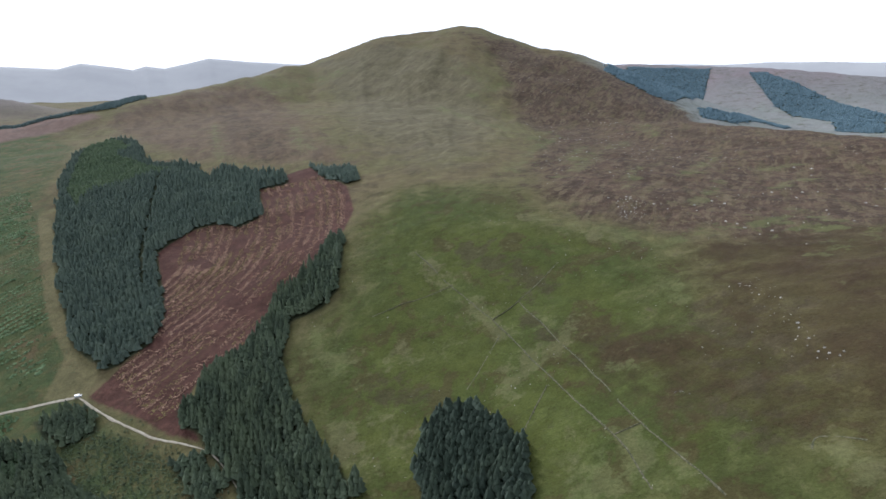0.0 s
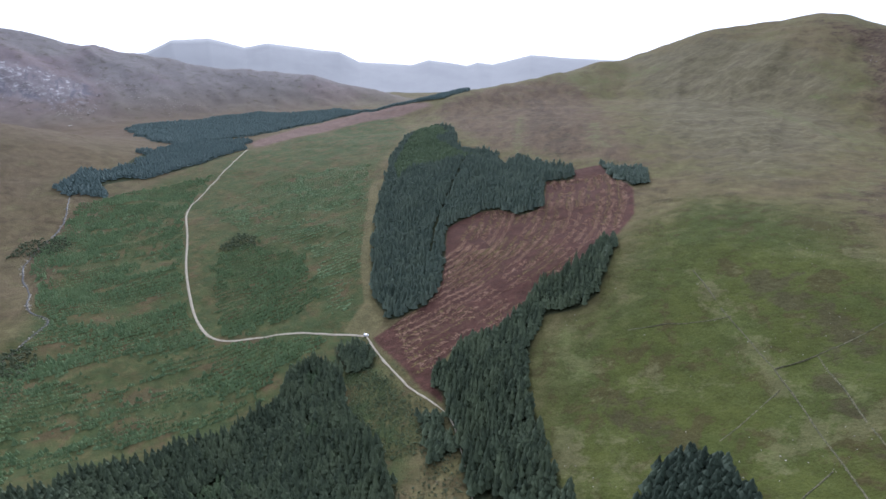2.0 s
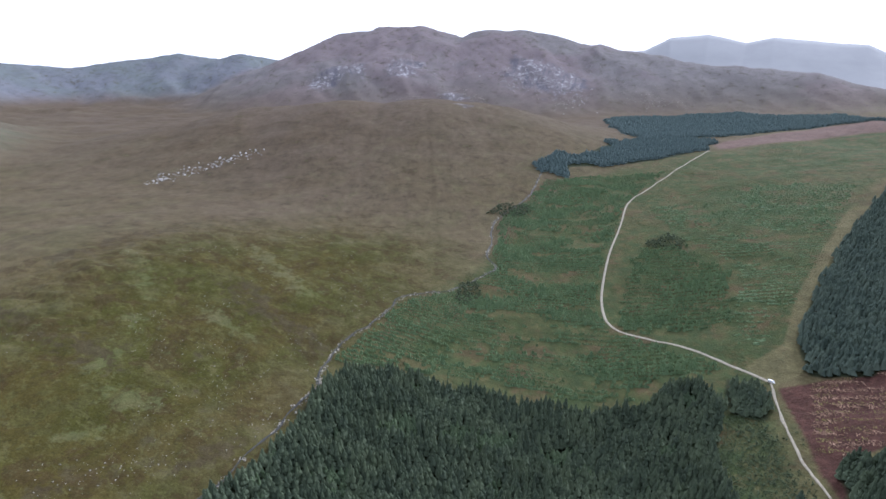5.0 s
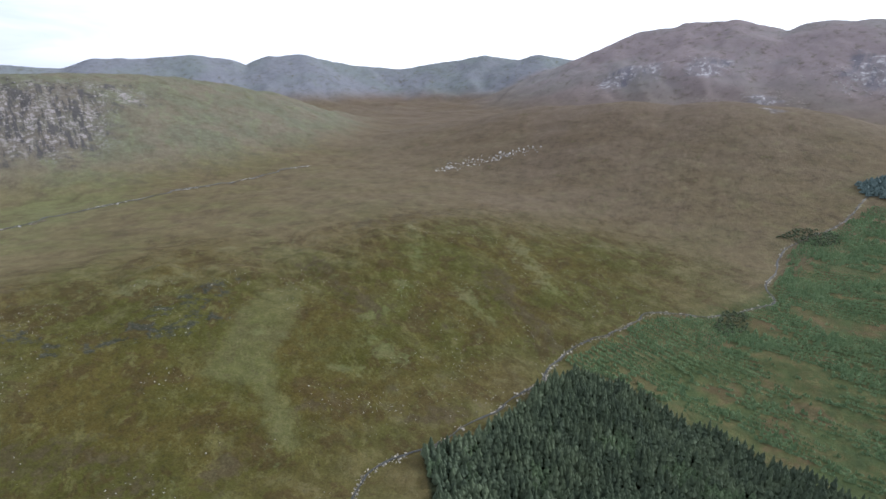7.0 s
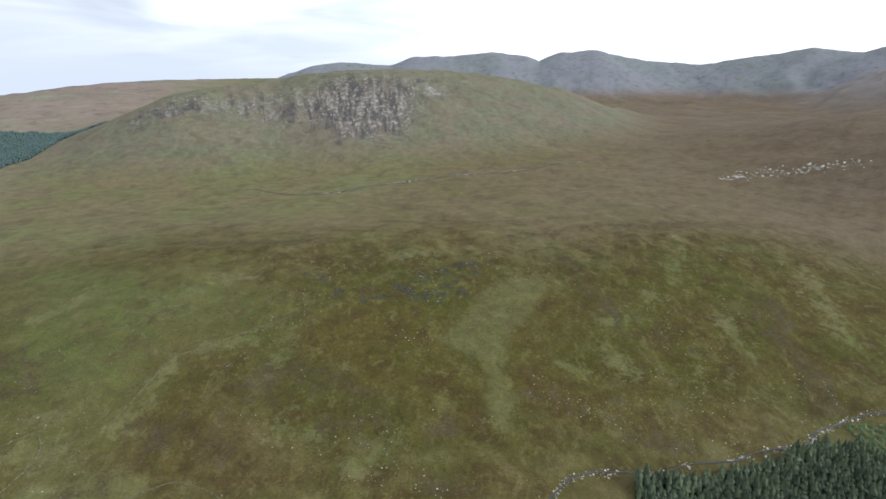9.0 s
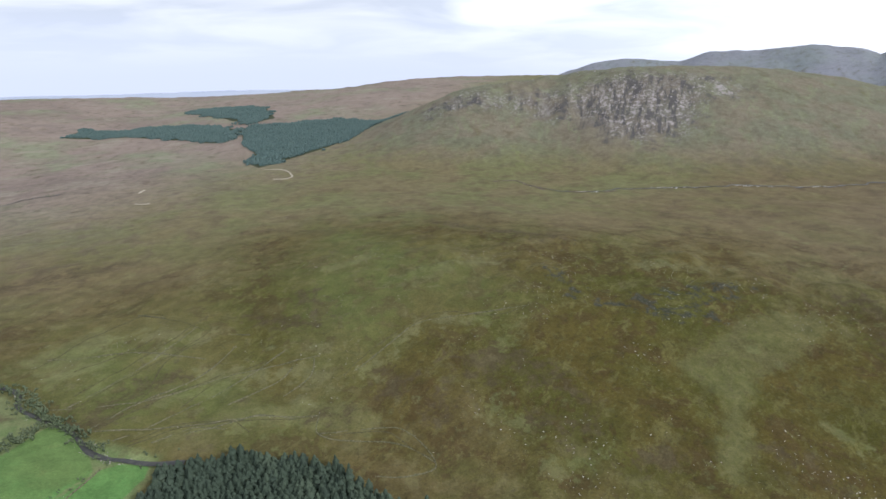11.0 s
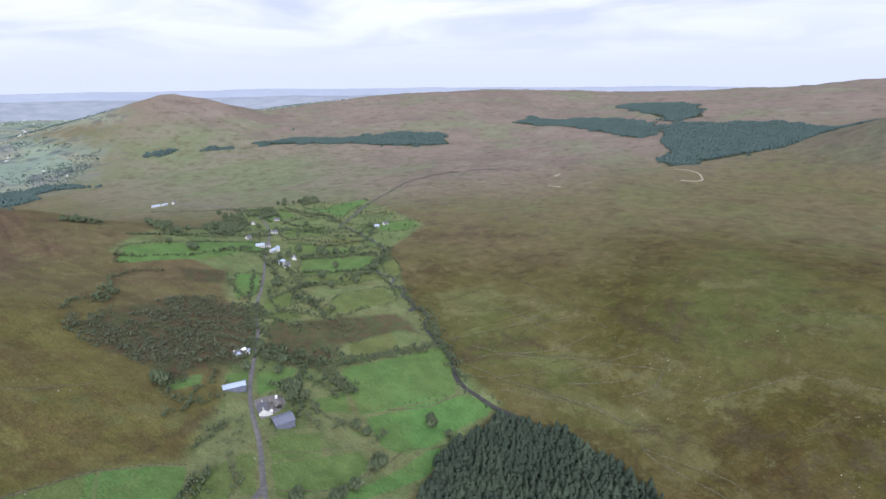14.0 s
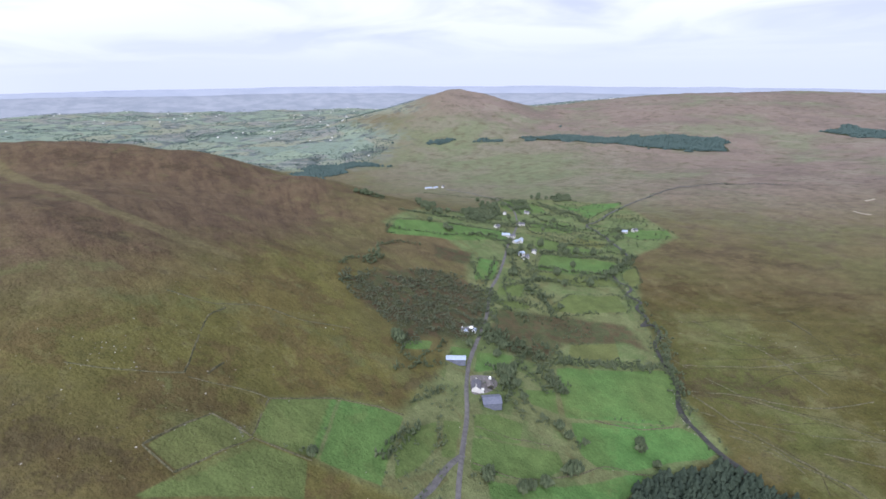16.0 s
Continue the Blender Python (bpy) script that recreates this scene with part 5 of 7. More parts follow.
def mesh_from(name, verts, faces, mats, slots=None, smooth=False):
    """A mesh from arrays: faces all of one size (n, k)."""
    me = bpy.data.meshes.new(name)
    verts, faces = np.asarray(verts, np.float32), np.asarray(faces, np.int32)
    k = faces.shape[1]
    me.vertices.add(len(verts))
    me.vertices.foreach_set("co", verts.ravel())
    me.loops.add(faces.size)
    me.loops.foreach_set("vertex_index", faces.ravel())
    me.polygons.add(len(faces))
    me.polygons.foreach_set("loop_start", np.arange(0, faces.size, k, dtype=np.int32))
    for mat in mats if isinstance(mats, (list, tuple)) else [mats]:
        me.materials.append(mat)
    if slots is not None:
        me.polygons.foreach_set("material_index", np.asarray(slots, np.int32))
    me.polygons.foreach_set("use_smooth", np.full(len(faces), smooth))
    me.update(calc_edges=True)
    me.validate()
    return me


# ---- the ground: one sheet to the horizon ----
WOODS = [PINE_SKYLINE, PINE_UPPER, PINE_JUNCTION, PINE_CORNER, PINE_BLOCK, PINE_TIP, PINE_BAND, PINE_KNOLL, PINE_NEAR, PINE_RIVER, PINE_VALLEY, PINE_PLAIN, PINE_STRIP, PINE_MOOR, PINE_MOOR_TOP, PINE_NORTH_A, PINE_NORTH_B, PINE_NORTH_C]


def build_ground():
    radii = np.concatenate([[0], np.linspace(20, 140, 14), np.exp(np.arange(np.log(147), np.log(720), 0.0078)), np.exp(np.arange(np.log(725), np.log(4880), 0.0112)), [4880]])
    az = np.concatenate([np.arange(0, 278, 0.32), np.arange(278, 316, 1.9), np.arange(316, 360, 0.32)])
    turns = len(az)
    rr, aa = np.meshgrid(radii[1:], az, indexing="ij")
    x, y = ring_place(aa.ravel(), rr.ravel())
    x, y = np.r_[CX, x], np.r_[CY, y]
    z = height(x, y)
    n = len(radii) - 1
    i, j = np.meshgrid(np.arange(n - 1), np.arange(turns), indexing="ij")
    a = 1 + i * turns + j
    b = 1 + i * turns + (j + 1) % turns
    quads = np.stack([a, a + turns, b + turns, b], -1).reshape(-1, 4)
    hub = np.stack([np.zeros(turns, int), 1 + np.arange(turns), 1 + (np.arange(turns) + 1) % turns, np.zeros(turns, int)], -1)
    tri = np.concatenate([quads[:, [0, 1, 2]], quads[:, [0, 2, 3]], hub[:, :3]])
    me = mesh_from("ground", np.stack([x, y, z], 1), tri[:, ::-1], GROUND, smooth=True)

    def patch(name, polys, scale, reach):
        v = np.full(len(x), -1.0)
        for poly in polys:
            q = np.array(poly)
            near = (x > q[:, 0].min() - reach) & (x < q[:, 0].max() + reach) & (y > q[:, 1].min() - reach) & (y < q[:, 1].max() + reach)
            v[near] = np.maximum(v[near], np.clip(inside(poly, x[near], y[near]) / scale, -1, 1))
        at = me.attributes.new(name, "FLOAT", "POINT")
        at.data.foreach_set("value", v.astype(np.float32))

    def strokes(name, *groups):
        v = np.zeros(len(x))
        for x0, y0, x1, y1, w in itertools.chain(*groups):
            w = w * 1.6
            near = (x > min(x0, x1) - 3 * w) & (x < max(x0, x1) + 3 * w) & (y > min(y0, y1) - 3 * w) & (y < max(y0, y1) + 3 * w)
            v[near] = np.maximum(v[near], np.exp(-((to_line([(x0, y0), (x1, y1)], x[near], y[near]) / w) ** 2)))
        me.attributes.new(name, "FLOAT", "POINT").data.foreach_set("value", v.astype(np.float32))

    strokes("flush", FLUSH_HILL, FLUSH_HEATH, FLUSH_HILLTOP, FLUSH_BANK, FLUSH_VALE)
    strokes("stain", STAIN_HILL, STAIN_VALE)
    patch("lush", [LUSH_HILL], 70, 70)
    patch("bank", [LUSH_BANK, LUSH_FLOOR, BANK_WEST, SEDGE_SOUTH, BANK_FOOT], 120, 120)
    patch("rough", [LUSH_SPUR], 60, 60)
    patch("flushed", [BANK_GREEN, VALE_GREEN], 45, 45)
    patch("sedge", [HEATHER_LOW, HEATHER_EAST], 45, 45)
    patch("damp", [SEDGE_SPUR], 25, 25)
    patch("ling", [HEATHER_SPUR, HEATHER_WEST], 50, 50)
    patch("ride", [STRAW_RIDE, BROWN_BAND], 4, 4)
    patch("hazed_moor", [FAR_MOOR], 300, 300)
    patch("ledge", [LEDGE_ROCK], 14, 14)
    patch("bracken", [SCRUBWOOD, BRACKEN_ROAD, BRACKEN_TOP, BRACKEN_HEATH], 14, 14)
    patch("heather", [HEATHER, HEATHER_TOP, HEATHER_RIM, HEATHER_DOME], 60, 60)
    patch("tan", [TAN_HILL], 90, 90)
    patch("straw", [STRAW_PATCH, STRAW_RIDE, STRAW_FOOT, PLOT_PALE], 12, 12)
    patch("bog", [BOG], 120, 120)
    patch("lowland", [LOWLAND], 150, 150)
    patch("west", [WEST_HEATH], 550, 550)
    patch("north", [NORTH_HAZED], 200, 200)
    patch("felled", [RED_STRIP], 30, 30)
    patch("pasture", [FAR_PASTURE], 250, 250)
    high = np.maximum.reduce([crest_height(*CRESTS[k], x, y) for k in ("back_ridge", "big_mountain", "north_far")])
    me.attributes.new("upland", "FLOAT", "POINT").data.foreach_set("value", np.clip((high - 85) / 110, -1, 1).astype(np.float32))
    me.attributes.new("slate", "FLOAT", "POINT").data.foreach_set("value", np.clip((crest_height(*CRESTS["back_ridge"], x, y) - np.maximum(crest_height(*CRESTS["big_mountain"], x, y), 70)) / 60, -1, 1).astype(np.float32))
    patch("floor", [VALLEY_FLOOR], 30, 30)
    patch("farm", [FARMLAND], 20, 20)
    patch("fell", [CLEARFELL], 15, 15)
    patch("wood", WOODS, 15, 15)
    patch("field", [p for _, p in FIELDS], 10, 10)
    tone = np.zeros(len(x))
    for t, poly in FIELDS:
        q = np.array(poly)
        near = (x > q[:, 0].min() - 9) & (x < q[:, 0].max() + 9) & (y > q[:, 1].min() - 9) & (y < q[:, 1].max() + 9)
        tone[near] = np.where(inside(poly, x[near], y[near]) > -4, t, tone[near])
    me.attributes.new("tone", "FLOAT", "POINT").data.foreach_set("value", tone.astype(np.float32))
    bearing = np.degrees(np.arctan2(CX - x, y - CY)) % 360
    reach = np.hypot(x - CX, y - CY)
    for name, v in (("flank", np.clip((crest_height(*CRESTS["rock_hill"], x, y) - 30) / 80, -1, 1)), ("sweep", bearing * 26.2), ("reach", reach), ("crag", 1.0 * np.exp(-(((bearing - 144.5) / 5.6) ** 2 + ((reach - 1235) / 140) ** 2)) + 0.45 * np.exp(-(((bearing - 154) / 4.5) ** 2 + ((reach - 1270) / 110) ** 2)) + 0.55 * np.exp(-(((bearing - 163) / 5) ** 2 + ((reach - 1270) / 80) ** 2)) + 0.36 * np.exp(-(((bearing - 137) / 5) ** 2 + ((reach - 1380) / 100) ** 2)))):
        me.attributes.new(name, "FLOAT", "POINT").data.foreach_set("value", v.astype(np.float32))
    cliff = np.zeros(len(x))
    for a, aw, d, dw, much in ((67.0, 4.2, 2290, 130, 1.0), (70.0, 2.2, 2400, 90, 0.7), (89.5, 2.6, 2400, 110, 0.8), (86.5, 1.6, 2380, 100, 0.6), (81.8, 2.4, 2370, 130, 0.75), (76.3, 2.2, 2140, 70, 0.55), (75.5, 2.5, 1330, 35, 0.62)):
        cliff = np.maximum(cliff, much * np.exp(-(((bearing - a) / aw) ** 2 + ((reach - d) / dw) ** 2)))
    me.attributes.new("cliff", "FLOAT", "POINT").data.foreach_set("value", cliff.astype(np.float32))
    # rock where the ground is steep or craggy
    e = 6.0
    gx, gy = (big_forms(x + e, y) - big_forms(x - e, y)) / (2 * e), (big_forms(x, y + e) - big_forms(x, y - e)) / (2 * e)
    rock = np.clip(np.hypot(gx, gy) * 1.5 - 0.75, -1, 0.25)
    for k, (cx, cy) in enumerate(CRAG_SPOTS):
        rock = rock + (0.62 if k in (4, 5, 6) else 0.45) * np.exp(-((x - cx) ** 2 + (y - cy) ** 2) / (2 * 70 * 70))
    rock = rock + 0.15 * np.exp(-to_line(BROW, x, y) ** 2 / (2 * 30 * 30))
    me.attributes.new("rock", "FLOAT", "POINT").data.foreach_set("value", rock.astype(np.float32))
    tagged(new("ground", me), "brown heather moor, olive hill grass and rocky slopes", "ground", kind="structure")


build_ground()


# ---- trees ----
def cone_tree(seed, sides=6, tiers=((0.0, 1.0), (0.36, 0.80), (0.27, 0.76), (0.72, 0.54), (0.56, 0.49), (1.0, 0.24), (0.45, 0.10))):
    """Crown of a spruce, one metre tall and a metre in radius, with drooping tiers; triangles."""
    r = random.Random(seed)
    v, f = [(0, 0, 1.0)], []
    for k, (rad, z) in enumerate(tiers[1:]):
        for s in range(sides):
            a = 2 * math.pi * (s + 0.35 * k + r.uniform(-0.2, 0.2)) / sides
            q = rad * r.uniform(0.72, 1.2)
            v.append((q * math.cos(a), q * math.sin(a), z + r.uniform(-0.035, 0.035)))
    for s in range(sides):
        f.append((0, 1 + s, 1 + (s + 1) % sides))
    for k in range(len(tiers) - 2):
        o, p = 1 + k * sides, 1 + (k + 1) * sides
        for s in range(sides):
            t = (s + 1) % sides
            f += [(o + s, p + s, p + t), (o + s, p + t, o + t)]
    return np.array(v), np.array(f)


def scatter(name, protos, xy, tall, wide, mat, sink=0.2, seed=0, smooth=False):
    """Many small forms joined into one mesh. tall and wide: one number for each."""
    rng = np.random.default_rng(seed)
    which = rng.integers(0, len(protos), len(xy))
    vs, fs, base = [], [], 0
    z = height(xy[:, 0], xy[:, 1])
    for k, (v, f) in enumerate(protos):
        sel = np.where(which == k)[0]
        if not len(sel):
            continue
        a = rng.uniform(0, 2 * np.pi, len(sel))
        c, s, w, h = np.cos(a), np.sin(a), wide[sel], tall[sel]
        X = (v[None, :, 0] * c[:, None] - v[None, :, 1] * s[:, None]) * w[:, None] + xy[sel, 0, None]
        Y = (v[None, :, 0] * s[:, None] + v[None, :, 1] * c[:, None]) * w[:, None] + xy[sel, 1, None]
        Z = v[None, :, 2] * h[:, None] + z[sel, None] - sink
        vs.append(np.stack([X, Y, Z], -1).reshape(-1, 3))
        fs.append((f[None] + base + (np.arange(len(sel)) * len(v))[:, None, None]).reshape(-1, 3))
        base += len(sel) * len(v)
    return new(name, mesh_from(name, np.concatenate(vs), np.concatenate(fs), mat, smooth=smooth))


def fill(poly, gap, seed, jitter=0.35, turn=0.0, row=None, keep=None, ragged=0.0, sway=0.0, across=None):
    """Places in rows over a patch."""
    rng = np.random.default_rng(seed)
    q = np.array(poly, float)
    mid = q.mean(0)
    reach = np.hypot(*(q - mid).T).max()
    u, w = np.meshgrid(np.arange(-reach, reach, gap), np.arange(-reach, reach, row or gap), indexing="ij")
    c, s = math.cos(radians(turn)), math.sin(radians(turn))
    u, w = u.ravel() + rng.uniform(-jitter, jitter, u.size) * gap, w.ravel() + rng.uniform(-1, 1, w.size) * (jitter if across is None else across * (row or gap) / gap) * gap
    if sway:
        w = w + sway * vnoise(u, w, 45, seed + 1)
    x, y = mid[0] + u * c - w * s, mid[1] + u * s + w * c
    ok = inside(poly, x, y) + (ragged * vnoise(x, y, max(9, 1.6 * ragged), seed) if ragged else 0) > rng.uniform(-0.5, 1.0, x.size) * gap * 0.6
    if keep is not None:
        ok &= keep(x, y)
    return np.stack([x[ok], y[ok]], 1)


SPRUCE = [cone_tree(s) for s in range(5)]
# broader, rounder crowns

RIDE = [(-415, 790), (-330, 560), (-300, 500)]
MID_SPRUCE = [cone_tree(110 + s, 5, ((0.0, 1.0), (0.50, 0.74), (0.42, 0.66), (1.0, 0.16))) for s in range(5)]
FAR_SPRUCE = [cone_tree(90 + s, 4, ((0, 1), (0.6, 0.5), (1.0, 0.05))) for s in range(4)]
SPRUCE_SMALL = [cone_tree(40 + s, 5, ((0, 1), (0.55, 0.5), (1.0, 0.06))) for s in range(4)]


def trunk_forms():
    a = np.arange(5) * 2 * np.pi / 5
    v = np.concatenate([np.stack([np.cos(a), np.sin(a), 0 * a], 1), np.stack([0.7 * np.cos(a), 0.7 * np.sin(a), 0 * a + 1], 1)])
    f = [(s, (s + 1) % 5, 5 + (s + 1) % 5) for s in range(5)] + [(s, 5 + (s + 1) % 5, 5 + s) for s in range(5)]
    return np.array(v), np.array(f)


TRUNK = trunk_forms()
CROWNS = []
for k, (v, f) in enumerate(SPRUCE):
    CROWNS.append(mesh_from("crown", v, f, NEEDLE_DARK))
TRUNK_MESH = mesh_from("trunk", TRUNK[0], TRUNK[1], BARK)


def spruce_thing(k, x, y, z, tall, wide, turn):
    """A spruce of its own: trunk and crown."""
    tree = new("spruce_tree")
    tree.matrix_world = pose(x, y, z - 0.2, 0, 0, turn)
    t = new("trunk", TRUNK_MESH)
    t.parent, t.scale = tree, (0.19, 0.19, tall * 0.45)
    c = new("crown", CROWNS[k])
    c.parent, c.location, c.scale = tree, (0, 0, tall * 0.05), (wide, wide, tall * 0.95)
    return tagged(tree, "dark green spruce tree in a dense plantation", "tree", "plantation spruces")


def plantation(name, poly, gap, tall, label, seed, mat=None, protos=None, single=None, spread=0.73, turn=20.0, keep=None, even=1.0, ragged=None):
    """A wood. single: a test for trees near the flight that stand as things of their own."""
    xy = fill(poly, gap, seed, 0.42, turn, keep=keep, ragged=ragged or gap * 0.8)
    rng = np.random.default_rng(seed + 5)
    patchy = 1 + 0.20 * even * vnoise(xy[:, 0], xy[:, 1], 30, seed) + 0.14 * even * vnoise(xy[:, 0], xy[:, 1], 9, seed + 3)
    h = tall * patchy * rng.uniform(0.92 - 0.26 * even, 0.96 + 0.22 * even, len(xy))
    w = gap * spread * rng.uniform(0.85, 1.2, len(xy))
    alone = np.zeros(len(xy), bool)
    if single:
        near = np.argsort(np.hypot(xy[:, 0] - single[0], xy[:, 1] - single[1]))[: single[2]]
        alone[near] = True
        z = height(xy[:, 0], xy[:, 1])
        for i in near:
            spruce_thing(int(rng.integers(0, 5)), float(xy[i, 0]), float(xy[i, 1]), float(z[i]), float(h[i]), float(w[i]), float(rng.uniform(0, 360)))
    rest = ~alone
    ob = scatter(name, protos or SPRUCE, xy[rest], h[rest], w[rest], mat or NEEDLE, -0.05 * tall, seed)
    tagged(ob, label, "plantation", kind="stuff")
    return len(xy)


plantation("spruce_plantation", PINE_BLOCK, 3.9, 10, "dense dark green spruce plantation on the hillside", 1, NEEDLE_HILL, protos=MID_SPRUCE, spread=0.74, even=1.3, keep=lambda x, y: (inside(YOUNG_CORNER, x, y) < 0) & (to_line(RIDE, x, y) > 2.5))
plantation("spruce_plantation", YOUNG_CORNER, 4.0, 7, "lighter green young trees at the top of the plantation", 15, NEEDLE_MIX, MID_SPRUCE)
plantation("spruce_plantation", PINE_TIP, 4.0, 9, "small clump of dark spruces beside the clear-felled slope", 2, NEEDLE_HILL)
plantation("spruce_plantation", PINE_BAND, 3.4, 11, "long band of dark spruces beside the clear-felled slope", 3, spread=0.74, even=1.2)
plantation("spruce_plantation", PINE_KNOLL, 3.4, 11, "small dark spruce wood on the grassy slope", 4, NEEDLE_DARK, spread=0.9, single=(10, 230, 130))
plantation("spruce_plantation", PINE_NEAR, 3.8, 12, "mixed dark spruce wood beside the stream", 5, spread=0.72, even=1.25, keep=lambda x, y: fbm(x, y, 24, 3, 81) > -0.75)
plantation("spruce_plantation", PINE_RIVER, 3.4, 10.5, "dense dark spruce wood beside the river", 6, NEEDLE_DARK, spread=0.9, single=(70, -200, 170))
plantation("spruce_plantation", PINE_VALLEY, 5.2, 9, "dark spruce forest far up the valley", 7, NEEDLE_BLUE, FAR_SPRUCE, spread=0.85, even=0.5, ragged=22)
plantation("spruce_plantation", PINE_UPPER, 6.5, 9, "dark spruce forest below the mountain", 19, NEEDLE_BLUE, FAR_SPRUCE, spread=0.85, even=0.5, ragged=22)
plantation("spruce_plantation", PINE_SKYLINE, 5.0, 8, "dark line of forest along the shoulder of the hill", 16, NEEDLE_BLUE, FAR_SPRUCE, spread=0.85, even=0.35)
plantation("spruce_copse", PINE_JUNCTION, 3.4, 8, "clump of dark spruces where the tracks meet", 17)
plantation("spruce_copse", PINE_CORNER, 3.6, 8, "clump of dark spruces beside the track", 18)
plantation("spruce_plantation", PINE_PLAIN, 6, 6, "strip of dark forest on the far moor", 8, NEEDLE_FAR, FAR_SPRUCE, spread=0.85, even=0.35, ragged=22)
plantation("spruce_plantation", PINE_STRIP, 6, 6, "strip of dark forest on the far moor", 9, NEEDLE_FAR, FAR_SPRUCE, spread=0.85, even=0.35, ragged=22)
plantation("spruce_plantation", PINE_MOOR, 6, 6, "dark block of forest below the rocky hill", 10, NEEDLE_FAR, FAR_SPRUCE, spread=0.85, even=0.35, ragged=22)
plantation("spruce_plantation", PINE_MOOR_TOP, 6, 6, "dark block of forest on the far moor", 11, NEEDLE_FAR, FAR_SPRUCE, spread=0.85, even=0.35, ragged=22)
for k, poly in enumerate((WOOD_LOW_A, WOOD_HILL, WOOD_KNOT)):
    plantation("far_wood", poly, 6.5, 6, "dark wood among far pastures", 30 + k, NEEDLE_FAR, FAR_SPRUCE, spread=0.85, even=0.35, keep=lambda x, y: fbm(x, y * 0.6, 90, 3, 88) > 0.05)
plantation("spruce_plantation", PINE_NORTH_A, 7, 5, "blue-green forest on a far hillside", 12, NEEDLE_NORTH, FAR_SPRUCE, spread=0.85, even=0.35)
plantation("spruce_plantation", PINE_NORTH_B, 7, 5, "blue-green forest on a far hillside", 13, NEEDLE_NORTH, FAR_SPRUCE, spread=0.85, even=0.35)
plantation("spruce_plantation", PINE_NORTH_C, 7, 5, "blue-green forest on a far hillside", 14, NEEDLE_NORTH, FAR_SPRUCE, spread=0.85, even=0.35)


# ---- tracks, road and water ----
def ribbon(name, pts, half, mat, lift, label, category, ragged=0.15, step=4.0, level=0.0, seed=0, wander=0.0):
    line = smooth_line(pts, step)
    if wander:
        line = line + wander * np.stack([vnoise(line[:, 0], line[:, 1], 16, 5), vnoise(line[:, 0], line[:, 1], 16, 6)], 1)
    d = np.gradient(line, axis=0)
    d /= np.hypot(*d.T)[:, None] + 1e-9
    side = np.stack([-d[:, 1], d[:, 0]], 1)
    far = np.hypot(line[:, 0] - CX, line[:, 1] - CY)
    up = lift + far * 0.0005
    cols = []
    for k in (-1.0, -0.5, 0.0, 0.5, 1.0):
        w = half * (1 + ragged * vnoise(line[:, 0] + 91 * k, line[:, 1], 9, seed))
        p = line + side * (k * w)[:, None]
        z = height(p[:, 0], p[:, 1]) if not level else height(line[:, 0], line[:, 1]) + level
        cols.append(np.stack([p[:, 0], p[:, 1], z + up * (1 if abs(k) < 1 else 0.4)], 1))
    n = len(line)
    v = np.concatenate(cols)
    f = []
    for c in range(4):
        i = np.arange(n - 1) + c * n
        f.append(np.stack([i, i + 1, i + n + 1, i + n], 1))
    return tagged(new(name, mesh_from(name, v, np.concatenate(f)[:, ::-1], mat, smooth=True)), label, category, kind="structure")


ribbon("track", TRACK, 1.35, GRAVEL, 0.25, "pale gravel forest track winding up the valley", "track")
ribbon("track", TRACK_LOW[:5], 0.75, GRAVEL, 0.2, "narrow gravel track along the felled slope", "track", 0.6)
ribbon("track", TRACK_LOW[4:], 0.36, GRAVEL, 0.16, "faint overgrown track along the felled slope", "track", 0.8)
ribbon("road", ROAD, 1.25, TARMAC, 0.25, "narrow grey tarmac lane between fields", "road", 0.08)
ribbon("road", LANE, 1.5, TARMAC, 0.28, "narrow grey farm lane joining the road", "road", 0.08)
ribbon("water", STREAM_UP, 0.75, WATER, 0.1, "narrow rocky stream", "stream", 0.75, 2.0, 0.35, wander=1.6)
ribbon("water", STREAM_LOW, 0.8, WATER, 0.1, "narrow rocky stream", "stream", 0.75, 2.0, 0.35, wander=1.6)
ribbon("water", RIVER, 1.6, WATER, 0.1, "dark peaty river winding past fields", "river", 0.4, 3.0, 0.45)



# ---- distance ----
def backdrop(line, seed, mat):
    """A far range: a long ridge with a rounded front and back."""
    az = np.concatenate([np.linspace(a[0], b[0], max(2, int(abs(a[0] - b[0]) * 6)), endpoint=False) for a, b in zip(line[:-1], line[1:])] + [[line[-1][0]]])
    a_line = np.array(line)
    order = np.argsort(a_line[:, 0])
    far = np.interp(az, a_line[order, 0], a_line[order, 1])
    top = np.interp(az, a_line[order, 0], a_line[order, 2])
    v = []
    for k, (back, share) in enumerate(((-900, 0.0), (-600, 0.3), (-300, 0.68), (-110, 0.93), (0, 1.0), (90, 0.9), (300, 0.2))):
        d = far + back
        x, y = ring_place(az, d)
        z = -20 + (top + 20) * share + (9 if 0 < share < 1 else 5) * fbm(x, y, 330, 5, seed) * (share > 0)
        v.append(np.stack([x, y, z], 1))
    n = len(az)
    f = np.concatenate([np.stack([k * n + np.arange(n - 1), k * n + np.arange(1, n), (k + 1) * n + np.arange(1, n), (k + 1) * n + np.arange(n - 1)], 1) for k in range(6)])
    tagged(new("backdrop", mesh_from("backdrop", np.concatenate(v), f, mat, smooth=True)), "pale blue-grey range of far hills", "hills", kind="structure")


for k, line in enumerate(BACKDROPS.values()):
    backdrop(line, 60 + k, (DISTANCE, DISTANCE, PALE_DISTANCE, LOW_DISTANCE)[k])


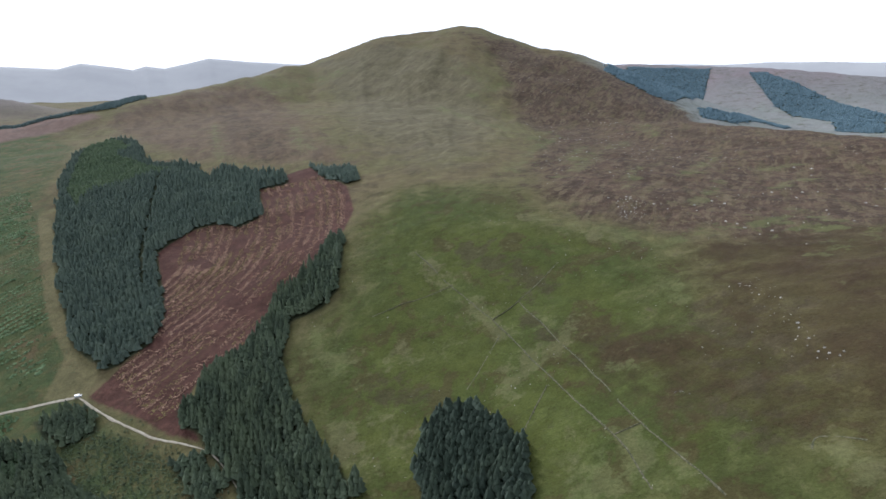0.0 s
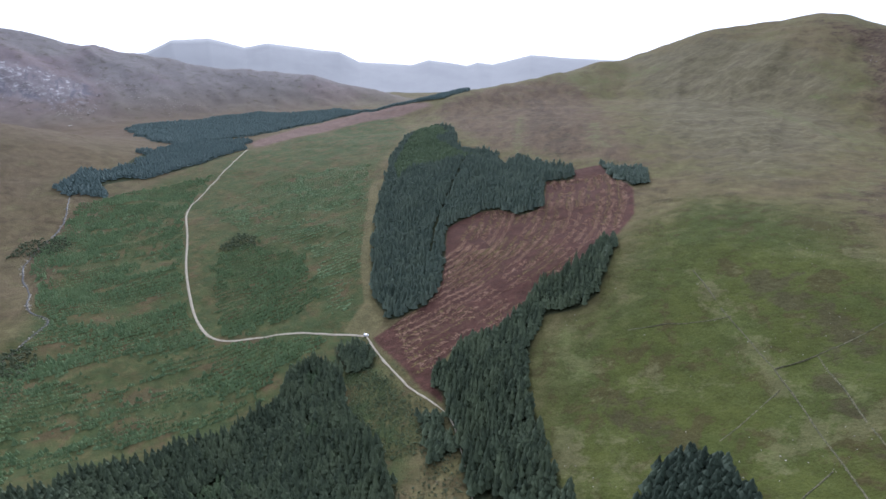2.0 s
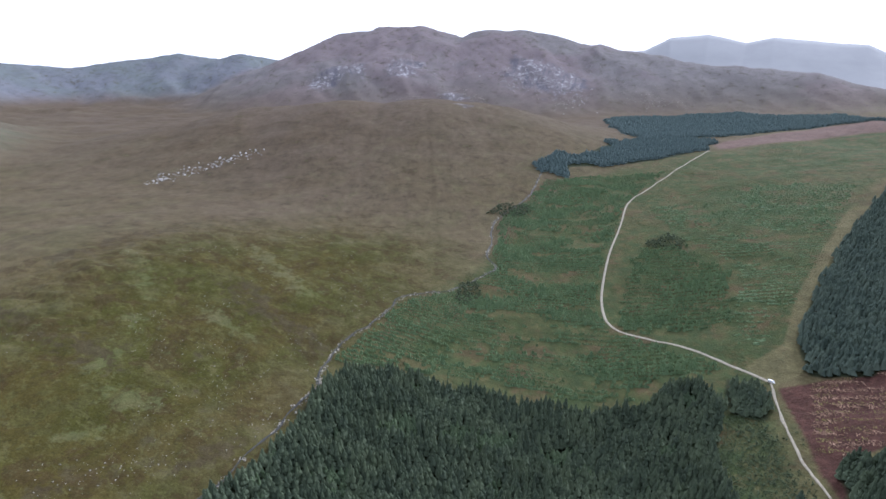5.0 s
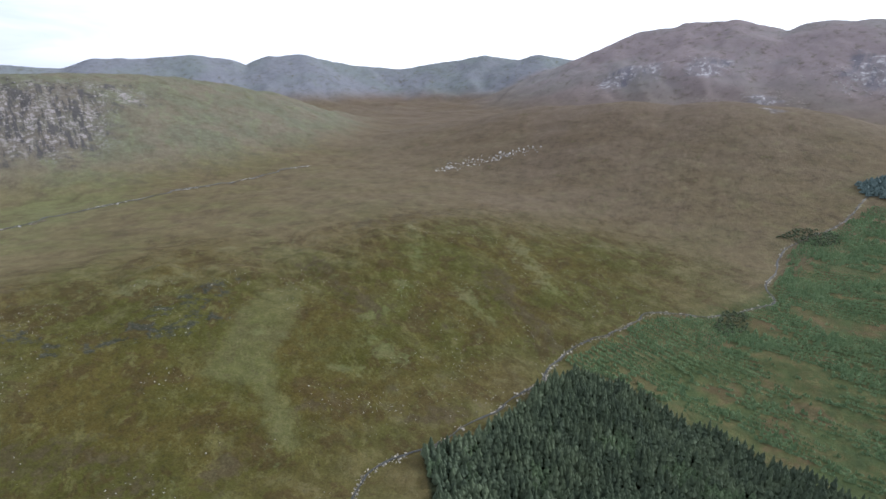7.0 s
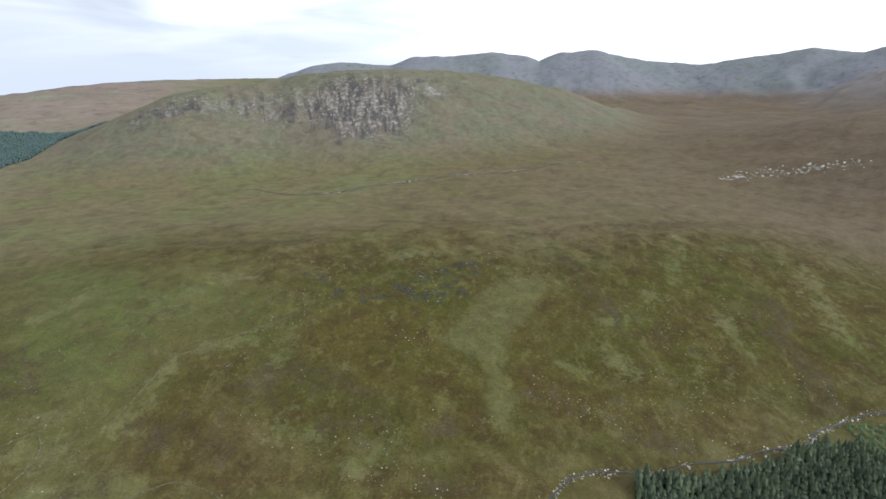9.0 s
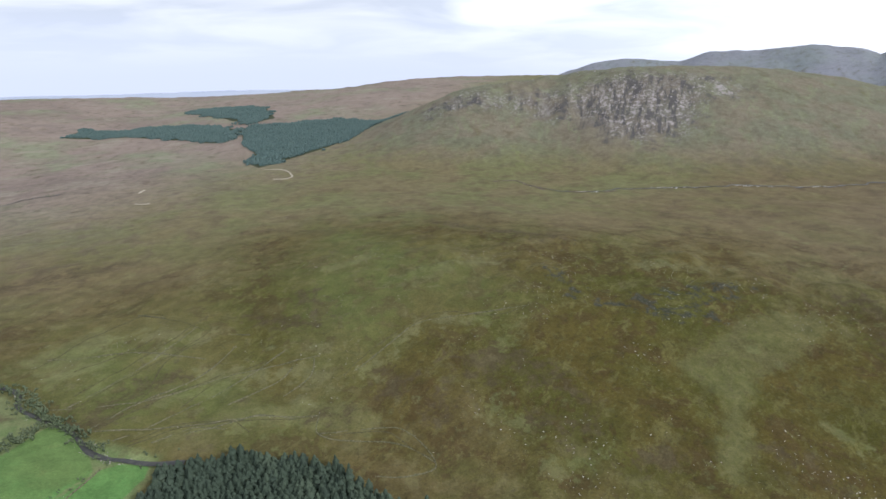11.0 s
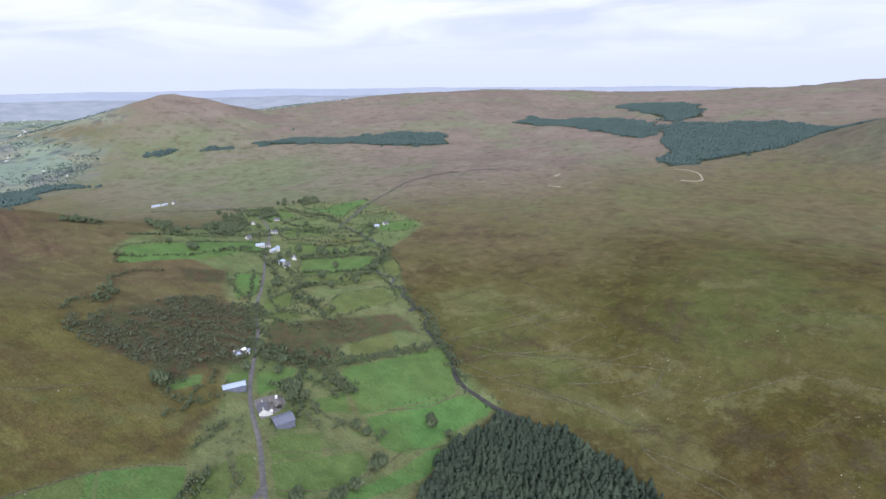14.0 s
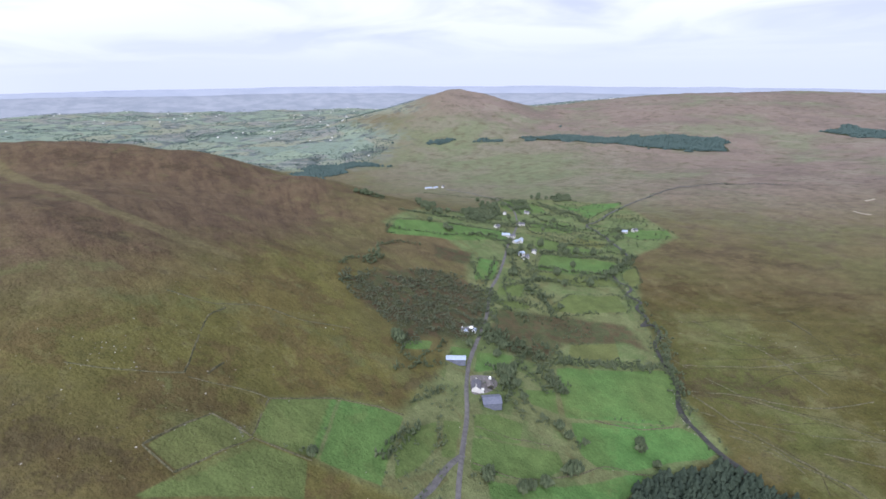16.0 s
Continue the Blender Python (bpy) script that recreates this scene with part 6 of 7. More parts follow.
# ---- small forms ----
def leafy(seed, clumps, low=0.2, squash=0.75):
    """A crown of many leaf clumps about one metre in radius, with gaps; triangles."""
    r = random.Random(seed)
    v, f = [], []
    for _ in range(clumps):
        a, u = r.uniform(0, 2 * math.pi), r.uniform(-0.75, 1)
        q = r.uniform(0.5, 0.95) * (1 - 0.25 * r.random())
        w = math.sqrt(max(0, 1 - u * u))
        c = Vector((q * w * math.cos(a), q * w * math.sin(a), low + (1 - low) * (0.5 + 0.5 * q * u)))
        s = r.uniform(0.2, 0.36)
        o = len(v)
        for d in ((1, 0, 0), (0, 1, 0), (-1, 0, 0), (0, -1, 0), (0, 0, 1), (0, 0, -1)):
            p = c + Vector(d) * s * r.uniform(0.6, 1.3) + Vector([r.uniform(-0.07, 0.07) for _ in range(3)])
            v.append((p.x, p.y, max(0.02, p.z)))
        for i in range(4):
            f += [(o + i, o + (i + 1) % 4, o + 4), (o + (i + 1) % 4, o + i, o + 5)]
    return np.array(v) * (1, 1, squash / 0.75), np.array(f)


def lump(seed, flat=0.7, rough=0.28):
    """A boulder about one metre in radius; triangles."""
    r = random.Random(seed)
    bm = bmesh.new()
    bmesh.ops.create_icosphere(bm, subdivisions=1, radius=1)
    stretch = Vector((r.uniform(0.8, 1.4), r.uniform(0.6, 1.0), flat))
    v = [[c * s * (1 + r.uniform(-rough, rough)) for c, s in zip(p.co, stretch)] for p in bm.verts]
    f = [[q.index for q in g.verts] for g in bm.faces]
    bm.free()
    return np.array(v), np.array(f)


def stick(seed):
    """A snapped log lying almost flat, two metres long; triangles."""
    r = random.Random(seed)
    v, f = [], []
    for end in (-1, 1):
        for k in range(3):
            a = 2 * math.pi * k / 3 + 0.3 * end
            v.append((end, 0.1 * math.cos(a) + r.uniform(-0.05, 0.05), 0.12 + 0.1 * math.sin(a) + (0.25 if end > 0 else 0) * r.random()))
    for k in range(3):
        t = (k + 1) % 3
        f += [(k, t, 3 + t), (k, 3 + t, 3 + k)]
    return np.array(v), np.array(f + [(0, 2, 1), (3, 4, 5)])


SPECKS = [leafy(170 + s, 2) for s in range(5)]
BUSHES = [leafy(s, 9) for s in range(5)]
SHRUBS = [leafy(20 + s, 4) for s in range(5)]
BOULDERS = [lump(s) for s in range(6)]
SLABS = [lump(30 + s, 0.5, 0.35) for s in range(5)]
STICKS = [stick(s) for s in range(6)]


def stuff(name, protos, xy, tall, wide, mat, label, category, sink=0.2, seed=0):
    ob = scatter(name, protos, xy, tall, wide, mat, sink, seed, smooth=mat in (LEAF, LEAF_GREY, LEAF_PALE))
    return tagged(ob, label, category, kind="stuff")


def along(pts, step, side, seed):
    """Places strewn along a line."""
    line = smooth_line(pts, step)
    rng = np.random.default_rng(seed)
    return line + rng.normal(0, side, line.shape)


# ---- young plantings on the valley floor ----
def bands(turn, size, seed):
    """Noise drawn out along the planting rows."""
    c, s = math.cos(radians(turn)), math.sin(radians(turn))
    return lambda x, y: fbm((x * c + y * s) * 0.28, y * c - x * s, size, 3, seed)


for k, (poly, gap, row, tall, turn, cut) in enumerate(((YOUNG_MEADOW, 1.55, 6.2, 3.0, 64, -0.52), (YOUNG_LOOP, 1.35, 7.4, 3.2, 62, -0.9), (YOUNG_SLOPE, 1.8, 7.5, 1.6, 50, -0.3))):
    band = bands(turn, 15, 5 + k)
    xy = fill(poly, gap, 70 + k, 0.55, turn, row, keep=lambda x, y: (band(x, y) > cut + 0.5 * vnoise(x, y, 4, 31) + 0.4 * vnoise(x, y, 70, 33)) & (to_line(TRACK, x, y) > 5) & (to_line(STREAM_UP, x, y) > 5), ragged=6.0, sway=5.0, across=0.15)
    rng = np.random.default_rng(k)
    lush_here = 1 + 0.4 * vnoise(xy[:, 0], xy[:, 1], 26, 41)
    stuff("young_spruces", SPRUCE_SMALL, xy, tall * lush_here * rng.uniform(0.45, 1.4, len(xy)), 0.95 * gap * lush_here * rng.uniform(0.7, 1.4, len(xy)), NEEDLE_YOUNG, "rows of bright green young spruces on rough grass", "young trees", 0.1, k)

xy = fill(VALLEY_FLOOR, 5.5, 90, 0.5, 30, keep=lambda x, y: (fbm(x, y, 60, 3, 8) > 0.5) & (inside(CLEARFELL, x, y) < -3))
rng = np.random.default_rng(9)
stuff("gorse_scrub", SPECKS, xy, rng.uniform(0.6, 1.4, len(xy)), rng.uniform(0.8, 1.6, len(xy)), LEAF_PALE, "low grey-green scrub on the valley floor", "scrub", 0.1, 9)
xy = fill(PINE_NEAR, 3.4, 99, 0.45, 30, keep=lambda x, y: fbm(x, y, 24, 3, 81) < -0.68)
stuff("larch_clump", SPRUCE, xy, rng.uniform(4.0, 9.0, len(xy)), rng.uniform(1.8, 2.6, len(xy)), NEEDLE_MIX, "paler green young trees among dark spruces", "trees", 0.1, 13)
xy = fill(SCRUB_LOW, 3.2, 98, 0.5, 30, keep=lambda x, y: (fbm(x, y, 16, 3, 19) > -0.2) & (to_line(TRACK_LOW, x, y) > 4) & (inside(PINE_BAND, x, y) < 0))
stuff("willow_scrub", SHRUBS, xy, rng.uniform(0.8, 3.2, len(xy)), rng.uniform(0.9, 1.9, len(xy)), LEAF, "dark willow scrub beside the narrow track", "scrub", 0.1, 12)
xy = fill(SCRUB_GAP, 2.5, 91, 0.5, 30)
stuff("willow_scrub", SHRUBS, xy, rng.uniform(0.8, 2.4, len(xy)), rng.uniform(1.0, 1.8, len(xy)), LEAF_PALE, "grey-green willow scrub between spruce woods", "scrub", 0.1, 10)
xy = fill(SCRUBWOOD, 2.0, 92, 0.9, 30, keep=lambda x, y: fbm(x, y, 13, 3, 14) > -0.3, ragged=10.0)
stuff("hazel_scrub", SHRUBS, xy, 0.6 + 3.4 * rng.random(len(xy)) ** 2, 0.8 + 2.0 * rng.random(len(xy)) ** 2, LEAF_GREY, "dark hazel and thorn scrub beside the road", "scrub", 0.1, 11)
for k, poly in enumerate(COPSES):
    xy = fill(poly, 3.6, 110 + k, 0.5, 15, ragged=1.2)
    rng = np.random.default_rng(120 + k)
    stuff("thorn_copse", BUSHES, xy, rng.uniform(1.8, 5.0, len(xy)), rng.uniform(1.3, 2.6, len(xy)), LEAF, "small dark copse of thorn and willow", "copse", 0.2, k)


# ---- clear-felled slope: rows of brash ----
guide = smooth_line(ROWS_GUIDE, 2.5)
tangent = np.gradient(guide, axis=0)
tangent /= np.hypot(*tangent.T)[:, None]
across = np.stack([-tangent[:, 1], tangent[:, 0]], 1)
for k in range(-8, 13):
    line = guide + across * (k * 11.0)
    line = line + across * (2.0 * vnoise(line[:, 0], line[:, 1], 40, 77))[:, None]
    rng = np.random.default_rng(200 + k)
    pts = np.repeat(line, 8, 0) + rng.normal(0, 1.6, (len(line) * 8, 2))
    ok = (inside(CLEARFELL, pts[:, 0], pts[:, 1]) > 2) & (vnoise(pts[:, 0], pts[:, 1], 14, 78) > -0.3)
    pts = pts[ok]
    if len(pts) < 40:
        continue
    n = len(pts)
    ob = scatter("brash_row", STICKS + SPECKS[:3], pts, rng.uniform(0.7, 1.4, n), rng.uniform(0.9, 2.1, n), BRASH, 0.05, k + 300)
    tagged(ob, "row of pale brown brash left on clear-felled ground", "brash", "brash rows", kind="stuff")
    tufts = np.repeat(line, 4, 0) + np.repeat(across, 4, 0) * 4.2 + rng.normal(0, 1.5, (len(line) * 4, 2))
    ok = (inside(CLEARFELL, tufts[:, 0], tufts[:, 1]) > 2) & (vnoise(tufts[:, 0], tufts[:, 1], 30, 79) > -0.2)
    if ok.sum() > 20:
        n = int(ok.sum())
        ob = scatter("grass_strip", SPECKS, tufts[ok], rng.uniform(0.4, 0.9, n), rng.uniform(0.9, 1.7, n), STRAW, 0.1, k + 400)
        tagged(ob, "strip of yellow grass between rows of brash", "grass", "grass strips", kind="stuff")


# ---- stones ----
def stones(name, poly, gap, small, large, mat, label, seed, cut=None):
    xy = fill(poly, gap, seed, 0.5, 33, keep=(lambda x, y: fbm(x, y, 45, 3, seed) > cut) if cut is not None else None)
    r = np.random.default_rng(seed)
    s = small + (large - small) * r.random(len(xy)) ** 3
    stuff(name, BOULDERS, xy, s, s, mat, label, "boulders", 0.1, seed)


stones("scattered_boulders", LUSH_BANK, 4.0, 0.12, 0.6, PALE_STONE, "pale boulders strewn over the grassy bank", 501, 0.38)
stones("scattered_boulders", LUSH_FLOOR, 5.0, 0.12, 0.5, PALE_STONE, "pale boulders strewn over rough grass", 502, 0.35)
stones("scattered_boulders", BANK_FOOT, 4.6, 0.12, 0.5, PALE_STONE, "pale boulders strewn over the foot of the bank", 510, 0.25)
stones("scattered_boulders", LUSH_HILL, 7.0, 0.14, 0.5, PALE_STONE, "pale boulders strewn over the green hillside", 503, 0.35)
stones("boulder_field", STONES_NORTH, 4.0, 0.25, 0.9, PALE_STONE, "grey boulder field on the heather slope", 504, 0.1)
stones("boulder_field", STONES_SPUR, 2.2, 0.15, 0.5, PALE_STONE, "pale boulder patch on the rough spur", 509)
stones("boulder_field", STONES_RIGHT, 4.0, 0.3, 1.0, PALE_STONE, "grey boulder patch on the heather slope", 505)
xy = along(PALE_STONES, 0.9, 13.0, 506)
w = 0.6 + 2.2 * np.random.default_rng(506).random(len(xy)) ** 2
stuff("boulder_field", BOULDERS, xy, w, w, WASHED_STONE, "cluster of whitish boulders on the brown moor", "boulders", 0.1, 506)
stones("scattered_boulders", HEATHER, 16, 0.4, 1.5, PALE_STONE, "pale boulders strewn over dark heather", 507, 0.1)
stones("scattered_boulders", LUSH_SPUR, 7, 0.14, 0.5, PALE_STONE, "pale boulders strewn over rough pasture", 508, 0.3)
for k, line in enumerate((STREAM_UP, STREAM_LOW, RIVER)):
    xy = along(line, 0.42, 1.5 if k < 2 else 1.9, 520 + k)
    xy = xy[vnoise(xy[:, 0], xy[:, 1], 14, 71) > (-0.35 if k < 2 else 0.25)]
    r = np.random.default_rng(530 + k)
    s = (0.2 + 0.8 * r.random(len(xy)) ** 2) * (1.0 if k < 2 else 0.6)
    stuff("stream_stones", BOULDERS, xy, s, s, STREAM_STONE if k < 2 else PALE_STONE, "pale stones in and beside the water", "stones", -0.15, 540 + k)

# crags
def rock_slabs(xy, small, large, mat, label, seed):
    r = np.random.default_rng(seed)
    s = small + (large - small) * r.random(len(xy)) ** 2
    stuff("rock_slabs", SLABS, xy, (0.55 if large < 4 else 0.22) * s, s, mat, label, "crag", 0.0, seed + 1)


hill_face = [tuple(float(v) for v in ring_place(a, d)) for a, d in ((137, 1330), (136, 1520), (147, 1450), (155, 1420), (164, 1300), (169, 1220), (160, 1240), (150, 1180), (142, 1210))]
rock_slabs(fill(hill_face, 12, 600, 0.5, 20, keep=lambda x, y: fbm(x, y, 80, 3, 66) > 0.1), 1.0, 3.6, ROCK, "grey rock slabs breaking out of the rocky hill", 610)
for k, (cx, cy) in enumerate(CRAG_SPOTS):
    r = np.random.default_rng(650 + k)
    pts = np.array([cx, cy]) + r.normal(0, 60, (260, 2))
    pts = pts[fbm(pts[:, 0], pts[:, 1], 60, 3, 67) > -0.1]
    rock_slabs(pts, 1.2, 5.0 if k in (4, 5, 6) else 3.2, WASHED_STONE if k in (4, 5, 6) else PALE_STONE, "pale rock slabs breaking out of the mountainside", 660 + 2 * k)
rock_slabs(fill(LEDGE_ROCK, 3.2, 640, 0.5, 20, keep=lambda x, y: fbm(x, y, 16, 3, 4) > 0.4), 0.3, 1.3, DARK_STONE, "dark rock ledges along the edge of the bank", 641)
xy = along(BROW, 5.0, 14, 645)
rock_slabs(xy[fbm(xy[:, 0], xy[:, 1], 30, 3, 4) > 0.1], 0.3, 1.3, DARK_STONE, "dark rock ledges along the edge of the moor", 646)


# ---- field walls and hedges ----
def drystone_wall(pts, seed):
    line = smooth_line(pts, 1.6)
    r = np.random.default_rng(seed)
    d = np.gradient(line, axis=0)
    d /= np.hypot(*d.T)[:, None] + 1e-9
    side = np.stack([-d[:, 1], d[:, 0]], 1)
    n = len(line)
    worn = np.clip(0.55 + 0.7 * vnoise(line[:, 0], line[:, 1], 12, seed), -0.1, 1.1)
    v = []
    for off, up in ((-0.40, -0.3), (-0.27, 0.36), (-0.09, 0.60), (0.09, 0.58), (0.27, 0.36), (0.40, -0.3)):
        p = line + side * (off + r.normal(0, 0.08, n))[:, None]
        z = height(p[:, 0], p[:, 1]) + (up * worn * r.uniform(0.8, 1.15, n) if up > 0 else up)
        v.append(np.stack([p[:, 0], p[:, 1], z], 1))
    f = np.concatenate([np.stack([k * n + np.arange(n - 1), k * n + np.arange(1, n), (k + 1) * n + np.arange(1, n), (k + 1) * n + np.arange(n - 1)], 1) for k in range(5)])
    tagged(new("drystone_wall", mesh_from("drystone_wall", np.concatenate(v), f[:, ::-1], STONE)), "low tumbled grey drystone wall across rough grass", "wall", "field walls")


for k, line in enumerate(WALL_LINES):
    drystone_wall(line, 700 + k)
    xy = along(line, 3.2, 0.7, 750 + k)
    r = np.random.default_rng(770 + k)
    xy = xy[r.random(len(xy)) < 0.4]
    w = r.uniform(0.1, 0.3, len(xy))
    stuff("fallen_stones", BOULDERS, xy, w, w, PALE_STONE, "pale stones fallen from an old wall", "stones", 0.05, 790 + k)


def hedge(pts, seed, growth=1.0):
    xy = along(pts, 1.2, 1.1 * growth ** 2, seed)
    r = np.random.default_rng(seed)
    tall = r.uniform(1.0, 3.6, len(xy)) * (1 + 0.5 * vnoise(xy[:, 0], xy[:, 1], 20, seed))
    ob = scatter("hedge", SHRUBS, xy, tall * growth, growth * r.uniform(1.0, 2.0, len(xy)), LEAF, 0.1, seed, smooth=True)
    tagged(ob, "overgrown dark green thorn hedge between fields", "hedge", "field hedges")


for k, line in enumerate(HEDGE_LINES):
    hedge(line, 800 + k)
for k, line in enumerate(THICK_HEDGES):
    hedge(line, 900 + k, 1.5)
for k, (_, poly) in enumerate(FIELDS[:14]):
    ring = smooth_line([(float(a), float(b)) for a, b in poly] + [tuple(map(float, poly[0]))], 1.8)
    ring = ring[vnoise(ring[:, 0], ring[:, 1], 26, 850 + k) > -0.05]
    if len(ring) > 8:
        r = np.random.default_rng(850 + k)
        xy = ring + r.normal(0, 0.7, ring.shape)
        ob = scatter("hedge", SHRUBS, xy, r.uniform(0.8, 2.4, len(xy)), r.uniform(0.8, 1.7, len(xy)), LEAF, 0.1, 860 + k, smooth=True)
        tagged(ob, "gappy dark green hedge round a small field", "hedge", "field hedges")
xy = fill(FARMLAND, 5.5, 95, 0.5, 30, keep=lambda x, y: (fbm(x, y, 40, 3, 17) > 0.3) & (np.max([inside(p, x, y) for _, p in FIELDS], axis=0) < 1) & (to_line(ROAD, x, y) > 4))
rng = np.random.default_rng(96)
stuff("thorn_scrub", SHRUBS, xy, rng.uniform(0.8, 3.4, len(xy)), rng.uniform(0.8, 2.0, len(xy)), LEAF, "scattered thorn scrub between the fields", "scrub", 0.1, 97)


# ---- single trees ----
def limbed_trunk(seed):
    """A tapered trunk that forks, one metre to the top of its limbs; triangles."""
    r = random.Random(seed)
    v, f = [], []

    def limb(a, b, ra, rb):
        o = len(v)
        ax = (Vector(b) - Vector(a)).normalized()
        s = ax.orthogonal().normalized()
        t = ax.cross(s)
        for p, q in ((a, ra), (b, rb)):
            for k in range(5):
                w = 2 * math.pi * k / 5
                v.append(tuple(Vector(p) + (s * math.cos(w) + t * math.sin(w)) * q))
        for k in range(5):
            j = (k + 1) % 5
            f.append((o + k, o + j, o + 5 + j))
            f.append((o + k, o + 5 + j, o + 5 + k))

    limb((0, 0, 0), (0.03, 0, 0.4), 0.07, 0.05)
    for _ in range(4):
        a = r.uniform(0, 2 * math.pi)
        limb((0.03, 0, 0.36), (0.4 * math.cos(a), 0.4 * math.sin(a), r.uniform(0.65, 0.9)), 0.04, 0.012)
    return np.array(v), np.array(f)


TREE_CROWNS = [mesh_from("crown", *leafy(60 + s, 50, 0.22), LEAF) for s in range(4)]
TREE_TRUNKS = [mesh_from("trunk", *limbed_trunk(s), BARK) for s in range(3)]


def broadleaf(x, y, seed, tall):
    r = random.Random(seed)
    tree = new("hawthorn_tree")
    tree.matrix_world = pose(x, y, float(height(x, y)) - 0.15, 0, 0, r.uniform(0, 360))
    t = new("trunk", TREE_TRUNKS[seed % 3])
    t.parent, t.scale = tree, (tall * 0.8, tall * 0.8, tall * 0.85)
    c = new("crown", TREE_CROWNS[seed % 4])
    w = tall * r.uniform(0.42, 0.58)
    c.parent, c.scale = tree, (w, w * r.uniform(0.85, 1.1), tall)
    return tree


for k, (x, y) in enumerate(TREES_E):
    tagged(broadleaf(x, y, 90 + k, 6.5 + 2.0 * ((k * 7) % 5) / 5), "dark spreading thorn tree beside the farm fields", "tree", "farm trees")
for k, (x, y) in enumerate(TREES_A):
    tagged(broadleaf(x, y, k, 5.2 + 1.6 * ((k * 7) % 5) / 5), "round dark green thorn tree in a green field", "tree", "field trees")
for k, (x, y) in enumerate(TREES_B):
    tagged(broadleaf(x, y, 30 + k, 6.0 + 3.0 * ((k * 7) % 5) / 5), "dark broadleaf tree beside small fields and houses", "tree", "valley trees")
for k, (x, y) in enumerate(TREES_F):
    tagged(broadleaf(x, y, 130 + k, 6.0 + 3.0 * ((k * 7) % 5) / 5), "dark broadleaf tree beside small fields and houses", "tree", "valley trees")
for k, (x, y) in enumerate(TREES_C):
    tagged(broadleaf(x, y, 60 + k, 5.0 + 2.0 * ((k * 7) % 5) / 5), "dark bushy tree beside a field hedge", "tree", "hedge trees")


# ---- buildings ----
def part(name, bm, material, parent, label=""):
    me = bpy.data.meshes.new(name)
    bmesh.ops.recalc_face_normals(bm, faces=bm.faces)
    bm.to_mesh(me)
    bm.free()
    me.materials.append(material)
    ob = new(name, me)
    ob.parent = parent
    return tagged(ob, label)


def box(bm, x0, y0, z0, x1, y1, z1):
    m = Matrix.Translation(((x0 + x1) / 2, (y0 + y1) / 2, (z0 + z1) / 2)) @ Matrix.Diagonal((x1 - x0, y1 - y0, z1 - z0, 1))
    bmesh.ops.create_cube(bm, size=1, matrix=m)
    return bm


def gabled(spot, name, long, deep, eaves, ridge, turn, wall, roof, label, category, windows=0, chimneys=0, door=True, group=""):
    """A building with its ridge along its own x."""
    x, y = spot
    house = new(name)
    house.matrix_world = pose(x, y, float(height(x, y)) - 0.1, 0, 0, turn)
    bm = bmesh.new()
    a, b = long / 2, deep / 2
    v = [bm.verts.new(p) for p in ((-a, -b, -1.2), (-a, b, -1.2), (-a, b, eaves), (-a, 0, ridge), (-a, -b, eaves), (a, -b, -1.2), (a, b, -1.2), (a, b, eaves), (a, 0, ridge), (a, -b, eaves))]
    bm.faces.new(v[:5])
    bm.faces.new(v[5:])
    for i in range(5):
        j = (i + 1) % 5
        bm.faces.new((v[i], v[j], v[5 + j], v[5 + i]))
    part("wall", bm, wall, house)
    rise, o = ridge - eaves, 0.3
    for s in (-1, 1):
        bm = bmesh.new()
        e = eaves - rise * o / b
        q = [(-a - o, s * (b + o), e + 0.04), (a + o, s * (b + o), e + 0.04), (a + o, 0, ridge + 0.04), (-a - o, 0, ridge + 0.04)]
        lo = [bm.verts.new(p) for p in q]
        hi = [bm.verts.new((p[0], p[1], p[2] + 0.16)) for p in q]
        bm.faces.new(lo)
        bm.faces.new(hi)
        for i in range(4):
            j = (i + 1) % 4
            bm.faces.new((lo[i], lo[j], hi[j], hi[i]))
        part("roof", bm, roof, house)
    for k in range(windows):
        u = -a + long * (k + 0.7) / (windows + 0.4)
        for s in (-1, 1):
            win = part("window", box(bmesh.new(), u - 0.45, s * b - 0.05, 0.9, u + 0.45, s * b + 0.05, 2.0), DARK, house)
            part("window_sill", box(bmesh.new(), u - 0.55, s * b - 0.1, 0.8, u + 0.55, s * b + 0.12, 0.9), STONE, win)
    if door:
        w = 0.5 if windows else min(1.6, deep * 0.3)
        if windows:
            part("door", box(bmesh.new(), -w, b - 0.04, 0, w, b + 0.06, 2.05), DARK, house)
        else:
            part("door", box(bmesh.new(), a - 0.04, -w, 0, a + 0.06, w, min(2.8, eaves)), DARK, house)
    for k in range(chimneys):
        u = (-a + 0.5) if k else (a - 0.5)
        stack = part("chimney", box(bmesh.new(), u - 0.4, -0.35, ridge - 0.6, u + 0.4, 0.35, ridge + 0.9), wall, house)
        part("chimney_pot", box(bmesh.new(), u - 0.15, -0.15, ridge + 0.9, u + 0.15, 0.15, ridge + 1.3), STONE, stack)
    return tagged(house, label, category, group)


H = HOUSE_SPOTS
gabled(H[0], "barn", 12.0, 5.2, 3.0, 4.2, 52, BLUE_TIN, PALE_TIN, "long barn with a pale blue-white tin roof beside the road", "barn")
gabled(H[1], "cattle_shed", 10.5, 9.0, 3.2, 4.8, 60, BLUE_TIN, BLUE_TIN, "wide cattle shed with a blue-grey tin roof", "shed")
gabled(H[2], "farmhouse", 8.4, 5.2, 2.4, 4.2, 140, LIMEWASH, SLATE, "white farmhouse with a slate roof beside the road", "house", 3, 2)
gabled(H[3], "outhouse", 5.5, 3.4, 2.2, 3.2, 148, STONE, YARD_GRIT, "small stone outhouse with a grey roof", "shed")
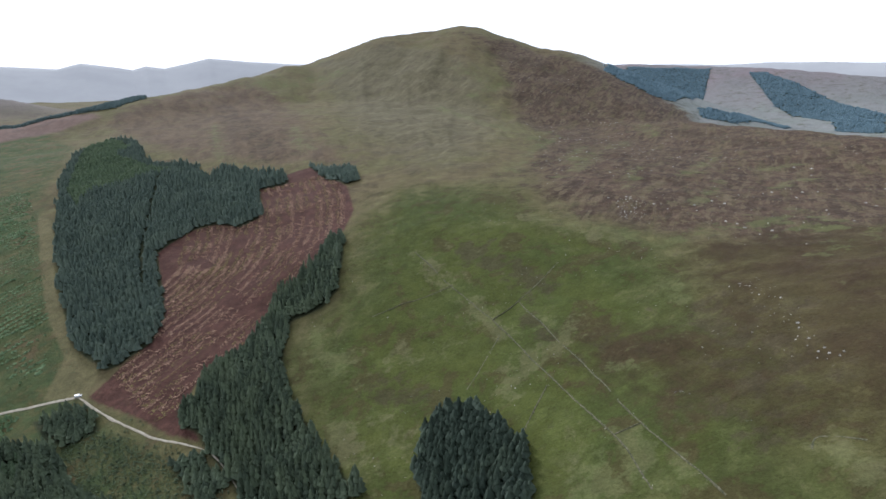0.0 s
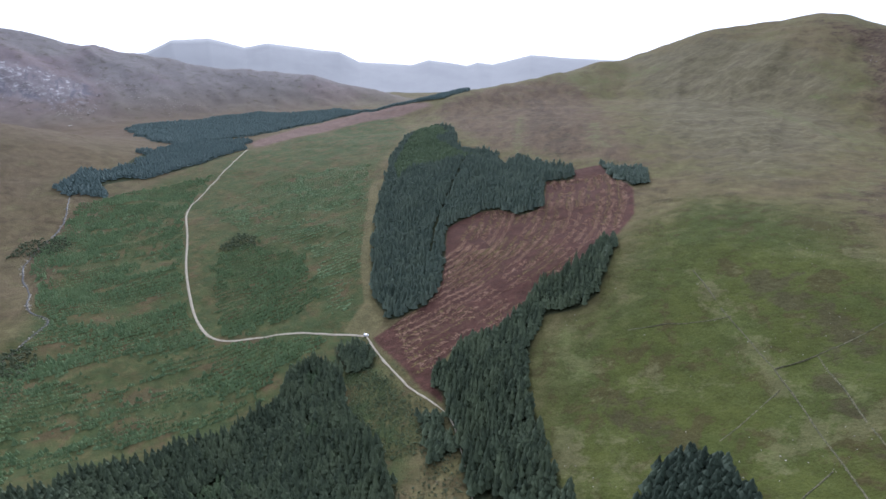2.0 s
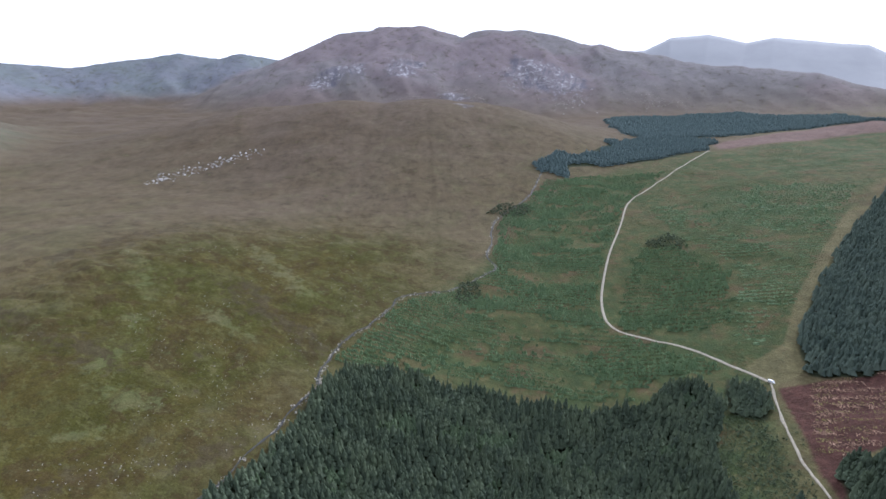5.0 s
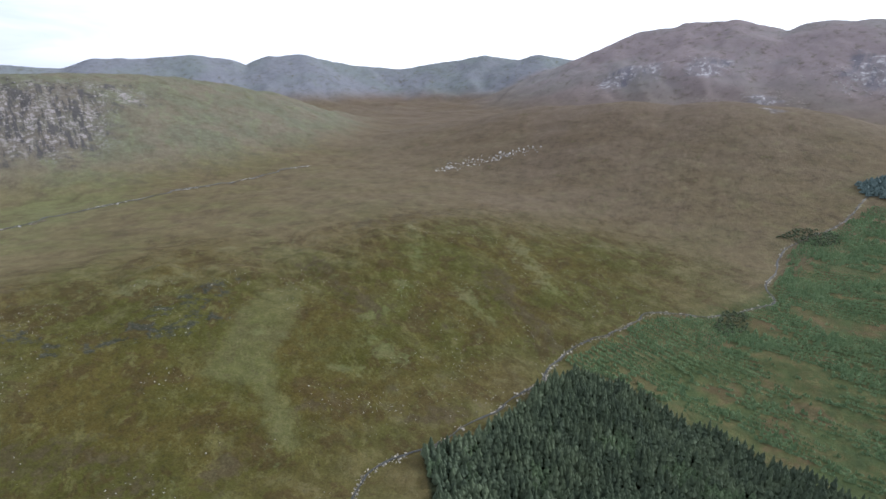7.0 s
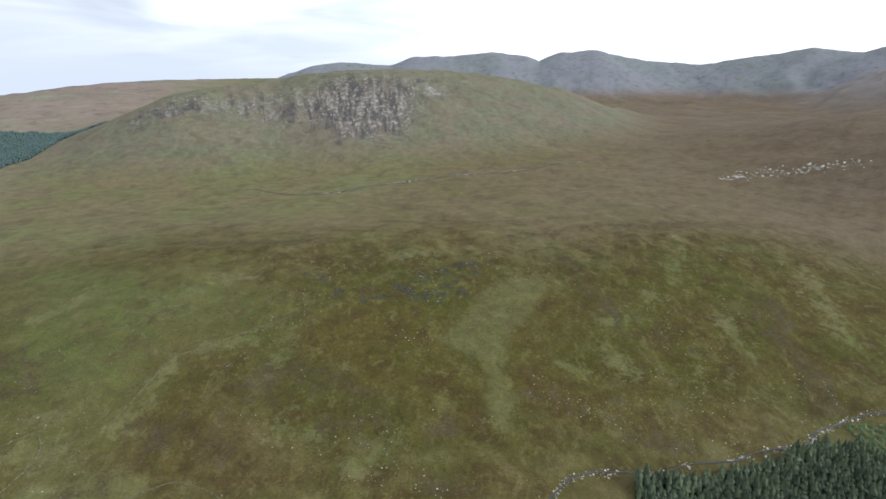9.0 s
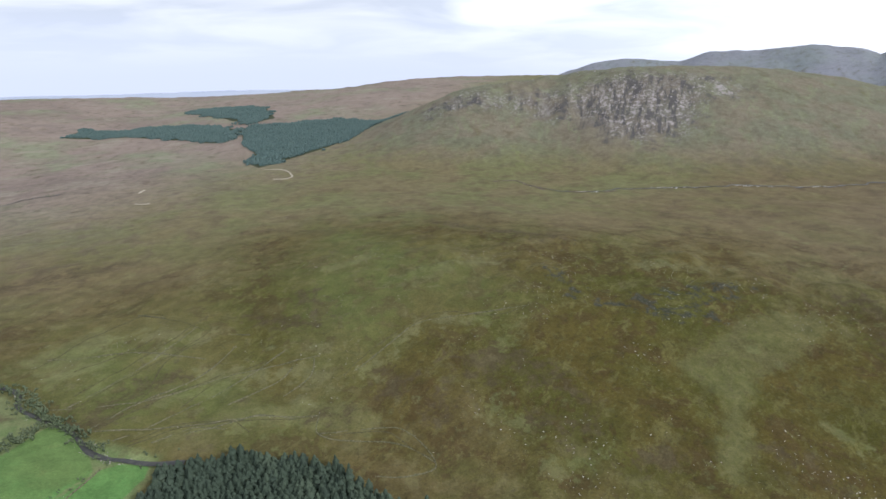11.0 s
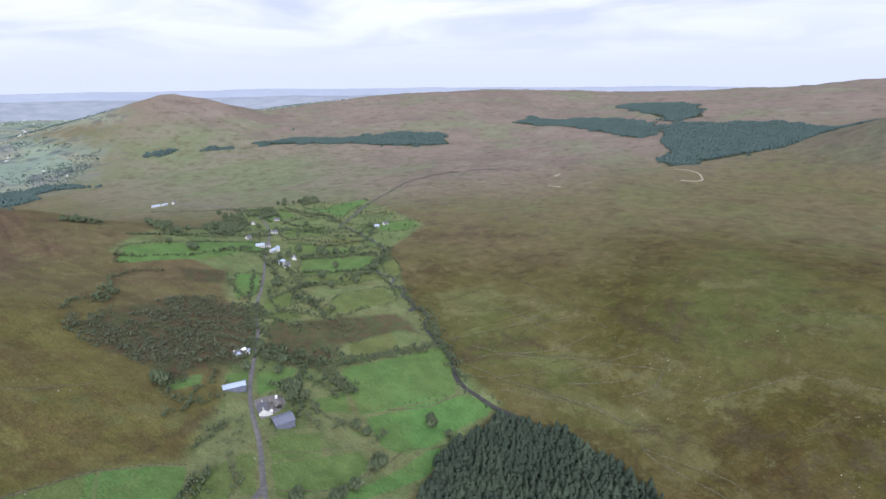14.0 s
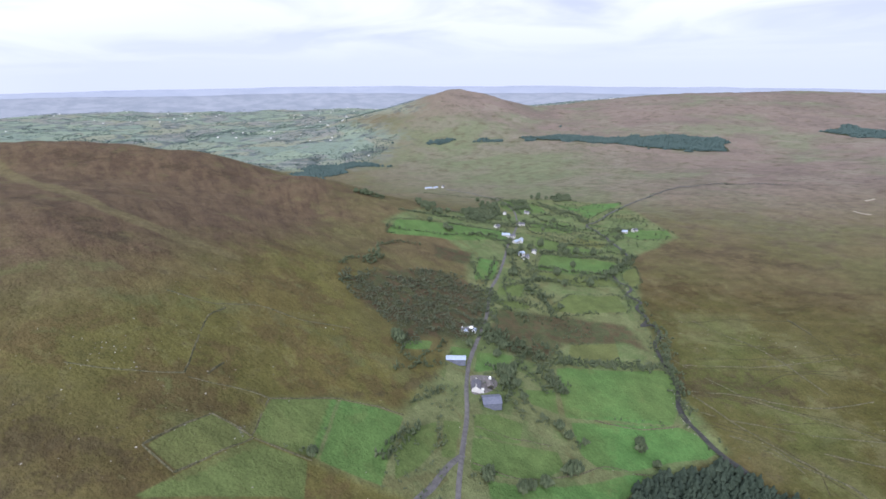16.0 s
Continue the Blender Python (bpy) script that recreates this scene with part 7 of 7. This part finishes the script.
# small white thing by the house; its gabled form is made up
gabled(H[5], "white_block", 2.2, 2.0, 2.0, 2.6, 60, LIMEWASH, LIMEWASH, "small white block beside the farmhouse", "outbuilding")
for k, (size, name, wall, roof, label) in enumerate(((4.6, "cottage", LIMEWASH, SLATE, "small white cottage with a slate roof among scrub"), (2.6, "garage", LIMEWASH, WHITE_PAINT, "small white garage among scrub"), (3.0, "shed", WHITE_PAINT, PALE_TIN, "small pale shed among scrub"), (2.2, "shed", LIMEWASH, PALE_TIN, "low pale shed among scrub"))):
    gabled(H[6 + k], name, size, 2.4, 1.9, 2.8, 50 + 37 * k, wall, roof, label, "building", 2 if name == "cottage" else 0, 1 if name == "cottage" else 0)
for k, (spot, size, roof) in enumerate(zip(VILLAGE_SPOTS, (9, 8, 8, 10, 8, 7, 8, 7, 7, 14, 12, 10, 8, 7, 7, 6), (PALE_TIN, SLATE, PALE_TIN, PALE_TIN, SLATE, PALE_TIN, SLATE, SLATE, SLATE, PALE_TIN, PALE_TIN, SLATE, PALE_TIN, SLATE, SLATE, SLATE))):
    gabled(spot, "house", size, 4.6, 2.6, 4.0, 45 + 29 * (k % 4), LIMEWASH, roof, "white house with a slate roof among trees" if roof is SLATE else "white house with a pale metal roof among trees", "house", 3, 1, group="valley houses")


def tank(spot):
    x, y = spot
    ob = new("feed_silo")
    ob.matrix_world = pose(x, y, float(height(x, y)))
    bm = bmesh.new()
    bmesh.ops.create_cone(bm, cap_ends=True, segments=16, radius1=0.8, radius2=0.8, depth=2.2, matrix=Matrix.Translation((0, 0, 1.0)))
    part("body", bm, WHITE_PAINT, ob)
    bm = bmesh.new()
    bmesh.ops.create_cone(bm, cap_ends=True, segments=16, radius1=0.85, radius2=0.2, depth=0.6, matrix=Matrix.Translation((0, 0, 2.4)))
    part("lid", bm, WHITE_PAINT, ob)
    tagged(ob, "small white feed silo behind the farmhouse", "silo")


tank(H[4])


def van(spot, turn):
    x, y = spot
    ob = new("van")
    ob.matrix_world = pose(x, y, float(height(x, y)) + 0.35, 0, 0, turn)
    bm = bmesh.new()
    prof = [(-2.3, 0.35), (-2.3, 1.9), (-2.1, 2.05), (0.9, 2.05), (1.5, 1.25), (2.3, 1.05), (2.4, 0.35)]
    rows = [[bm.verts.new((u, s * 0.9 * (0.9 if w > 1.8 else 1), w)) for u, w in prof] for s in (-1, 1)]
    bm.faces.new(rows[0])
    bm.faces.new(rows[1])
    for i in range(len(prof)):
        j = (i + 1) % len(prof)
        bm.faces.new((rows[0][i], rows[0][j], rows[1][j], rows[1][i]))
    body = part("body", bm, WHITE_PAINT, ob)
    part("windscreen", box(bmesh.new(), 0.98, -0.7, 1.35, 1.35, 0.7, 1.9), DARK, body)
    for u in (-1.5, 1.5):
        for s in (-0.85, 0.85):
            bm = bmesh.new()
            bmesh.ops.create_cone(bm, cap_ends=True, segments=14, radius1=0.36, radius2=0.36, depth=0.22, matrix=Matrix.Translation((u, s, 0.36)) @ Matrix.Rotation(radians(90), 4, "X"))
            part("wheel", bm, RUBBER, ob)
    tagged(ob, "small white van parked where the tracks meet", "van")


van(VAN_SPOT[0], 30)
ribbon("track", FAR_TRACK, 1.5, GRAVEL, 0.6, "pale gravel loop beside the far forest", "track", 0.3)
for k, line in enumerate(FAR_PATHS):
    ribbon("track", line, 2.0, GRAVEL, 0.5, "pale gravel working on the far bog", "track", 0.5, seed=k)
ribbon("water", PEAT_STREAM, 1.8, WATER, 0.35, "dark peaty burn crossing the bog", "stream", 0.8, 3.0, wander=5.0)
xy = along(PEAT_STREAM, 2.0, 2.2, 1500)
xy = xy[vnoise(xy[:, 0], xy[:, 1], 50, 72) > 0.1]
w = np.random.default_rng(1501).uniform(0.4, 1.1, len(xy))
stuff("stream_stones", BOULDERS, xy, w, w, WASHED_STONE, "pale gravel beside a peaty burn", "stones", -0.3, 1502)
for k, line in enumerate(DRAINS):
    ribbon("ditch", line, 0.34, DITCH, 0.06, "narrow dark ditch along an old field bank", "ditch", 0.7, 2.0, seed=1400 + k, wander=1.2)
for line in PEAT_CUTS:
    ribbon("peat_bank", line, 2.0, PEAT, 0.4, "dark eroded peat bank in the bog", "peat bank", 0.6)


def yard(poly):
    """A patch of concrete laid over the ground."""
    q = np.array(poly, float)
    mid = q.mean(0)
    rim = smooth_line([tuple(p) for p in q] + [tuple(q[0])], 1.5)[:-1]
    rings = [mid + (rim - mid) * s for s in (1.0, 0.75, 0.5, 0.25)]
    v = np.concatenate(rings + [mid[None]])
    z = height(v[:, 0], v[:, 1]) + np.r_[np.full(len(rim), 0.1), np.full(len(v) - len(rim), 0.25)]
    n = len(rim)
    f = []
    for k in range(3):
        for i in range(n):
            j = (i + 1) % n
            f += [(k * n + i, k * n + j, (k + 1) * n + j), (k * n + i, (k + 1) * n + j, (k + 1) * n + i)]
    f += [(3 * n + i, 3 * n + (i + 1) % n, 4 * n) for i in range(n)]
    tagged(new("yard", mesh_from("yard", np.c_[v, z], np.array(f)[:, ::-1], YARD_GRIT)), "grey-pink concrete yard between farm buildings", "yard", kind="structure")


yard(YARD)


# ---- far lowland: trees, hedges and cottages ----
xy = fill(LOWLAND, 13, 1600, 0.5, 12, keep=lambda x, y: ((np.abs(fbm(x * 0.6, y, 150, 3, 91)) < 0.075) | (np.abs(fbm(x, y * 0.7, 170, 3, 95)) < 0.06) | (fbm(x, y, 140, 3, 96) > 0.85)) & (np.hypot(x - CX, y - CY) < 3900))
r = np.random.default_rng(1601)
more = fill(LOWLAND, 10, 1605, 0.5, 12, keep=lambda x, y: ((np.abs(fbm(x, y * 0.5, 120, 3, 97)) < 0.09) | (fbm(x, y, 110, 3, 98) > 0.8)) & (np.hypot(x - CX, y - CY) < 2500))
xy = np.concatenate([xy, more])
stuff("far_trees", SPECKS, xy, r.uniform(2.5, 6.5, len(xy)), r.uniform(4.0, 8.0, len(xy)), NEEDLE_FAR, "dark trees and hedges among far pastures", "trees", 0.2, 1602)
xy = fill(FARMLAND, 14, 1610, 0.5, 12, keep=lambda x, y: (y < -420) & (fbm(x, y, 60, 3, 92) > 0.0))
stuff("far_trees", SHRUBS, xy, r.uniform(1.5, 5.0, len(xy)), r.uniform(1.4, 3.2, len(xy)), LEAF, "dark bushes among small fields", "trees", 0.2, 1603)
xy = along(RIVER, 2.6, 3.6, 1620)
xy = xy[(vnoise(xy[:, 0], xy[:, 1], 45, 93) > -0.1) & (to_line(RIVER, xy[:, 0], xy[:, 1]) > 2.4)]
stuff("riverside_willows", SHRUBS, xy, r.uniform(1.0, 3.8, len(xy)), r.uniform(1.0, 2.2, len(xy)), LEAF, "dark willows along the peaty river", "scrub", 0.2, 1621)


def cottage_block():
    """A plain gabled block one metre long; triangles."""
    v = np.array([(-0.5, -0.3, -0.1), (0.5, -0.3, -0.1), (0.5, 0.3, -0.1), (-0.5, 0.3, -0.1), (-0.5, -0.3, 0.6), (0.5, -0.3, 0.6), (0.5, 0.3, 0.6), (-0.5, 0.3, 0.6), (-0.5, 0, 1.0), (0.5, 0, 1.0)], float)
    f = [(0, 1, 5), (0, 5, 4), (2, 3, 7), (2, 7, 6), (1, 2, 6), (1, 6, 5), (3, 0, 4), (3, 4, 7), (5, 6, 9), (7, 4, 8), (4, 5, 9), (4, 9, 8), (6, 7, 8), (6, 8, 9)]
    return v, np.array(f)


xy = fill(LOWLAND, 110, 1630, 0.5, 40, keep=lambda x, y: (fbm(x, y, 260, 3, 94) > 0.0) & (np.hypot(x - CX, y - CY) < 3800))
stuff("far_cottages", [cottage_block()], xy, r.uniform(2.8, 4.2, len(xy)), r.uniform(6, 10, len(xy)), LIMEWASH, "white cottages scattered over far pastures", "houses", 0.2, 1631)
